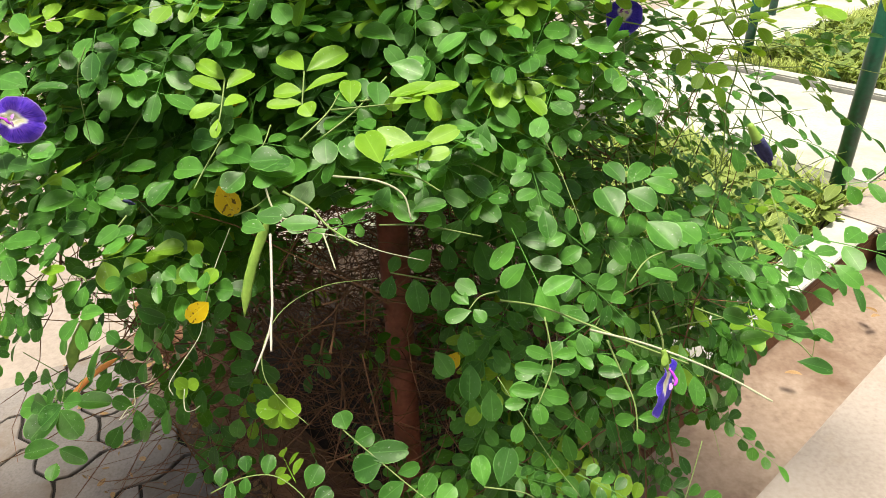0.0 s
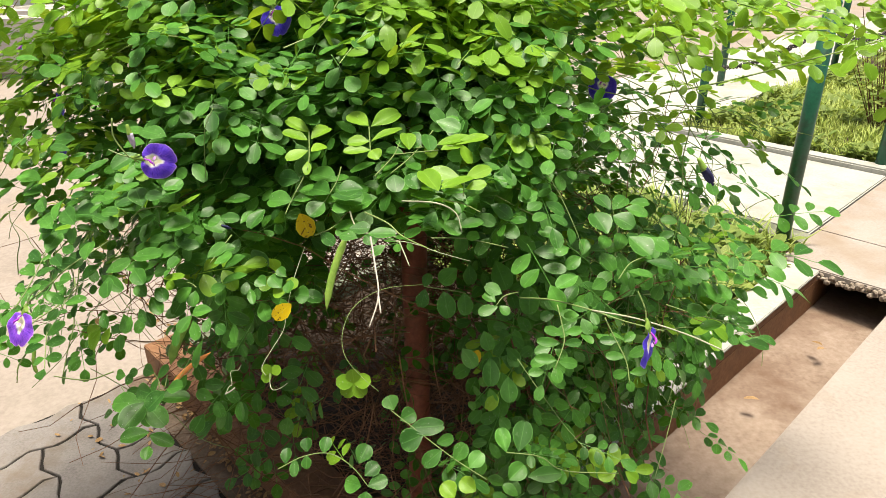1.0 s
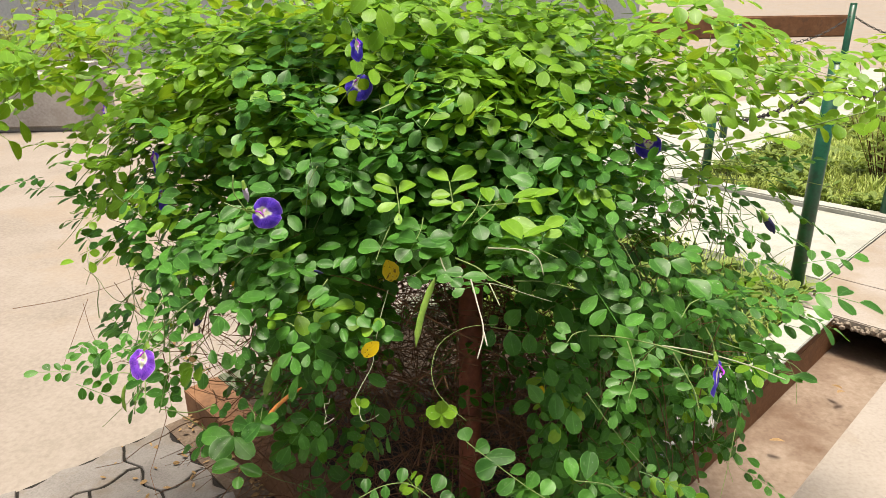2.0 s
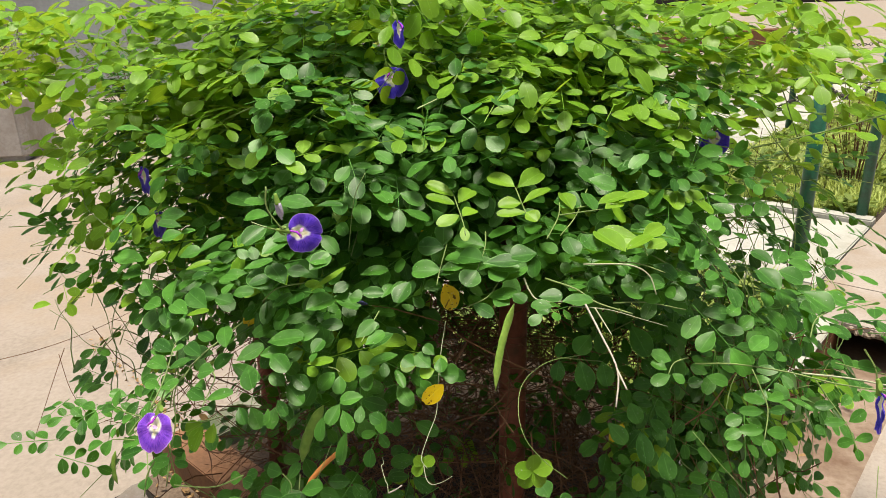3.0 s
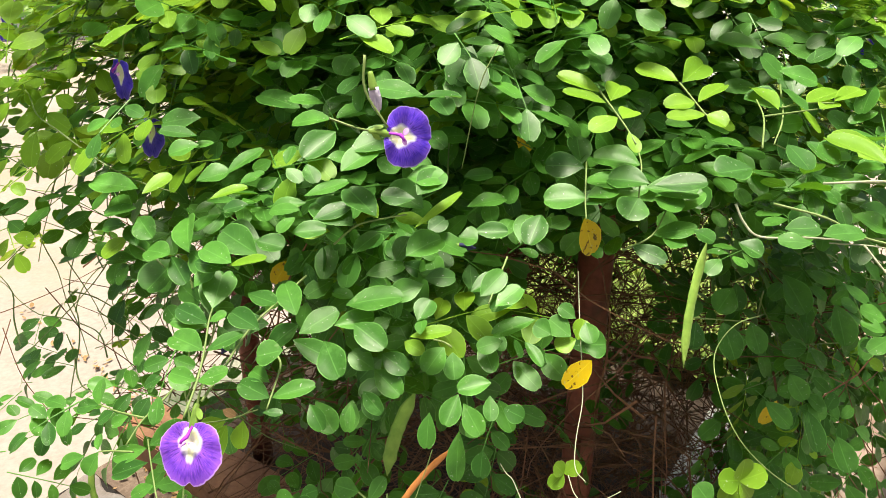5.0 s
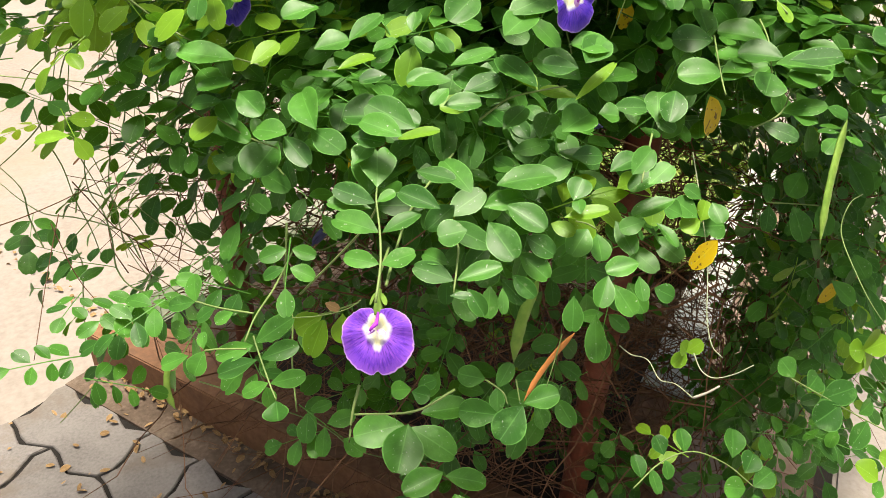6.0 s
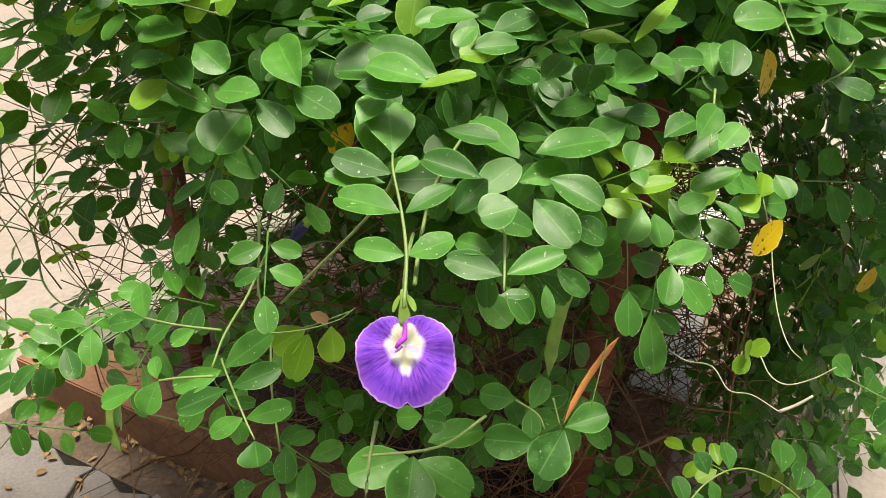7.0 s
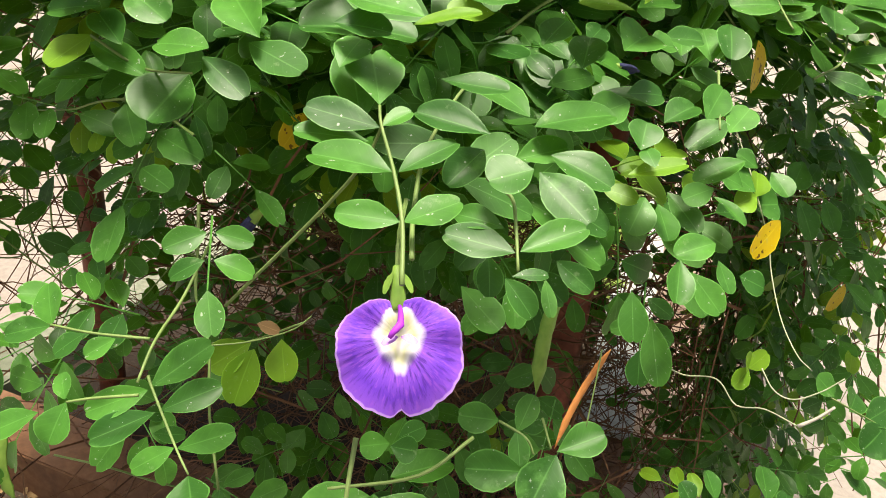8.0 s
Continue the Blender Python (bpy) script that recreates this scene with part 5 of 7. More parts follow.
bm = bmesh.new()
for i in range(2520):
    if i >= 2120:
        # fine dry tangle behind the hanging shoots
        p = Vector((rng.uniform(-0.05, 0.4), rng.uniform(0.78, 1.25), rng.uniform(0.1, 0.72)))
        d = Vector((rng.gauss(0, 1), rng.gauss(0, 0.5), rng.gauss(0, 0.6))).normalized()
    elif i >= 2050:
        # bare tangle over the paved side
        p = Vector((rng.uniform(-0.74, -0.5), rng.uniform(1.1, 1.6), rng.uniform(0.35, 0.9)))
        d = Vector((rng.gauss(0, 1), rng.gauss(0, 0.7), rng.gauss(0, 0.7))).normalized()
    elif i >= 1450:
        p = Vector((rng.uniform(-0.5, 0.1), rng.uniform(0.85, 1.4), rng.uniform(0.1, 0.8)))
        d = Vector((rng.gauss(0, 1), rng.gauss(0, 0.6), rng.gauss(0, 0.4))).normalized()
    elif i >= 1150:
        p = Vector((rng.uniform(-0.5, 0.1), rng.uniform(1.1, 1.65), rng.uniform(0.06, 0.8)))
        d = Vector((rng.gauss(0, 1), rng.gauss(0, 0.5), rng.gauss(0, 0.6))).normalized()
    elif i < 760:
        p = Vector((rng.uniform(-0.45, 0.35), rng.uniform(0.78, 1.5), rng.uniform(0.06, 0.86)))
        d = Vector((rng.gauss(0, 1), rng.gauss(0, 0.7), rng.gauss(0, 0.55))).normalized()
    elif i < 800:
        p = Vector((rng.uniform(-0.85, -0.45), rng.uniform(0.8, 1.5), rng.uniform(0.3, 0.9)))
        d = Vector((rng.gauss(0, 1), rng.gauss(0, 0.7), rng.gauss(0, 0.7))).normalized()
    else:
        p = Vector((rng.uniform(-0.2, 0.5), rng.uniform(0.62, 1.3), rng.uniform(0.1, 0.8)))
        d = Vector((rng.gauss(0, 0.6), rng.gauss(0, 0.6), rng.gauss(0, 1))).normalized()
    pts = [p]
    for _ in range(rng.randint(3, 7)):
        d = (d + Vector((rng.gauss(0, 0.22), rng.gauss(0, 0.22), rng.gauss(-0.02, 0.2)))).normalized()
        pts.append(pts[-1] + d * 0.06)
    if min(q.z for q in pts) > 0.03 and max(q.x for q in pts) < 0.42 and min(q.x for q in pts) > -0.8 and min(q.y for q in pts) > 0.6:
        tube(bm, pts, rng.uniform(0.0007, 0.0017), 0.0005, 3, False)
tagged(part("twig", bm, M_TWIG, bush), kind="stuff")



# ---- leaves and vines that stand out ----
def set_leaf(base, tip, pairs, fresh_lit):
    base, tip = Vector(base), Vector(tip)
    axis = tip - base
    size = axis.length / (0.5 + 0.8 * (pairs - 1) + 0.8 + 1.0)
    size = min(max(size, 0.02), 0.0315)
    bm = bmesh.new()
    uvl = bm.loops.layers.uv.new("UVMap")
    compound(bm, uvl, Matrix.Identity(4), rng, pairs, size, droop=0.1, fine=True)
    ob = part("leaf", bm, M_YOUNG if fresh_lit else M_LEAF, bush)
    ob.matrix_basis = frame_of(base, axis, facing(base) + OUT * 0.15 + Vector((rng.gauss(0, 0.2), rng.gauss(0, 0.2), 0)))


def vine(material, r, pts):
    bm = bmesh.new()
    tube(bm, smooth_line(pts, 5), r * 0.5, r * 0.36, 6)
    part("vine", bm, material, bush, smooth=True)


srng = random.Random(23)
for material, normal, stalks, leaflets in SPRIGS:
    for line in stalks:
        vine(M_STEM, 0.0017, line)
    for lf in leaflets:
        base, tip = Vector(lf[:3]), Vector(lf[3:6])
        bm = bmesh.new()
        uvl = bm.loops.layers.uv.new("UVMap")
        nn = normal + Vector((srng.gauss(0, 0.13), srng.gauss(0, 0.13), srng.gauss(0, 0.1)))
        leaflet(bm, base, tip - base, nn, (tip - base).length, lf[6] * 1.04, srng.uniform(-0.05, 0.16), srng.uniform(0.15, 0.7) if len(lf) == 7 else 0.1, uvl, True, srng.uniform(1.15, 1.5) if len(lf) == 7 else 1.5, srng.uniform(0, 0.03) if len(lf) == 7 else lf[7])
        part("leaf", bm, material, bush)

LEAVES_A = [
    (-0.117, 0.509, 0.957, -0.098, 0.481, 0.978, 2, 0),
    (-0.126, 0.53, 0.96, -0.15, 0.534, 0.983, 2, 0),
    (-0.103, 0.501, 0.963, -0.124, 0.488, 0.946, 2, 0),
    (-0.09, 0.477, 0.964, -0.083, 0.455, 0.983, 2, 0),
    (-0.077, 0.477, 0.959, -0.101, 0.469, 0.947, 2, 0),
    (-0.068, 0.458, 0.97, -0.069, 0.446, 0.995, 2, 0),
    (-0.093, 0.526, 0.978, -0.075, 0.497, 0.999, 2, 0),
    (-0.055, 0.484, 0.991, -0.086, 0.488, 0.985, 2, 1),
    (-0.065, 0.45, 0.961, -0.089, 0.445, 0.951, 2, 0),
    (-0.104, 0.561, 0.98, -0.087, 0.536, 1.004, 2, 0),
    (-0.064, 0.534, 0.991, -0.052, 0.509, 1.013, 2, 1),
    (-0.136, 0.541, 0.942, -0.126, 0.51, 0.936, 2, 0),
]
LEAVES_B = [
    (-0.024, 0.498, 0.996, -0.048, 0.505, 1.014, 2, 0),
    (-0.041, 0.551, 1.021, -0.026, 0.519, 1.038, 2, 0),
    (-0.474, 0.67, 0.711, -0.507, 0.613, 0.672, 2, 0),
    (-0.417, 0.663, 0.67, -0.491, 0.609, 0.658, 2, 0),
    (-0.402, 0.631, 0.654, -0.435, 0.57, 0.613, 2, 0),
    (-0.387, 0.709, 0.692, -0.429, 0.655, 0.654, 2, 0),
    (-0.356, 0.75, 0.71, -0.397, 0.698, 0.668, 2, 0),
    (-0.609, 0.687, 0.778, -0.643, 0.677, 0.793, 2, 0),
    (-0.609, 0.67, 0.772, -0.65, 0.654, 0.778, 2, 0),
    (-0.643, 0.682, 0.773, -0.676, 0.664, 0.779, 2, 0),
    (-0.631, 0.652, 0.765, -0.668, 0.636, 0.774, 2, 0),
    (-0.605, 0.653, 0.766, -0.631, 0.626, 0.757, 2, 0),
]
LEAVES_C = [
    (-0.663, 0.724, 0.768, -0.688, 0.704, 0.77, 2, 0),
    (-0.58, 0.703, 0.769, -0.61, 0.699, 0.788, 2, 0),
    (0.145, 0.543, 0.892, 0.088, 0.56, 0.939, 2, 0),
    (0.186, 0.567, 0.914, 0.152, 0.573, 0.948, 2, 0),
    (0.212, 0.531, 0.914, 0.157, 0.547, 0.948, 2, 0),
    (0.249, 0.5, 0.902, 0.182, 0.516, 0.918, 2, 0),
    (0.254, 0.507, 0.861, 0.3, 0.476, 0.889, 2, 0),
    (0.061, 0.541, 0.843, 0.011, 0.518, 0.838, 2, 0),
    (0.122, 0.523, 0.862, 0.08, 0.528, 0.891, 2, 0),
    (0.218, 0.488, 0.851, 0.263, 0.468, 0.887, 2, 0),
    (0.054, 0.597, 0.934, 0.09, 0.589, 0.971, 2, 0),
    (-0.015, 0.565, 0.98, -0.042, 0.556, 1.011, 2, 1),
]
LEAVES_D = [
    (-0.014, 0.563, 0.986, 0.021, 0.555, 1.014, 2, 1),
    (-0.073, 0.589, 1.026, -0.01, 0.579, 1.04, 2, 1),
    (-0.106, 0.633, 1.013, -0.141, 0.597, 0.988, 2, 0),
    (0.066, 0.594, 0.898, 0.025, 0.573, 0.892, 2, 0),
    (0.091, 0.569, 0.879, 0.052, 0.569, 0.906, 2, 0),
    (-0.037, 0.611, 0.88, -0.081, 0.584, 0.877, 2, 0),
    (-0.069, 0.601, 0.906, -0.121, 0.574, 0.91, 2, 0),
    (-0.17, 0.616, 0.889, -0.205, 0.607, 0.933, 2, 0),
    (-0.275, 0.635, 0.909, -0.232, 0.641, 0.931, 2, 0),
    (-0.299, 0.614, 0.855, -0.257, 0.598, 0.835, 2, 0),
    (-0.387, 0.665, 0.892, -0.413, 0.647, 0.935, 2, 0),
    (0.245, 0.577, 0.936, 0.206, 0.584, 0.964, 2, 0),
]
LEAVES_E = [
    (0.169, 0.658, 1.04, 0.205, 0.622, 1.022, 2, 0),
    (0.088, 0.633, 1.039, 0.045, 0.624, 1.058, 2, 0),
    (-0.001, 0.628, 1.069, -0.037, 0.604, 1.051, 2, 0),
    (0.039, 0.613, 1.003, 0.068, 0.583, 0.98, 2, 0),
    (0.116, 0.616, 0.965, 0.071, 0.615, 0.996, 2, 0),
    (0.141, 0.487, 0.861, 0.108, 0.467, 0.853, 2, 0),
    (0.17, 0.414, 0.857, 0.145, 0.377, 0.834, 2, 0),
    (0.091, 0.476, 0.822, 0.071, 0.435, 0.8, 3, 0),
    (0.219, 0.518, 0.873, 0.253, 0.493, 0.894, 2, 0),
    (-0.168, 0.586, 0.866, -0.121, 0.578, 0.869, 2, 0),
    (-0.047, 0.618, 0.82, 0.003, 0.613, 0.843, 2, 0),
    (-0.067, 0.575, 0.927, -0.044, 0.543, 0.951, 2, 0),
]
LEAVES_F = [
    (-0.026, 0.612, 0.948, -0, 0.574, 0.972, 2, 0),
    (0.031, 0.589, 0.918, 0.048, 0.559, 0.947, 2, 0),
    (0.021, 0.588, 0.989, -0.02, 0.603, 1, 2, 0),
    (-0.004, 0.572, 0.879, -0.036, 0.566, 0.865, 2, 0),
    (0.034, 0.572, 0.895, 0.035, 0.532, 0.875, 2, 0),
    (-0.102, 0.629, 1.015, -0.139, 0.626, 1.005, 2, 0),
    (-0.178, 0.67, 1.024, -0.161, 0.636, 0.994, 2, 0),
    (-0.35, 0.658, 0.994, -0.337, 0.632, 0.974, 2, 0),
    (-0.597, 0.807, 0.948, -0.613, 0.788, 0.974, 2, 0),
    (-0.4, 0.644, 0.893, -0.369, 0.635, 0.918, 2, 0),
    (-0.481, 0.709, 0.871, -0.506, 0.695, 0.895, 2, 0),
    (-0.45, 0.592, 0.86, -0.466, 0.564, 0.854, 2, 0),
]
LEAVES_G = [
    (-0.359, 0.562, 0.82, -0.373, 0.532, 0.811, 2, 0),
    (-0.337, 0.547, 0.788, -0.356, 0.524, 0.786, 1, 0),
    (-0.523, 0.497, 0.897, -0.501, 0.587, 0.943, 3, 0),
    (-0.478, 0.507, 0.902, -0.488, 0.482, 0.886, 1, 0),
    (-0.585, 0.629, 0.778, -0.585, 0.565, 0.745, 3, 0),
    (-0.575, 0.654, 0.756, -0.669, 0.63, 0.762, 2, 0),
    (-0.58, 0.656, 0.785, -0.645, 0.667, 0.784, 2, 0),
    (-0.551, 0.662, 0.769, -0.508, 0.642, 0.74, 2, 1),
    (-0.484, 0.583, 0.925, -0.436, 0.619, 0.971, 2, 0),
    (-0.455, 0.564, 0.9, -0.403, 0.551, 0.921, 2, 0),
    (-0.438, 0.573, 0.869, -0.383, 0.556, 0.886, 2, 0),
    (-0.544, 0.649, 0.928, -0.606, 0.622, 0.955, 2, 0),
]
LEAVES_H = [
    (-0.494, 0.671, 0.922, -0.535, 0.689, 0.951, 2, 0),
    (-0.517, 0.734, 0.894, -0.563, 0.756, 0.846, 2, 0),
    (-0.35, 0.573, 0.89, -0.316, 0.557, 0.93, 2, 0),
    (-0.376, 0.624, 0.908, -0.341, 0.634, 0.939, 2, 0),
    (-0.387, 0.606, 0.943, -0.43, 0.651, 0.968, 2, 0),
    (-0.38, 0.571, 0.713, -0.412, 0.534, 0.691, 1, 0),
    (-0.384, 0.573, 0.71, -0.43, 0.6, 0.721, 2, 0),
    (-0.492, 0.529, 0.768, -0.529, 0.534, 0.758, 1, 0),
    (-0.179, 0.566, 0.575, -0.21, 0.619, 0.582, 2, 1),
    (-0.203, 0.574, 0.566, -0.149, 0.545, 0.6, 2, 1),
    (-0.332, 0.571, 0.823, -0.348, 0.523, 0.773, 2, 0),
    (-0.3, 0.585, 0.821, -0.287, 0.544, 0.789, 2, 0),
]
LEAVES_I = [
    (-0.355, 0.572, 0.87, -0.327, 0.552, 0.885, 2, 0),
    (-0.388, 0.551, 0.856, -0.438, 0.541, 0.83, 2, 0),
    (-0.175, 0.601, 1.002, -0.196, 0.571, 0.952, 2, 0),
    (-0.148, 0.559, 1.037, -0.168, 0.598, 1.08, 2, 1),
    (-0.078, 0.584, 1.035, -0.029, 0.548, 1.05, 2, 1),
    (-0.328, 0.54, 0.868, -0.351, 0.503, 0.831, 2, 0),
    (-0.257, 0.575, 0.916, -0.296, 0.567, 0.884, 3, 0),
    (-0.349, 0.55, 0.9, -0.387, 0.538, 0.877, 3, 0),
    (-0.423, 0.561, 0.918, -0.487, 0.546, 0.913, 2, 0),
    (-0.41, 0.49, 0.892, -0.45, 0.479, 0.902, 2, 0),
    (-0.437, 0.65, 0.941, -0.503, 0.635, 0.934, 2, 0),
    (-0.25, 0.563, 0.862, -0.224, 0.553, 0.861, 1, 0),
]
LEAVES_J = [
    (0.038, 0.47, 0.615, 0.076, 0.529, 0.666, 1, 0),
    (-0.023, 0.473, 0.667, -0.101, 0.534, 0.687, 3, 0),
    (0.072, 0.409, 0.668, 0.192, 0.372, 0.679, 3, 0),
    (-0.046, 0.406, 0.669, 0.04, 0.399, 0.679, 2, 0),
    (-0.15, 0.536, 0.58, -0.184, 0.518, 0.561, 2, 0),
    (-0.2, 0.54, 0.591, -0.258, 0.559, 0.621, 3, 1),
    (0.091, 0.453, 0.872, 0.075, 0.397, 0.814, 3, 1),
    (0.128, 0.426, 0.886, 0.144, 0.357, 0.828, 2, 0),
    (0.184, 0.522, 0.894, 0.143, 0.601, 0.963, 2, 0),
    (0.062, 0.531, 0.854, 0.007, 0.521, 0.834, 2, 0),
    (0.24, 0.456, 0.852, 0.295, 0.406, 0.822, 3, 0),
    (0.233, 0.522, 0.934, 0.184, 0.517, 0.88, 2, 0),
]
LEAVES_K = [
    (-0.488, 0.616, 0.938, -0.514, 0.618, 0.949, 2, 0),
    (-0.462, 0.604, 0.947, -0.492, 0.609, 0.954, 2, 0),
    (-0.475, 0.606, 0.92, -0.503, 0.61, 0.929, 2, 0),
    (-0.528, 0.631, 0.934, -0.547, 0.628, 0.948, 2, 0),
    (-0.509, 0.621, 0.915, -0.531, 0.62, 0.925, 2, 0),
    (-0.393, 0.577, 0.884, -0.43, 0.599, 0.931, 2, 0),
    (-0.36, 0.576, 0.872, -0.404, 0.605, 0.905, 2, 0),
    (-0.394, 0.601, 0.894, -0.381, 0.561, 0.888, 1, 0),
    (-0.331, 0.573, 0.911, -0.379, 0.603, 0.935, 2, 0),
    (-0.326, 0.602, 0.914, -0.371, 0.622, 0.92, 2, 0),
    (-0.296, 0.563, 0.904, -0.329, 0.586, 0.945, 2, 0),
    (-0.299, 0.563, 0.87, -0.322, 0.579, 0.91, 2, 0),
]
LEAVES_L = [
    (-0.271, 0.573, 0.878, -0.273, 0.54, 0.877, 2, 0),
    (-0.322, 0.574, 0.878, -0.355, 0.593, 0.902, 2, 0),
    (-0.349, 0.547, 0.86, -0.358, 0.507, 0.836, 2, 0),
    (-0.326, 0.589, 0.825, -0.345, 0.536, 0.772, 2, 0),
    (-0.439, 0.574, 0.861, -0.461, 0.579, 0.889, 2, 0),
    (-0.49, 0.669, 0.912, -0.476, 0.649, 0.942, 2, 0),
    (-0.455, 0.63, 0.938, -0.441, 0.602, 0.953, 1, 1),
    (-0.495, 0.729, 0.892, -0.523, 0.726, 0.935, 2, 0),
    (-0.534, 0.763, 0.914, -0.584, 0.749, 0.901, 2, 0),
    (-0.493, 0.797, 0.888, -0.549, 0.785, 0.866, 2, 0),
    (-0.545, 0.748, 0.932, -0.587, 0.735, 0.932, 2, 0),
    (-0.198, 0.619, 0.96, -0.185, 0.558, 0.942, 2, 0),
]
LEAVES_M = [
    (-0.173, 0.598, 0.955, -0.199, 0.599, 0.916, 2, 0),
    (-0.342, 0.624, 0.702, -0.4, 0.596, 0.658, 2, 0),
    (-0.316, 0.61, 0.672, -0.361, 0.584, 0.641, 1, 0),
    (-0.342, 0.558, 0.848, -0.374, 0.567, 0.849, 1, 0),
    (-0.636, 0.706, 0.775, -0.609, 0.685, 0.775, 2, 0),
    (-0.458, 0.614, 0.714, -0.462, 0.584, 0.711, 1, 0),
    (-0.359, 0.621, 0.8, -0.397, 0.618, 0.785, 2, 0),
    (-0.341, 0.629, 0.937, -0.337, 0.602, 0.959, 2, 0),
    (-0.567, 0.727, 0.946, -0.586, 0.696, 0.905, 2, 0),
    (-0.538, 0.722, 0.942, -0.5, 0.688, 0.922, 2, 0),
    (-0.517, 0.705, 0.964, -0.608, 0.701, 0.975, 2, 0),
    (-0.517, 0.692, 0.968, -0.479, 0.666, 0.986, 2, 1),
]
LEAVES_N = [
    (-0.42, 0.654, 0.954, -0.453, 0.653, 0.967, 2, 0),
    (-0.316, 0.628, 0.934, -0.358, 0.632, 0.924, 2, 0),
    (-0.314, 0.573, 0.906, -0.363, 0.596, 0.918, 2, 0),
    (-0.334, 0.606, 0.966, -0.376, 0.618, 0.981, 2, 0),
    (-0.337, 0.619, 0.958, -0.323, 0.59, 0.98, 1, 1),
    (-0.175, 0.601, 0.98, -0.17, 0.56, 0.968, 2, 0),
    (-0.21, 0.638, 0.953, -0.243, 0.654, 0.985, 2, 0),
    (-0.203, 0.616, 0.907, -0.193, 0.566, 0.893, 2, 0),
    (-0.373, 0.596, 0.878, -0.421, 0.616, 0.901, 2, 0),
    (-0.392, 0.593, 0.843, -0.361, 0.566, 0.875, 2, 0),
    (-0.462, 0.706, 0.992, -0.449, 0.672, 0.954, 2, 0),
    (-0.291, 0.597, 0.791, -0.325, 0.558, 0.748, 2, 0),
]
LEAVES_O = [
    (-0.62, 0.797, 0.979, -0.592, 0.772, 0.952, 2, 0),
    (-0.671, 0.816, 0.965, -0.708, 0.788, 0.942, 2, 1),
    (-0.702, 0.797, 0.911, -0.691, 0.771, 0.885, 1, 1),
    (-0.332, 0.614, 0.697, -0.386, 0.565, 0.647, 2, 0),
    (-0.224, 0.673, 0.997, -0.2, 0.617, 0.979, 2, 0),
    (-0.384, 0.653, 1.004, -0.355, 0.612, 1.004, 2, 0),
    (-0.398, 0.682, 1.012, -0.452, 0.665, 1.045, 2, 0),
    (-0.525, 0.744, 1.013, -0.545, 0.71, 0.973, 2, 0),
    (-0.46, 0.669, 0.986, -0.403, 0.66, 0.998, 2, 0),
    (-0.497, 0.692, 0.953, -0.442, 0.68, 0.946, 2, 0),
    (-0.536, 0.665, 0.964, -0.575, 0.635, 0.976, 2, 1),
    (-0.483, 0.704, 0.914, -0.523, 0.681, 0.931, 2, 0),
]
LEAVES_P = [
    (-0.446, 0.646, 0.956, -0.394, 0.633, 0.961, 2, 0),
    (-0.42, 0.581, 0.877, -0.457, 0.569, 0.902, 2, 0),
    (-0.511, 0.639, 0.879, -0.548, 0.613, 0.892, 2, 0),
    (-0.55, 0.646, 0.85, -0.563, 0.606, 0.829, 2, 0),
    (-0.282, 0.657, 0.986, -0.258, 0.627, 0.967, 2, 0),
    (-0.281, 0.638, 0.952, -0.312, 0.631, 0.973, 2, 0),
    (-0.216, 0.63, 0.954, -0.249, 0.63, 0.983, 2, 0),
    (-0.217, 0.618, 0.972, -0.181, 0.59, 0.994, 2, 0),
    (-0.177, 0.595, 0.972, -0.147, 0.56, 0.977, 1, 0),
    (-0.243, 0.612, 0.931, -0.279, 0.607, 0.945, 2, 0),
    (-0.314, 0.578, 0.903, -0.279, 0.552, 0.908, 2, 0),
    (-0.34, 0.629, 0.9, -0.356, 0.625, 0.935, 2, 0),
]
LEAVES_Q = [
    (-0.377, 0.596, 0.882, -0.406, 0.589, 0.911, 2, 0),
    (-0.305, 0.585, 0.856, -0.346, 0.583, 0.881, 2, 0),
    (-0.278, 0.588, 0.831, -0.249, 0.583, 0.87, 2, 0),
    (-0.38, 0.572, 0.85, -0.412, 0.541, 0.839, 2, 0),
    (-0.436, 0.559, 0.825, -0.475, 0.551, 0.855, 2, 0),
    (-0.107, 0.611, 0.985, -0.094, 0.593, 1.03, 2, 0),
    (-0.199, 0.647, 1.057, -0.243, 0.644, 1.074, 2, 0),
    (-0.262, 0.669, 1.047, -0.293, 0.659, 1.065, 2, 0),
    (-0.328, 0.683, 1.043, -0.288, 0.663, 1.077, 2, 0),
    (-0.012, 0.595, 1.023, 0.013, 0.542, 1.005, 2, 1),
    (-0.08, 0.576, 0.927, -0.056, 0.543, 0.947, 2, 0),
    (-0.119, 0.574, 0.927, -0.113, 0.544, 0.922, 2, 0),
]
LEAVES_R = [
    (-0.108, 0.594, 0.858, -0.13, 0.562, 0.827, 2, 0),
    (-0.044, 0.622, 0.825, -0.052, 0.584, 0.798, 2, 0),
    (-0.567, 0.733, 1.034, -0.585, 0.706, 1.018, 2, 0),
    (-0.486, 0.752, 1.059, -0.511, 0.73, 1.074, 2, 0),
]
for rows in (LEAVES_A, LEAVES_B, LEAVES_C, LEAVES_D, LEAVES_E, LEAVES_F, LEAVES_G, LEAVES_H, LEAVES_I, LEAVES_J, LEAVES_K, LEAVES_L, LEAVES_M, LEAVES_N, LEAVES_O, LEAVES_P, LEAVES_Q, LEAVES_R):
    for row in rows:
        if not hides((Vector(row[:3]) + Vector(row[3:6])) / 2, 0.04) and not hides(Vector(row[3:6]), 0.04):
            set_leaf(row[:3], row[3:6], row[6], row[7])
vine(M_PALE, 0.002, [(-0.084, 0.518, 0.991), (-0.047, 0.495, 0.996), (-0.026, 0.489, 0.986), (-0.02, 0.48, 0.967)])
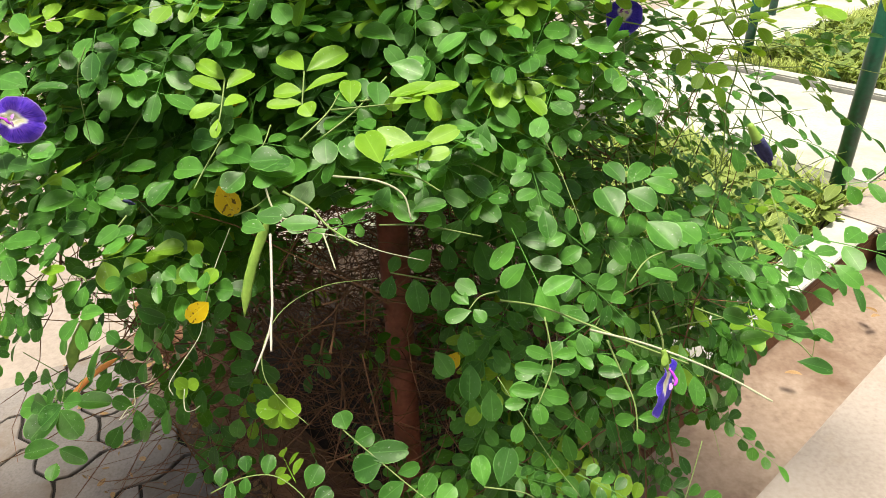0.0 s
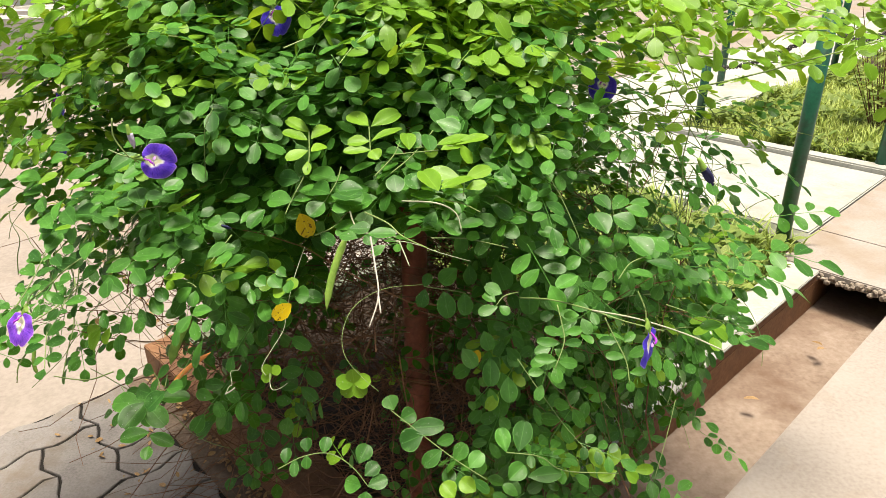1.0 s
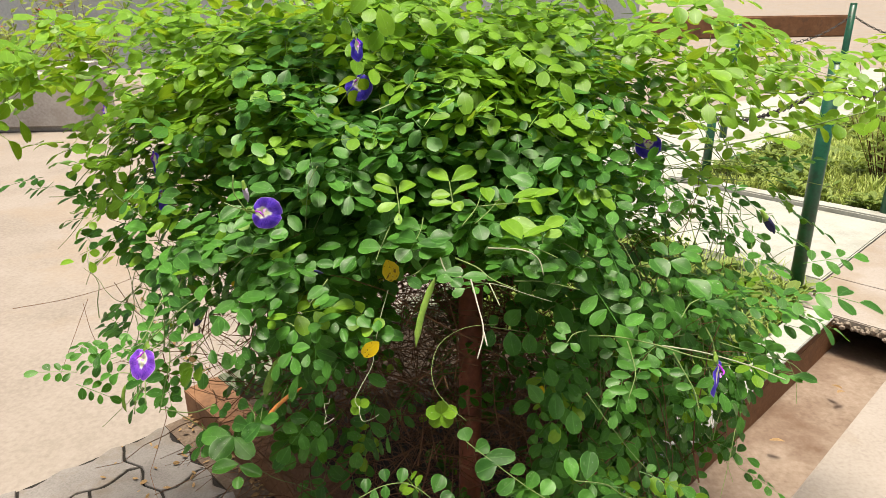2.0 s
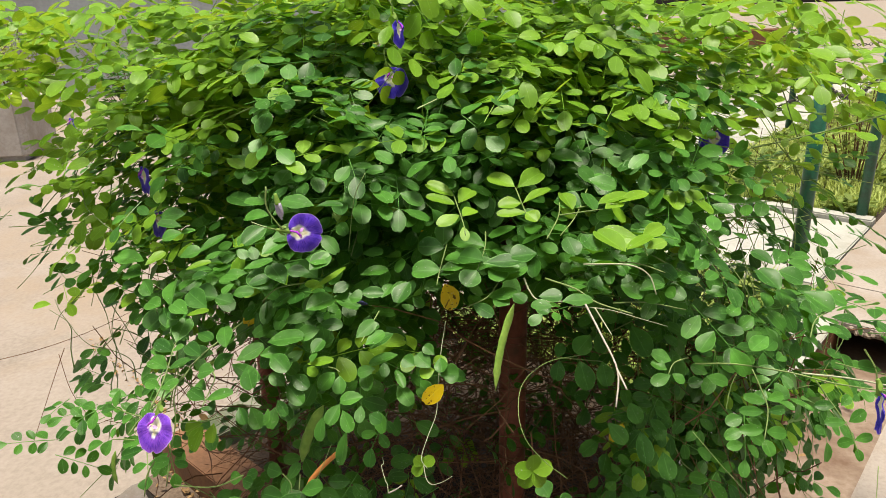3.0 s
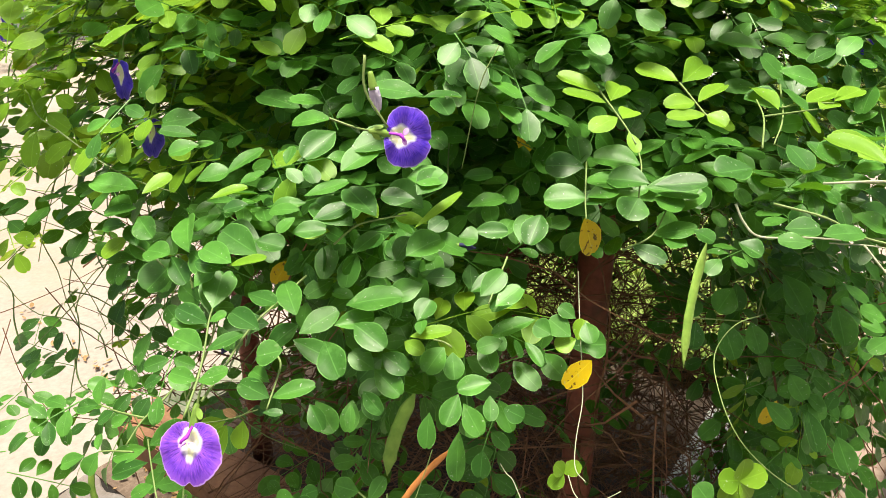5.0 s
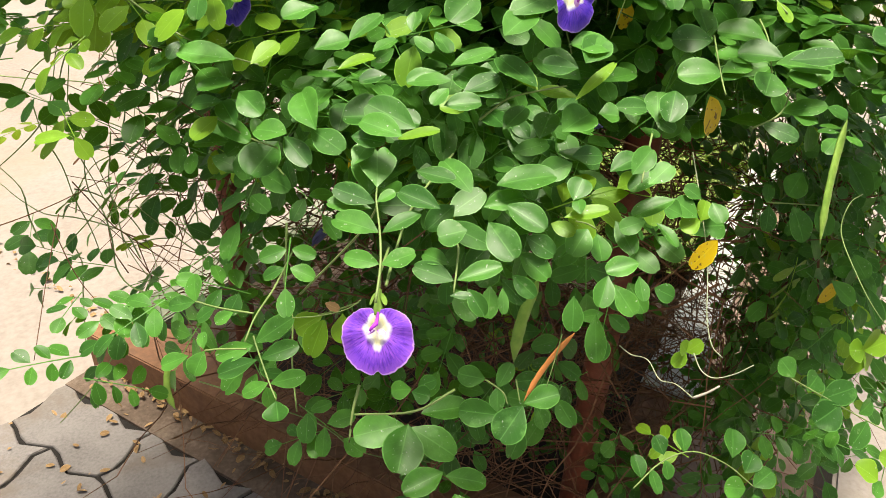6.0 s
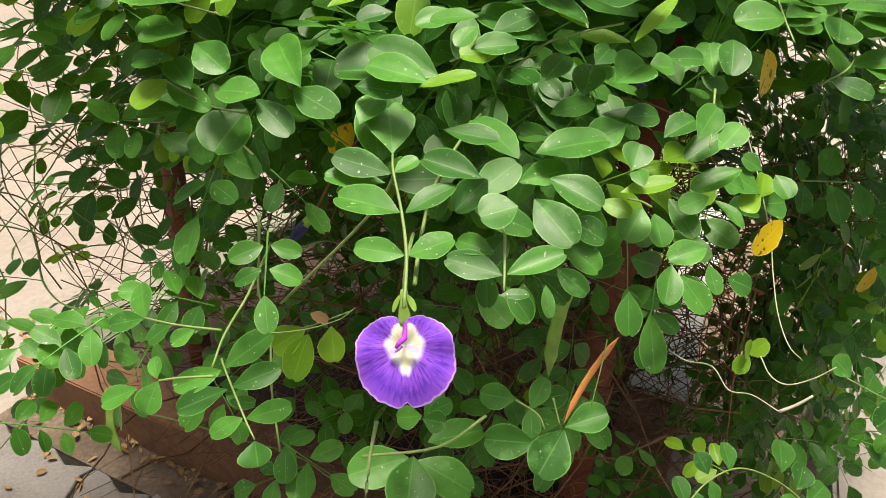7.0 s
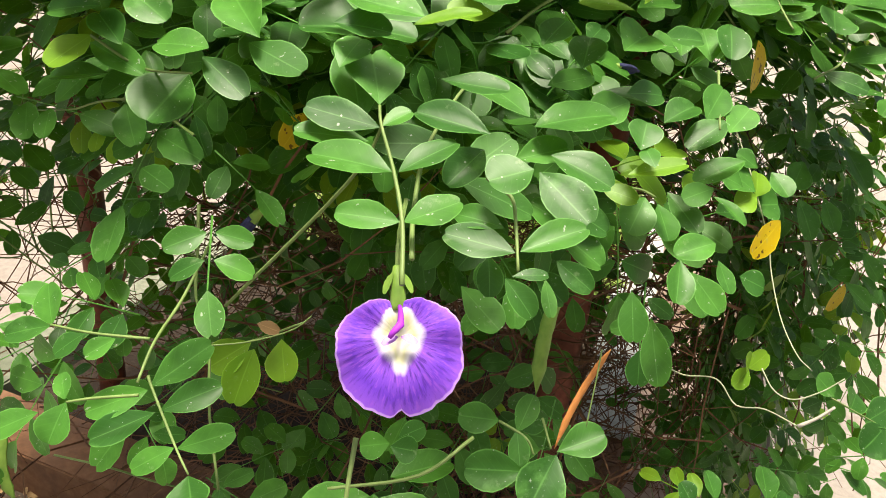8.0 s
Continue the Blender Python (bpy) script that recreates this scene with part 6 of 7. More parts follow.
vine(M_PALE, 0.001, [(-0.114, 0.471, 0.967), (-0.077, 0.467, 0.962), (-0.044, 0.459, 0.952), (-0.011, 0.469, 0.936)])
vine(M_DEADV, 0.002, [(-0.117, 0.421, 0.991), (-0.113, 0.392, 0.975), (-0.11, 0.36, 0.957), (-0.119, 0.338, 0.937)])
vine(M_DEADV, 0.002, [(-0.11, 0.36, 0.957), (-0.108, 0.344, 0.948)])
vine(M_STEM, 0.002, [(0.057, 0.525, 0.856), (0.089, 0.499, 0.866), (0.124, 0.457, 0.875), (0.156, 0.432, 0.873), (0.187, 0.397, 0.88)])
vine(M_PALE, 0.002, [(0.119, 0.433, 0.888), (0.159, 0.407, 0.891), (0.2, 0.374, 0.89), (0.226, 0.345, 0.888)])
vine(M_STEM, 0.001, [(-0.061, 0.574, 0.854), (-0.11, 0.548, 0.864), (-0.145, 0.522, 0.857), (-0.159, 0.49, 0.842), (-0.157, 0.467, 0.823), (-0.14, 0.454, 0.803), (-0.119, 0.443, 0.787)])
vine(M_PALE, 0.001, [(-0.214, 0.625, 0.89), (-0.226, 0.591, 0.863), (-0.235, 0.561, 0.832), (-0.239, 0.548, 0.812), (-0.253, 0.526, 0.796), (-0.262, 0.506, 0.786), (-0.257, 0.497, 0.779)])
vine(M_PALE, 0.001, [(-0.258, 0.524, 0.763), (-0.257, 0.513, 0.754), (-0.252, 0.503, 0.753), (-0.241, 0.495, 0.761), (-0.231, 0.49, 0.771)])
vine(M_PALE, 0.001, [(-0.302, 0.56, 0.754), (-0.302, 0.544, 0.757), (-0.305, 0.522, 0.77), (-0.302, 0.508, 0.761), (-0.301, 0.493, 0.769), (-0.301, 0.474, 0.772)])
vine(M_DEADV, 0.002, [(-0.301, 0.474, 0.772), (-0.294, 0.47, 0.778), (-0.287, 0.467, 0.785)])
vine(M_STEM, 0.002, [(-0.534, 0.51, 0.818), (-0.541, 0.5, 0.807), (-0.545, 0.495, 0.788)])
vine(M_STEM, 0.002, [(-0.456, 0.542, 0.765), (-0.488, 0.537, 0.758), (-0.53, 0.543, 0.762)])
vine(M_STEM, 0.002, [(-0.541, 0.69, 0.817), (-0.563, 0.66, 0.801), (-0.582, 0.633, 0.795), (-0.593, 0.616, 0.786)])
vine(M_STEM, 0.002, [(-0.545, 0.7, 0.834), (-0.55, 0.687, 0.808), (-0.554, 0.676, 0.79), (-0.552, 0.661, 0.768), (-0.558, 0.639, 0.739), (-0.561, 0.612, 0.711)])
vine(M_STEM, 0.001, [(-0.553, 0.657, 0.77), (-0.531, 0.653, 0.77), (-0.509, 0.65, 0.774), (-0.497, 0.651, 0.78)])
vine(M_STEM, 0.001, [(-0.359, 0.561, 0.779), (-0.367, 0.553, 0.765), (-0.379, 0.542, 0.745)])
vine(M_STEM, 0.002, [(-0.516, 0.513, 0.885), (-0.503, 0.537, 0.892), (-0.486, 0.561, 0.905), (-0.458, 0.588, 0.917), (-0.444, 0.596, 0.925)])
vine(M_STEM, 0.001, [(0.094, 0.64, 0.998), (0.115, 0.601, 0.964), (0.127, 0.564, 0.936), (0.138, 0.547, 0.906)])
vine(M_STEM, 0.001, [(0.054, 0.51, 0.776), (0.077, 0.483, 0.747), (0.103, 0.453, 0.717), (0.125, 0.43, 0.697)])
vine(M_STEM, 0.001, [(0.229, 0.431, 0.762), (0.216, 0.411, 0.729), (0.196, 0.384, 0.686)])
vine(M_STEM, 0.001, [(0.272, 0.986, 1.157), (0.344, 0.928, 1.163), (0.42, 0.872, 1.169), (0.47, 0.812, 1.176)])
vine(M_PALE, 0.002, [(0.47, 0.812, 1.176), (0.498, 0.782, 1.163), (0.528, 0.751, 1.157)])
vine(M_TWIG, 0.001, [(-0.793, 0.715, 0.844), (-0.747, 0.79, 0.824), (-0.701, 0.864, 0.814), (-0.668, 0.931, 0.81)])
vine(M_TWIG, 0.001, [(-0.727, 0.815, 0.811), (-0.742, 0.789, 0.77), (-0.762, 0.745, 0.709)])
vine(M_TWIG, 0.001, [(-0.734, 0.81, 0.805), (-0.721, 0.791, 0.757), (-0.7, 0.779, 0.718)])
vine(M_STEM, 0.001, [(-0.299, 0.604, 1.082), (-0.313, 0.603, 1.054), (-0.323, 0.612, 0.992)])
vine(M_STEM, 0.002, [(-0.399, 0.563, 1.083), (-0.4, 0.56, 1.062), (-0.387, 0.557, 1.039)])

vine(M_PALE, 0.002, [(-0.144, 0.529, 0.977), (-0.14, 0.522, 0.965), (-0.132, 0.513, 0.957), (-0.109, 0.498, 0.96), (-0.092, 0.484, 0.962)])
vine(M_STEM, 0.002, [(-0.126, 0.513, 0.981), (-0.101, 0.491, 0.976), (-0.085, 0.474, 0.967), (-0.06, 0.446, 0.965)])
vine(M_PALE, 0.0016, [(-0.089, 0.468, 0.964), (-0.084, 0.458, 0.954), (-0.079, 0.447, 0.944)])


# ---- flowers ----
def banner_mesh(bm, size):
    """The banner petal: round blade in the local xz plane, facing -y, notched at the lower edge, throat in its upper third."""
    uvl = bm.loops.layers.uv.new("UVMap")
    na, nr, lift = 132, 9, 0.17
    ctr = bm.verts.new((0, 0.12 * size, lift * size))
    rings = []
    for j in range(1, nr + 1):
        s = j / nr
        ring = []
        for k in range(na):
            th = 2 * math.pi * k / na
            dn = math.cos(th)
            lim = 0.49 - 0.17 * max(0, -dn) ** 1.5 + 0.17 * max(0, dn) ** 1.3
            off = min(th, 2 * math.pi - th)
            lim *= 1 - 0.1 * math.exp(-(off / 0.07) ** 2) - 0.16 * math.exp(-((off - math.pi) / 0.3) ** 2)
            lim *= 1 + 0.014 * math.sin(th * 7 + 1) + 0.008 * math.sin(th * 19 + 2 * math.sin(th * 3)) + 0.006 * math.sin(th * 37)
            x, z = math.sin(th) * lim * s * 1.04, -dn * lim * s + lift
            y = 0.12 - 0.26 * s + 0.2 * s * s + 0.004 * s ** 1.4 * math.sin(th * 23 + 4 * math.sin(th * 5)) + 0.03 * s * s * math.sin(th * 6 + 0.6) + 0.05 * max(0, dn) * s * s
            ext = 0.25 + 0.2 * math.exp(-(off / 0.24) ** 2) + 0.1 * math.exp(-((off - 1.75) / 0.5) ** 2) + 0.6 * math.exp(-((off - math.pi) / 0.7) ** 2)
            v = 0.42 * s / ext if s < ext else 0.42 + 0.58 * (s - ext) / (1 - ext)
            ring.append((bm.verts.new((x * size, y * size, z * size)), (k / na, v)))
        rings.append(ring)
    for k in range(na):
        a, b = rings[0][k], rings[0][(k + 1) % na]
        f = bm.faces.new((ctr, b[0], a[0]))
        f.smooth = True
        for lp, c in zip(f.loops, ((k / na, 0), ((k + 1) / na, 1 / nr), (k / na, 1 / nr))):
            lp[uvl].uv = c
        for j in range(nr - 1):
            q = (rings[j][k], rings[j][(k + 1) % na], rings[j + 1][(k + 1) % na], rings[j + 1][k])
            f = bm.faces.new([v for v, _ in q])
            f.smooth = True
            uk = [k / na, (k + 1) / na, (k + 1) / na, k / na]
            for lp, (v, c), uu in zip(f.loops, q, uk):
                lp[uvl].uv = (uu, c[1])


def flower(m, size, petal):
    """One flower: banner, two wings, keel, calyx, stalk. Local -y is its face, -z its hanging lip."""
    th = new("flower")
    th.parent = bush
    th.matrix_basis = m
    bm = bmesh.new()
    banner_mesh(bm, size)
    part("banner_petal", bm, petal, th)
    for sgn in (-1, 1):
        bm = bmesh.new()
        leaflet(bm, (sgn * 0.01 * size, -0.03 * size, 0.17 * size), (sgn * 0.95, -0.25, -0.25), (0, -0.75, 0.65), size * 0.14, size * 0.085, 0.25, 0.3, fine=True)
        part("wing_petal", bm, M_WING, th, "small pale lilac wing petal")
    bm = bmesh.new()
    tube(bm, smooth_line([(0.01 * size, 0.05 * size, 0.42 * size), (0.015 * size, -0.03 * size, 0.34 * size), (0.01 * size, -0.08 * size, 0.26 * size)], 3), size * 0.018, size * 0.03, 7)
    tube(bm, smooth_line([(0.015 * size, -0.08 * size, 0.27 * size), (-0.02 * size, -0.11 * size, 0.235 * size), (-0.055 * size, -0.11 * size, 0.2 * size), (-0.075 * size, -0.09 * size, 0.17 * size)], 3), size * 0.034, size * 0.02, 8)
    part("keel", bm, M_KEEL, th, "magenta keel", smooth=True)
    bm = bmesh.new()
    tube(bm, smooth_line([(0, 0.10 * size, 0.38 * size), (0, 0.10 * size, 0.52 * size), (0, 0.12 * size, 0.66 * size), (0, 0.15 * size, 0.74 * size)], 4), size * 0.075, size * 0.04, 8)
    part("calyx", bm, M_POD, th, "green calyx", smooth=True)
    for sgn in (-1, 1):
        bm = bmesh.new()
        leaflet(bm, (sgn * 0.03 * size, 0.1 * size, 0.7 * size), (sgn * 0.5, -0.1, -0.9), (sgn, -0.6, 0.2), size * 0.2, size * 0.12, 0.1, 0.2)
        part("bract", bm, M_POD, th)
    bm = bmesh.new()
    tube(bm, smooth_line([(0, 0.15 * size, 0.72 * size), (0.02 * size, 0.2 * size, 1.0 * size), (0.1 * size, 0.4 * size, 1.35 * size)], 4), size * 0.02, size * 0.02, 5)
    part("flower_stalk", bm, M_STEM, th)
    return th


def face_pose(p, facing, lip):
    """Pose with local -y along facing and local -z along lip."""
    y = -Vector(facing).normalized()
    z = -Vector(lip)
    z = (z - y * z.dot(y)).normalized()
    x = y.cross(z)
    m = Matrix((x, y, z)).transposed().to_4x4()
    m.translation = Vector(p)
    return m


for p, facing, lip, size in (((-0.366, 0.588, 1.024), (0.32, -0.9, 0.15), (1, 0, -0.22), 0.0405), ((-0.5265, 0.4967, 0.859), (-0.40, -0.72, 0.5), (-0.04, -0.3, -1), 0.0402), ((0.167, 0.377, 0.872), (0.8, -0.55, 0.1), (-0.2, 0, -1), 0.044),
                             ((-0.25, 0.81, 1.155), (-0.2, -0.8, 0.3), (0.3, 0, -1), 0.042), ((-0.243, 0.727, 1.218), (0.8, -0.4, 0.1), (0, 0, -1), 0.034), ((0.23, 0.83, 1.045), (-0.4, -0.7, 0.2), (0, 0, -1), 0.042),
                             ((-0.60, 0.87, 1.03), (-0.7, -0.5, 0.1), (0, 0, -1), 0.04), ((-0.565, 0.773, 0.993), (-0.6, -0.5, 0.2), (0.1, 0, -1), 0.036), ((-0.80, 1.2, 1.06), (-0.7, -0.5, 0.1), (0, 0, -1), 0.042)):
    flower(face_pose(p, facing, lip), size, M_PETALM if size == 0.0405 else M_PETAL if size == 0.0402 else M_PETALB)


# ---- pods, yellowed leaves and buds ----
def pod(a, b, width, material, label):
    a, b = Vector(a), Vector(b)
    ax = (b - a).normalized()
    sd = ax.cross(Vector((0.2, -0.9, 0.3))).normalized()
    nn = ax.cross(sd)
    bm = bmesh.new()
    rings = []
    n = 14
    for i in range(n + 1):
        s = i / n
        w = width * 0.5 * min(1, 6 * s + 0.12, 5 * (1 - s) + 0.04) * (1 + 0.06 * math.sin(i * 2.4))
        p = a + (b - a) * s + sd * (0.006 * math.sin(s * 2.6))
        rings.append([bm.verts.new(p + sd * math.cos(t) * w + nn * math.sin(t) * w * 0.4) for t in [math.pi * k / 4 for k in range(8)]])
    for i in range(n):
        for k in range(8):
            bm.faces.new((rings[i][k], rings[i][(k + 1) % 8], rings[i + 1][(k + 1) % 8], rings[i + 1][k]))
    bm.faces.new(rings[-1])
    bm.faces.new(rings[0][::-1])
    part("seed_pod", bm, material, bush, label, smooth=True)


pod((-0.15, 0.546, 0.941), (-0.176, 0.511, 0.856), 0.009, M_POD, "long flat green seed pod")
pod((-0.366, 0.595, 0.81), (-0.392, 0.569, 0.752), 0.0125, M_POD, "flat green seed pod")
pod((-0.341, 0.57, 0.769), (-0.392, 0.547, 0.728), 0.006, M_RUST, "dry rust-brown seed pod")
pod((-0.657, 0.732, 0.69), (-0.655, 0.72, 0.645), 0.006, M_POD, "thin green seed pod")


def lone_leaf(p, axis, normal, length, width, material, label=""):
    bm = bmesh.new()
    uvl = bm.loops.layers.uv.new("UVMap")
    leaflet(bm, p, axis, normal, length, width, 0.12, 0.2, uvl)
    part("leaf", bm, material, bush, label)


YEL = "yellowed leaf with dark brown spots"
lone_leaf((-0.215, 0.62, 0.94), (0.35, -0.1, -1), (0.3, -1, 0.2), 0.034, 0.026, M_YELLOW, YEL)
lone_leaf((-0.228, 0.56, 0.842), (-0.8, -0.2, -0.6), (0.1, -1, 0.4), 0.03, 0.021, M_YELLOW, YEL)
lone_leaf((-0.226, 0.741, 0.993), (0.2, -0.1, -1), (0.1, -1, 0.2), 0.027, 0.021, M_YELLOW, YEL)
lone_leaf((-0.455, 0.78, 0.86), (-0.6, -0.2, -0.8), (0.1, -1, 0.3), 0.028, 0.02, M_YELLOW, YEL)
lone_leaf((0.02, 0.62, 0.72), (-0.5, -0.1, -0.8), (0.1, -1, 0.4), 0.03, 0.02, M_YELLOW, YEL)
for a in (-2.2, -0.6, 0.9):
    lone_leaf((-0.258, 0.532, 0.758), (math.sin(a), -0.2, math.cos(a)), (0, -0.8, 0.6), 0.0155, 0.014, M_YOUNG)
for a in (-2.4, -1.2, 0.0, 1.2, 2.5):
    lone_leaf((-0.149, 0.467, 0.783), (math.sin(a), -0.2, math.cos(a)), (0.1, -0.8, 0.6), 0.021, 0.019, M_YOUNG)

lone_leaf((-0.524, 0.665, 0.773), (0.8, -0.5, -0.3), (0, -0.7, 0.6), 0.013, 0.008, M_DRY, "small curled dry brown leaf")


def wilted_flower(p, axis, length, petal, label):
    """A spent flower: folded dark blue petals in a green calyx."""
    th = new("wilted_flower")
    th.parent = bush
    th.location = p
    axis = Vector(axis).normalized()
    side = axis.cross(Vector((0.3, 0.8, 0.4))).normalized()
    bm = bmesh.new()
    tube(bm, smooth_line([(0, 0, 0), axis * length * 0.2, axis * length * 0.42], 3), length * 0.06, length * 0.12, 8)
    part("calyx", bm, M_POD, th, "green calyx", smooth=True)
    for k in (-1, 0, 1):
        bm = bmesh.new()
        tube(bm, smooth_line([axis * length * 0.38 + side * k * length * 0.03, axis * length * 0.7 + side * k * length * 0.08, axis * length * (1 - 0.1 * abs(k)) + side * k * length * 0.05], 3), length * 0.1, length * 0.035, 6)
        part("folded_petal", bm, petal, th, label, smooth=True)


wilted_flower((-0.505, 0.71, 0.825), (-0.6, 0.1, -0.75), 0.03, M_WILT, "shrivelled dark blue petal")
wilted_flower((-0.326, 0.636, 0.922), (0.8, -0.3, -0.1), 0.022, M_WILT, "shrivelled dark blue petal")
wilted_flower((-0.393, 0.585, 1.07), (0.15, -0.1, -1), 0.028, M_FADED, "faded lilac petal")
wilted_flower((0.192, 0.39, 1.072), (0.5, -0.2, -0.8), 0.03, M_WILT, "shrivelled dark blue petal")

# ---- litter ----
bm = bmesh.new()
uvl = bm.loops.layers.uv.new("UVMap")
rng = random.Random(11)
for i in range(330):
    if i < 190:
        p = uw(0.362 - abs(rng.gauss(0, 0.02)), rng.uniform(0.7, 1.86), 0.004 + rng.uniform(0, 0.014))
    elif i < 250:
        p = uw(rng.uniform(0.05, 0.34), rng.uniform(0.9, 1.86), 0.005)
    else:
        k = rng.random()
        p = Vector((-0.855 - 0.6 * k + rng.gauss(0, 0.015), 1.84 + 0.85 * k + rng.gauss(0, 0.02), -0.004))
    ln = rng.uniform(0.007, 0.024)
    leaflet(bm, p, (rng.gauss(0, 1), rng.gauss(0, 1), rng.gauss(0, 0.25)), (rng.gauss(0, 0.4), rng.gauss(0, 0.4), 1), ln, ln * rng.uniform(0.3, 0.7), rng.uniform(-0.4, 0.5), rng.uniform(0, 0.6), uvl)
tagged(part("leaf_litter", bm, M_DRY), "dry curled brown leaf litter along the wall", "litter", kind="stuff")
for p, ang in (((1.27, 1.60), 0.4), ((1.3, 1.62), 1.9), ((0.95, 1.36), 2.6), ((-0.62, 1.02), 0.9)):
    bm = bmesh.new()
    uvl = bm.loops.layers.uv.new("UVMap")
    leaflet(bm, (0, 0, 0.006), (math.cos(ang), math.sin(ang), 0.1), (0, 0.2, 1), 0.04, 0.02, 0.3, 0.5, uvl)
    ob = part("dry_leaf", bm, M_DRY)
    ob.location = (p[0], p[1], 0.0)
    tagged(ob, "single dry brown leaf lying on the ground", "leaf", group="fallen leaves")


# ---- lawn and weeds ----
def grass(name, area, count, h0, h1, material, label, z, lean=0.35, seed=5):
    rng = random.Random(seed)
    vs, fs, uvs = [], [], []
    for i in range(count):
        u, w = rng.uniform(area[0], area[1]), rng.uniform(area[2], area[3])
        h = rng.uniform(h0, h1) * (0.7 + 0.6 * noise.noise(Vector((u * 2.5, w * 2.5, 0))))
        a = rng.uniform(0, 2 * math.pi)
        d = Vector((math.cos(a), math.sin(a), 0))
        e = Vector((-d.y, d.x, 0)) * rng.uniform(0.003, 0.007)
        p = uw(u, w, z)
        m, t = p + d * (h * lean * 0.4) + Vector((0, 0, h * 0.6)), p + d * (h * lean * 1.3) + Vector((0, 0, h))
        k = len(vs)
        vs += [p - e, p + e, m + e * 0.9, m - e * 0.9, t]
        fs += [(k, k + 1, k + 2, k + 3), (k + 3, k + 2, k + 4)]
    me = bpy.data.meshes.new(name)
    me.from_pydata([tuple(v) for v in vs], [], fs)
    me.uv_layers.new(name="UVMap")
    me.materials.append(material)
    return tagged(new(name, me), label, "grass", kind="stuff")


grass("lawn_grass", (3.9, 6.2, 0.76, 1.97), 9000, 0.05, 0.13, M_GRASS, "patchy yellow-green lawn grass behind the kerb", Z_RIM - 0.01)
grass("lawn_grass", (6.2, 11.5, 0.76, 1.97), 5000, 0.06, 0.14, M_GRASS, "patchy yellow-green lawn grass behind the kerb", Z_RIM - 0.01, seed=6)
grass("weeds", (1.5, 2.58, 0.72, 1.7), 3200, 0.06, 0.24, M_WEED, "yellow-green weeds growing in the bed", 0.045, 0.6, seed=8)


def weed_rosettes(name, area, count, size, z, label, seed):
    """Low broad-leaved weeds: rosettes of small upright leaves."""
    rng = random.Random(seed)
    bm = bmesh.new()
    uvl = bm.loops.layers.uv.new("UVMap")
    for i in range(count):
        u, w = rng.uniform(area[0], area[1]), rng.uniform(area[2], area[3])
        if noise.noise(Vector((u * 1.7, w * 1.7, 4.0))) < -0.15:
            continue
        h = size * rng.uniform(0.6, 1.5)
        c = uw(u, w, z)
        for k in range(rng.randint(4, 7)):
            a = rng.uniform(0, 2 * math.pi)
            d = Vector((math.cos(a), math.sin(a), rng.uniform(0.2, 1.2)))
            b = c + Vector((0, 0, h * rng.uniform(0.1, 0.9)))
            leaflet(bm, b, d, (-d.x, -d.y, 1.2), h * rng.uniform(0.5, 0.9), h * rng.uniform(0.25, 0.45), rng.uniform(0.1, 0.5), 0.3, uvl)
    return tagged(part(name, bm, M_WEED), label, "weeds", kind="stuff")


weed_rosettes("lawn_weeds", (3.9, 6.6, 0.78, 1.96), 700, 0.07, Z_RIM, "low broad-leaved green weeds growing through the lawn", 31)
weed_rosettes("bed_weeds", (1.45, 2.58, 0.74, 1.7), 420, 0.08, 0.05, "feathery olive-green weeds filling the planting bed", 32)


# ---- chains ----
def chain(a, b, sag, label="dark steel chain hung between the posts"):
    a, b = Vector(a), Vector(b)
    th = new("chain")
    th.location = a
    n = max(6, int((b - a).length / 0.036))
    me = bpy.data.meshes.new("link")
    bm = bmesh.new()
    ring = [(0.011 * math.cos(t), 0.024 * math.sin(t), 0) for t in [2 * math.pi * k / 10 for k in range(10)]]
    prev = []
    for k in range(10):
        c, r = Vector(ring[k]), Vector((ring[k][0], ring[k][1], 0)).normalized()
        prev.append([bm.verts.new(c + (r * math.cos(q) + Vector((0, 0, 1)) * math.sin(q)) * 0.0035) for q in (0, 1.57, 3.14, 4.71)])
    for k in range(10):
        for q in range(4):
            bm.faces.new((prev[k][q], prev[k][(q + 1) % 4], prev[(k + 1) % 10][(q + 1) % 4], prev[(k + 1) % 10][q]))
    bm.to_mesh(me)
    bm.free()
    me.materials.append(M_CHAIN)
    for i in range(n):
        s = (i + 0.5) / n
        p = (b - a) * s + Vector((0, 0, -4 * sag * s * (1 - s)))
        t = (b - a) / (b - a).length + Vector((0, 0, -4 * sag * (1 - 2 * s) / (b - a).length))
        ob = new("link", me)
        ob.matrix_basis = frame_of(p, t, (0.2, 0.1, 1) if i % 2 else (1, -0.6, 0.1))
        ob.parent = th
    return tagged(th, label, "chain", group="barrier chains")


chain((1.461, 2.26, 0.93), (1.87, 4.02, 0.50), 0.06)
chain((1.50, 2.25, 0.94), (2.45, 3.06, 0.96), 0.10)
chain((2.62, 5.3, 0.98), (3.75, 5.62, 1.05), 0.16)
chain((3.81, 5.66, 1.05), (5.2, 5.9, 1.02), 0.18)
tagged(post("chain_post", (2.60, 5.3, 0.0), 1.06, 0.03, M_GREEN, "dark green painted steel bollard post with chain", "bollard"), group="chain posts")


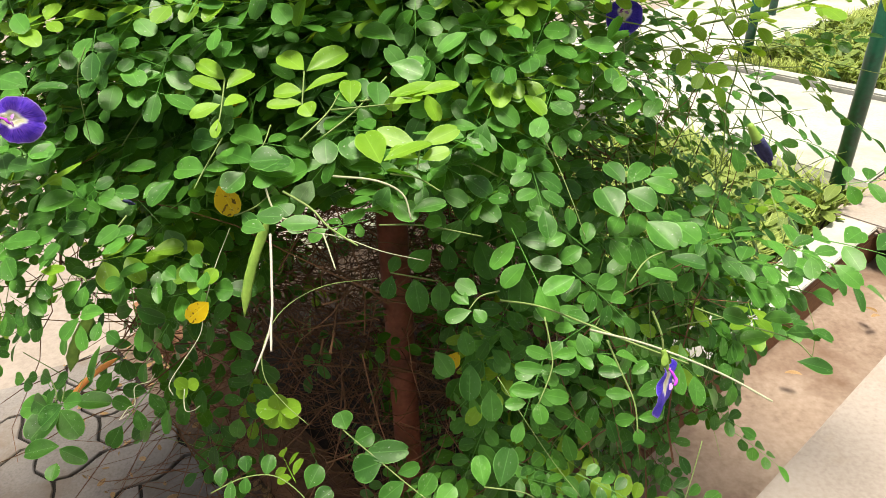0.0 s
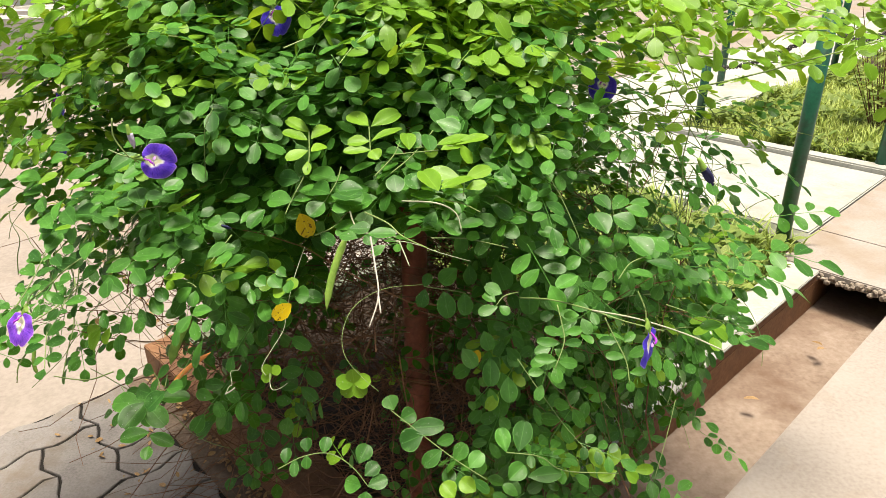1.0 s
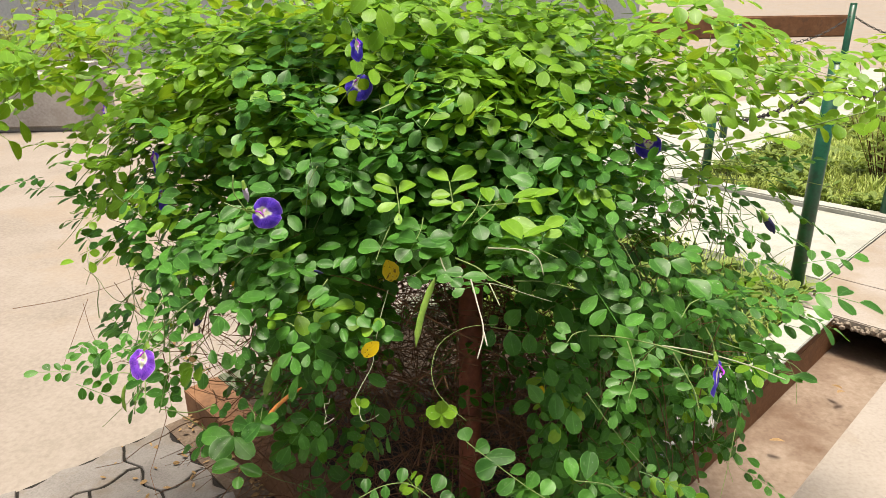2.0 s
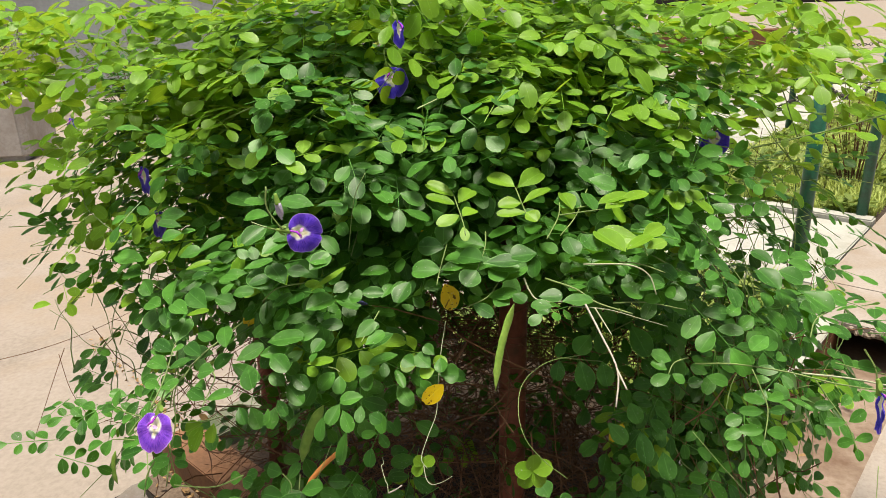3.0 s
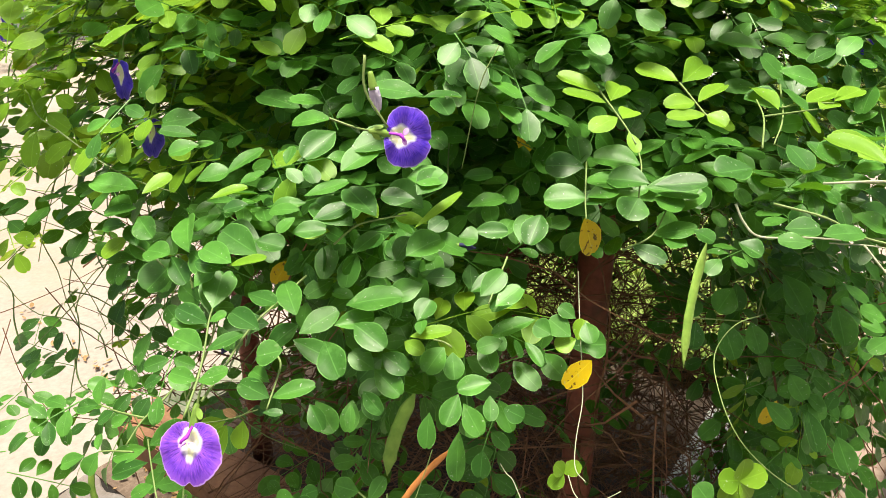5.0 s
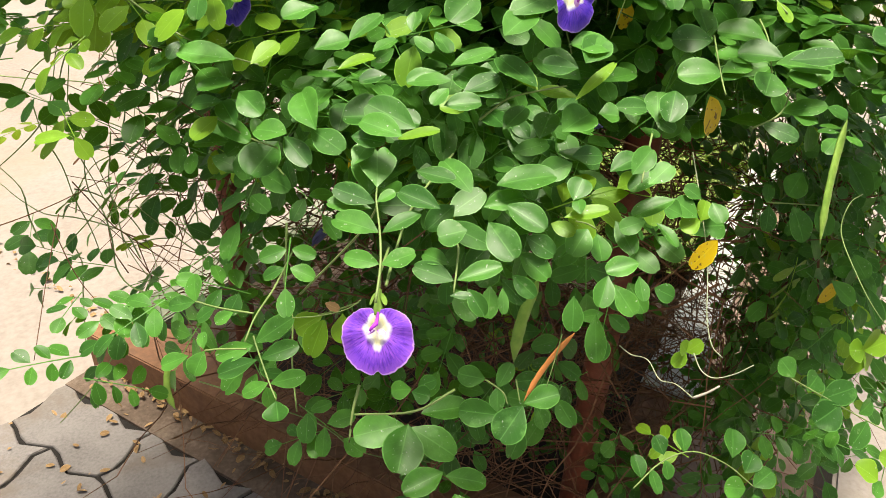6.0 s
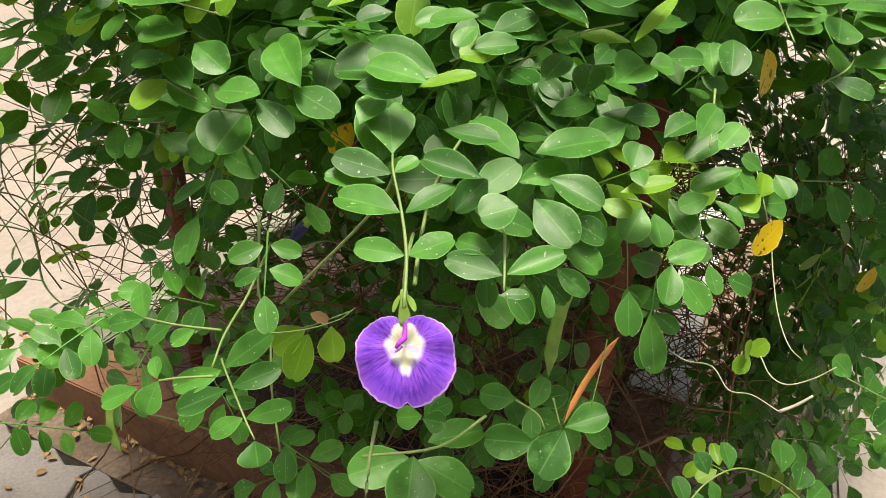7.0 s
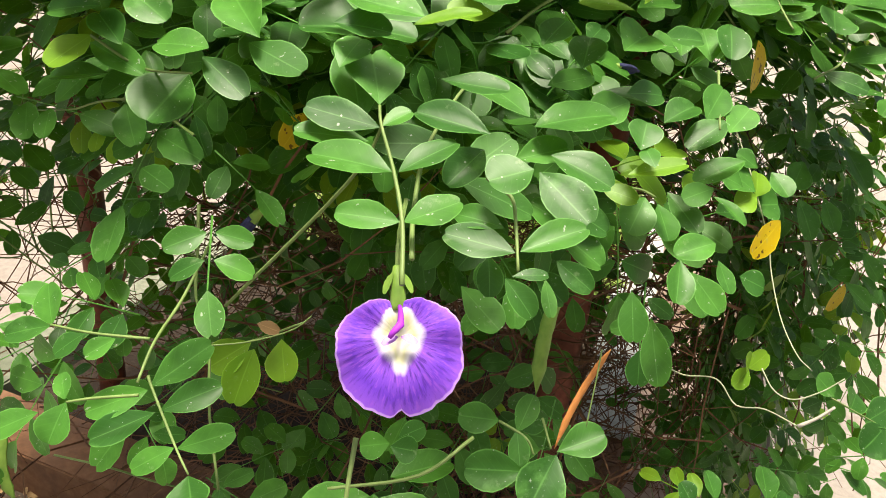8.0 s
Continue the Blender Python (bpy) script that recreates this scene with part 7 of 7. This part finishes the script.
# ---- shrub on the lawn ----
def small_shrub(name, base, height, count, material, label, spread, seed, size=0.03, petals=None, nflowers=0):
    rng = random.Random(seed)
    th = new(name)
    th.location = base
    stems, leaves = bmesh.new(), bmesh.new()
    uvl = leaves.loops.layers.uv.new("UVMap")
    tops = []
    for i in range(count):
        a = rng.uniform(0, 2 * math.pi)
        r = spread * math.sqrt(rng.random())
        top = Vector((math.cos(a) * r, math.sin(a) * r, height * rng.uniform(0.55, 1.0)))
        pts = smooth_line([(0.25 * top.x, 0.25 * top.y, 0), (0.6 * top.x, 0.6 * top.y, top.z * 0.5), top], 3)
        tube(stems, pts, 0.004, 0.002, 4, False)
        tops.append(top)
        for p in pts[2:]:
            for _ in range(3):
                ax = Vector((rng.gauss(0, 1), rng.gauss(0, 1), rng.gauss(0.3, 0.5)))
                leaflet(leaves, p, ax, (rng.gauss(0, 0.4), rng.gauss(0, 0.4), 1), size * rng.uniform(0.8, 1.4), size * rng.uniform(0.4, 0.6), 0.15, 0.2, uvl)
    part("stem", stems, M_TWIG, th)
    tagged(part("foliage", leaves, material, th), kind="stuff")
    for i in range(nflowers):
        bm = bmesh.new()
        c = tops[rng.randrange(len(tops))] + Vector((rng.gauss(0, 0.03), rng.gauss(0, 0.03), 0.03))
        for k in range(6):
            q = k * math.pi / 3
            leaflet(bm, c, (math.cos(q), math.sin(q), 0.4), (0, 0, 1), 0.055, 0.045, 0.3, 0.2)
        part("blossom", bm, petals, th, "bright red blossom")
    return tagged(th, label, "shrub")


M_REDFLOWER = surface("red_petal", [(0.3, (0.5, 0.03, 0.02)), (0.7, (0.75, 0.08, 0.04))], 80, 30, 0.6, 0.1)
small_shrub("lawn_shrub", (2.95, 3.75, Z_RIM), 0.75, 26, M_GRASS, "thin yellow-green shrub growing on the lawn", 0.32, 21, 0.045)

# ---- far planters, flower bed and walls ----
M_GREYWALL = surface("blue_grey_wall", [(0.3, (0.26, 0.29, 0.31)), (0.5, (0.36, 0.39, 0.41)), (0.7, (0.42, 0.45, 0.47))], 20, 1.2, 0.85, 0.1, (0.28, 0.29, 0.29), 0.9)
M_GREYBOX = surface("grey_cement_trough", [(0.3, (0.3, 0.28, 0.26)), (0.5, (0.42, 0.4, 0.38)), (0.7, (0.5, 0.48, 0.46))], 40, 3, 0.85, 0.2, (0.3, 0.27, 0.23), 2.0)


def block(name, x0, x1, y0, y1, z0, z1, material, label, category, bevel=0.03, kind=""):
    bm = bmesh.new()
    bmesh.ops.create_cube(bm, size=1.0, matrix=Matrix.Translation(((x0 + x1) / 2, (y0 + y1) / 2, (z0 + z1) / 2)) @ Matrix.Diagonal((x1 - x0, y1 - y0, z1 - z0, 1)))
    bmesh.ops.bevel(bm, geom=bm.edges[:], offset=bevel, segments=3, affect="EDGES")
    return tagged(part(name, bm, material), label, category, kind=kind)


for i in range(4):
    block("cement_trough", -3.3 - 1.5 * (i + 1) + 0.04, -3.3 - 1.5 * i, 6.9, 7.7, -0.01, 0.62, M_GREYBOX, "grey cement flower trough with red blossoms in it", "planter", 0.06)["group"] = "flower troughs"
    small_shrub("trough_plant", (-4.05 - 1.5 * i, 7.3, 0.6), 0.55, 30, M_LEAF if i % 2 else M_GRASS, "leafy flowering plant with red blossoms in a trough", 0.6, 40 + i, 0.07, M_REDFLOWER, 9)
for i in range(7):
    small_shrub("border_shrub", (-9 + 1.5 * i, 9.6 + 0.3 * (i % 2), -0.01), 1.25, 44, (M_GRASS, M_LEAF, M_YOUNG)[i % 3], "low leafy border shrub in front of the wall", 0.75, 60 + i, 0.09, M_REDFLOWER, 4)
block("boundary_wall", -18, 4.5, 13.0, 13.25, -0.01, 3.0, M_GREYWALL, "plain blue-grey rendered boundary wall", "wall", 0.02, "structure")
block("wall_coping", -18, 4.5, 12.95, 13.3, 3.0, 3.1, M_BROWN, "brown coping along the boundary wall", "coping", 0.02, "structure")
# second wall is an unseen addition behind the camera, blocking low sky light
block("boundary_wall", -14, 14, -3.6, -3.35, -0.01, 3.4, M_GREYWALL, "unseen plain grey wall added behind the camera to hold back sky light", "wall", 0.02, "structure")
block("kerb_wall", 3.0, 12.5, 18.5, 18.9, -0.01, 0.55, M_BROWN, "low brown painted kerb wall beyond the sandy yard", "kerb", 0.03, "structure")

# ---- pavers ----
def tri_wave(v):
    v = v % 1.0
    return 4 * abs(v - 0.5) - 1


def warp(u, w):
    return u + 0.015 * tri_wave(w / 0.145 + 0.25), w + 0.015 * tri_wave(u / 0.145 + 0.25)


pavement = tagged(new("paving"), "grey interlocking zigzag concrete pavers with dark joints", "paving", kind="structure")
W2 = 0.145
rng = random.Random(3)
cells = {}
for a in range(-10, 3):
    for b in range(-2, 17):
        k = (a - b) % 4
        if k == 0:
            cells[(a, b)] = (a, b, 2, 1)
        elif k == 3:
            cells[(a, b)] = (a, b, 1, 2)
for (a, b, nu, nw) in cells.values():
    u0, w0 = 0.285 + (a - 2) * W2, 1.858 + (b - 16) * W2
    u1, w1 = u0 + nu * W2, w0 + nw * W2
    if u1 > 0.30 or w1 > 1.87:
        u1, w1 = min(u1, 0.285), min(w1, 1.858)
    if u1 - u0 < 0.05 or w1 - w0 < 0.05:
        continue
    edge = []
    for (pa, pb) in (((u0, w0), (u1, w0)), ((u1, w0), (u1, w1)), ((u1, w1), (u0, w1)), ((u0, w1), (u0, w0))):
        ln = math.hypot(pb[0] - pa[0], pb[1] - pa[1])
        st = max(2, round(ln / 0.028))
        edge += [(pa[0] + (pb[0] - pa[0]) * s / st, pa[1] + (pb[1] - pa[1]) * s / st) for s in range(st)]
    cu, cw = (u0 + u1) / 2, (w0 + w1) / 2
    bm = bmesh.new()
    tilt_u, tilt_w, lift = rng.gauss(0, 0.01), rng.gauss(0, 0.01), rng.gauss(0, 0.0012)

    def ring(inset, z):
        out = []
        for (u, w) in edge:
            su, sw = (u - cu), (w - cw)
            su -= math.copysign(min(abs(su), inset), su)
            sw -= math.copysign(min(abs(sw), inset), sw)
            uu, ww = warp(cu + su, cw + sw)
            out.append(bm.verts.new(uw(uu, ww, z + lift + tilt_u * su + tilt_w * sw)))
        return out
    lo, mid, top = ring(0.0035, -0.03), ring(0.0035, -0.003), ring(0.0055, 0.0)
    for A, B in ((lo, mid), (mid, top)):
        for q in range(len(edge)):
            bm.faces.new((A[q], A[(q + 1) % len(edge)], B[(q + 1) % len(edge)], B[q]))
    bm.faces.new(top)
    part("paver", bm, M_PAVER, pavement)
bm = bmesh.new()
box_uw(bm, 0.285 - 11 * W2, 0.285, 1.858 - 17 * W2, 1.858, -0.1, -0.0065)
part("joint_bed", bm, M_JOINT, pavement)
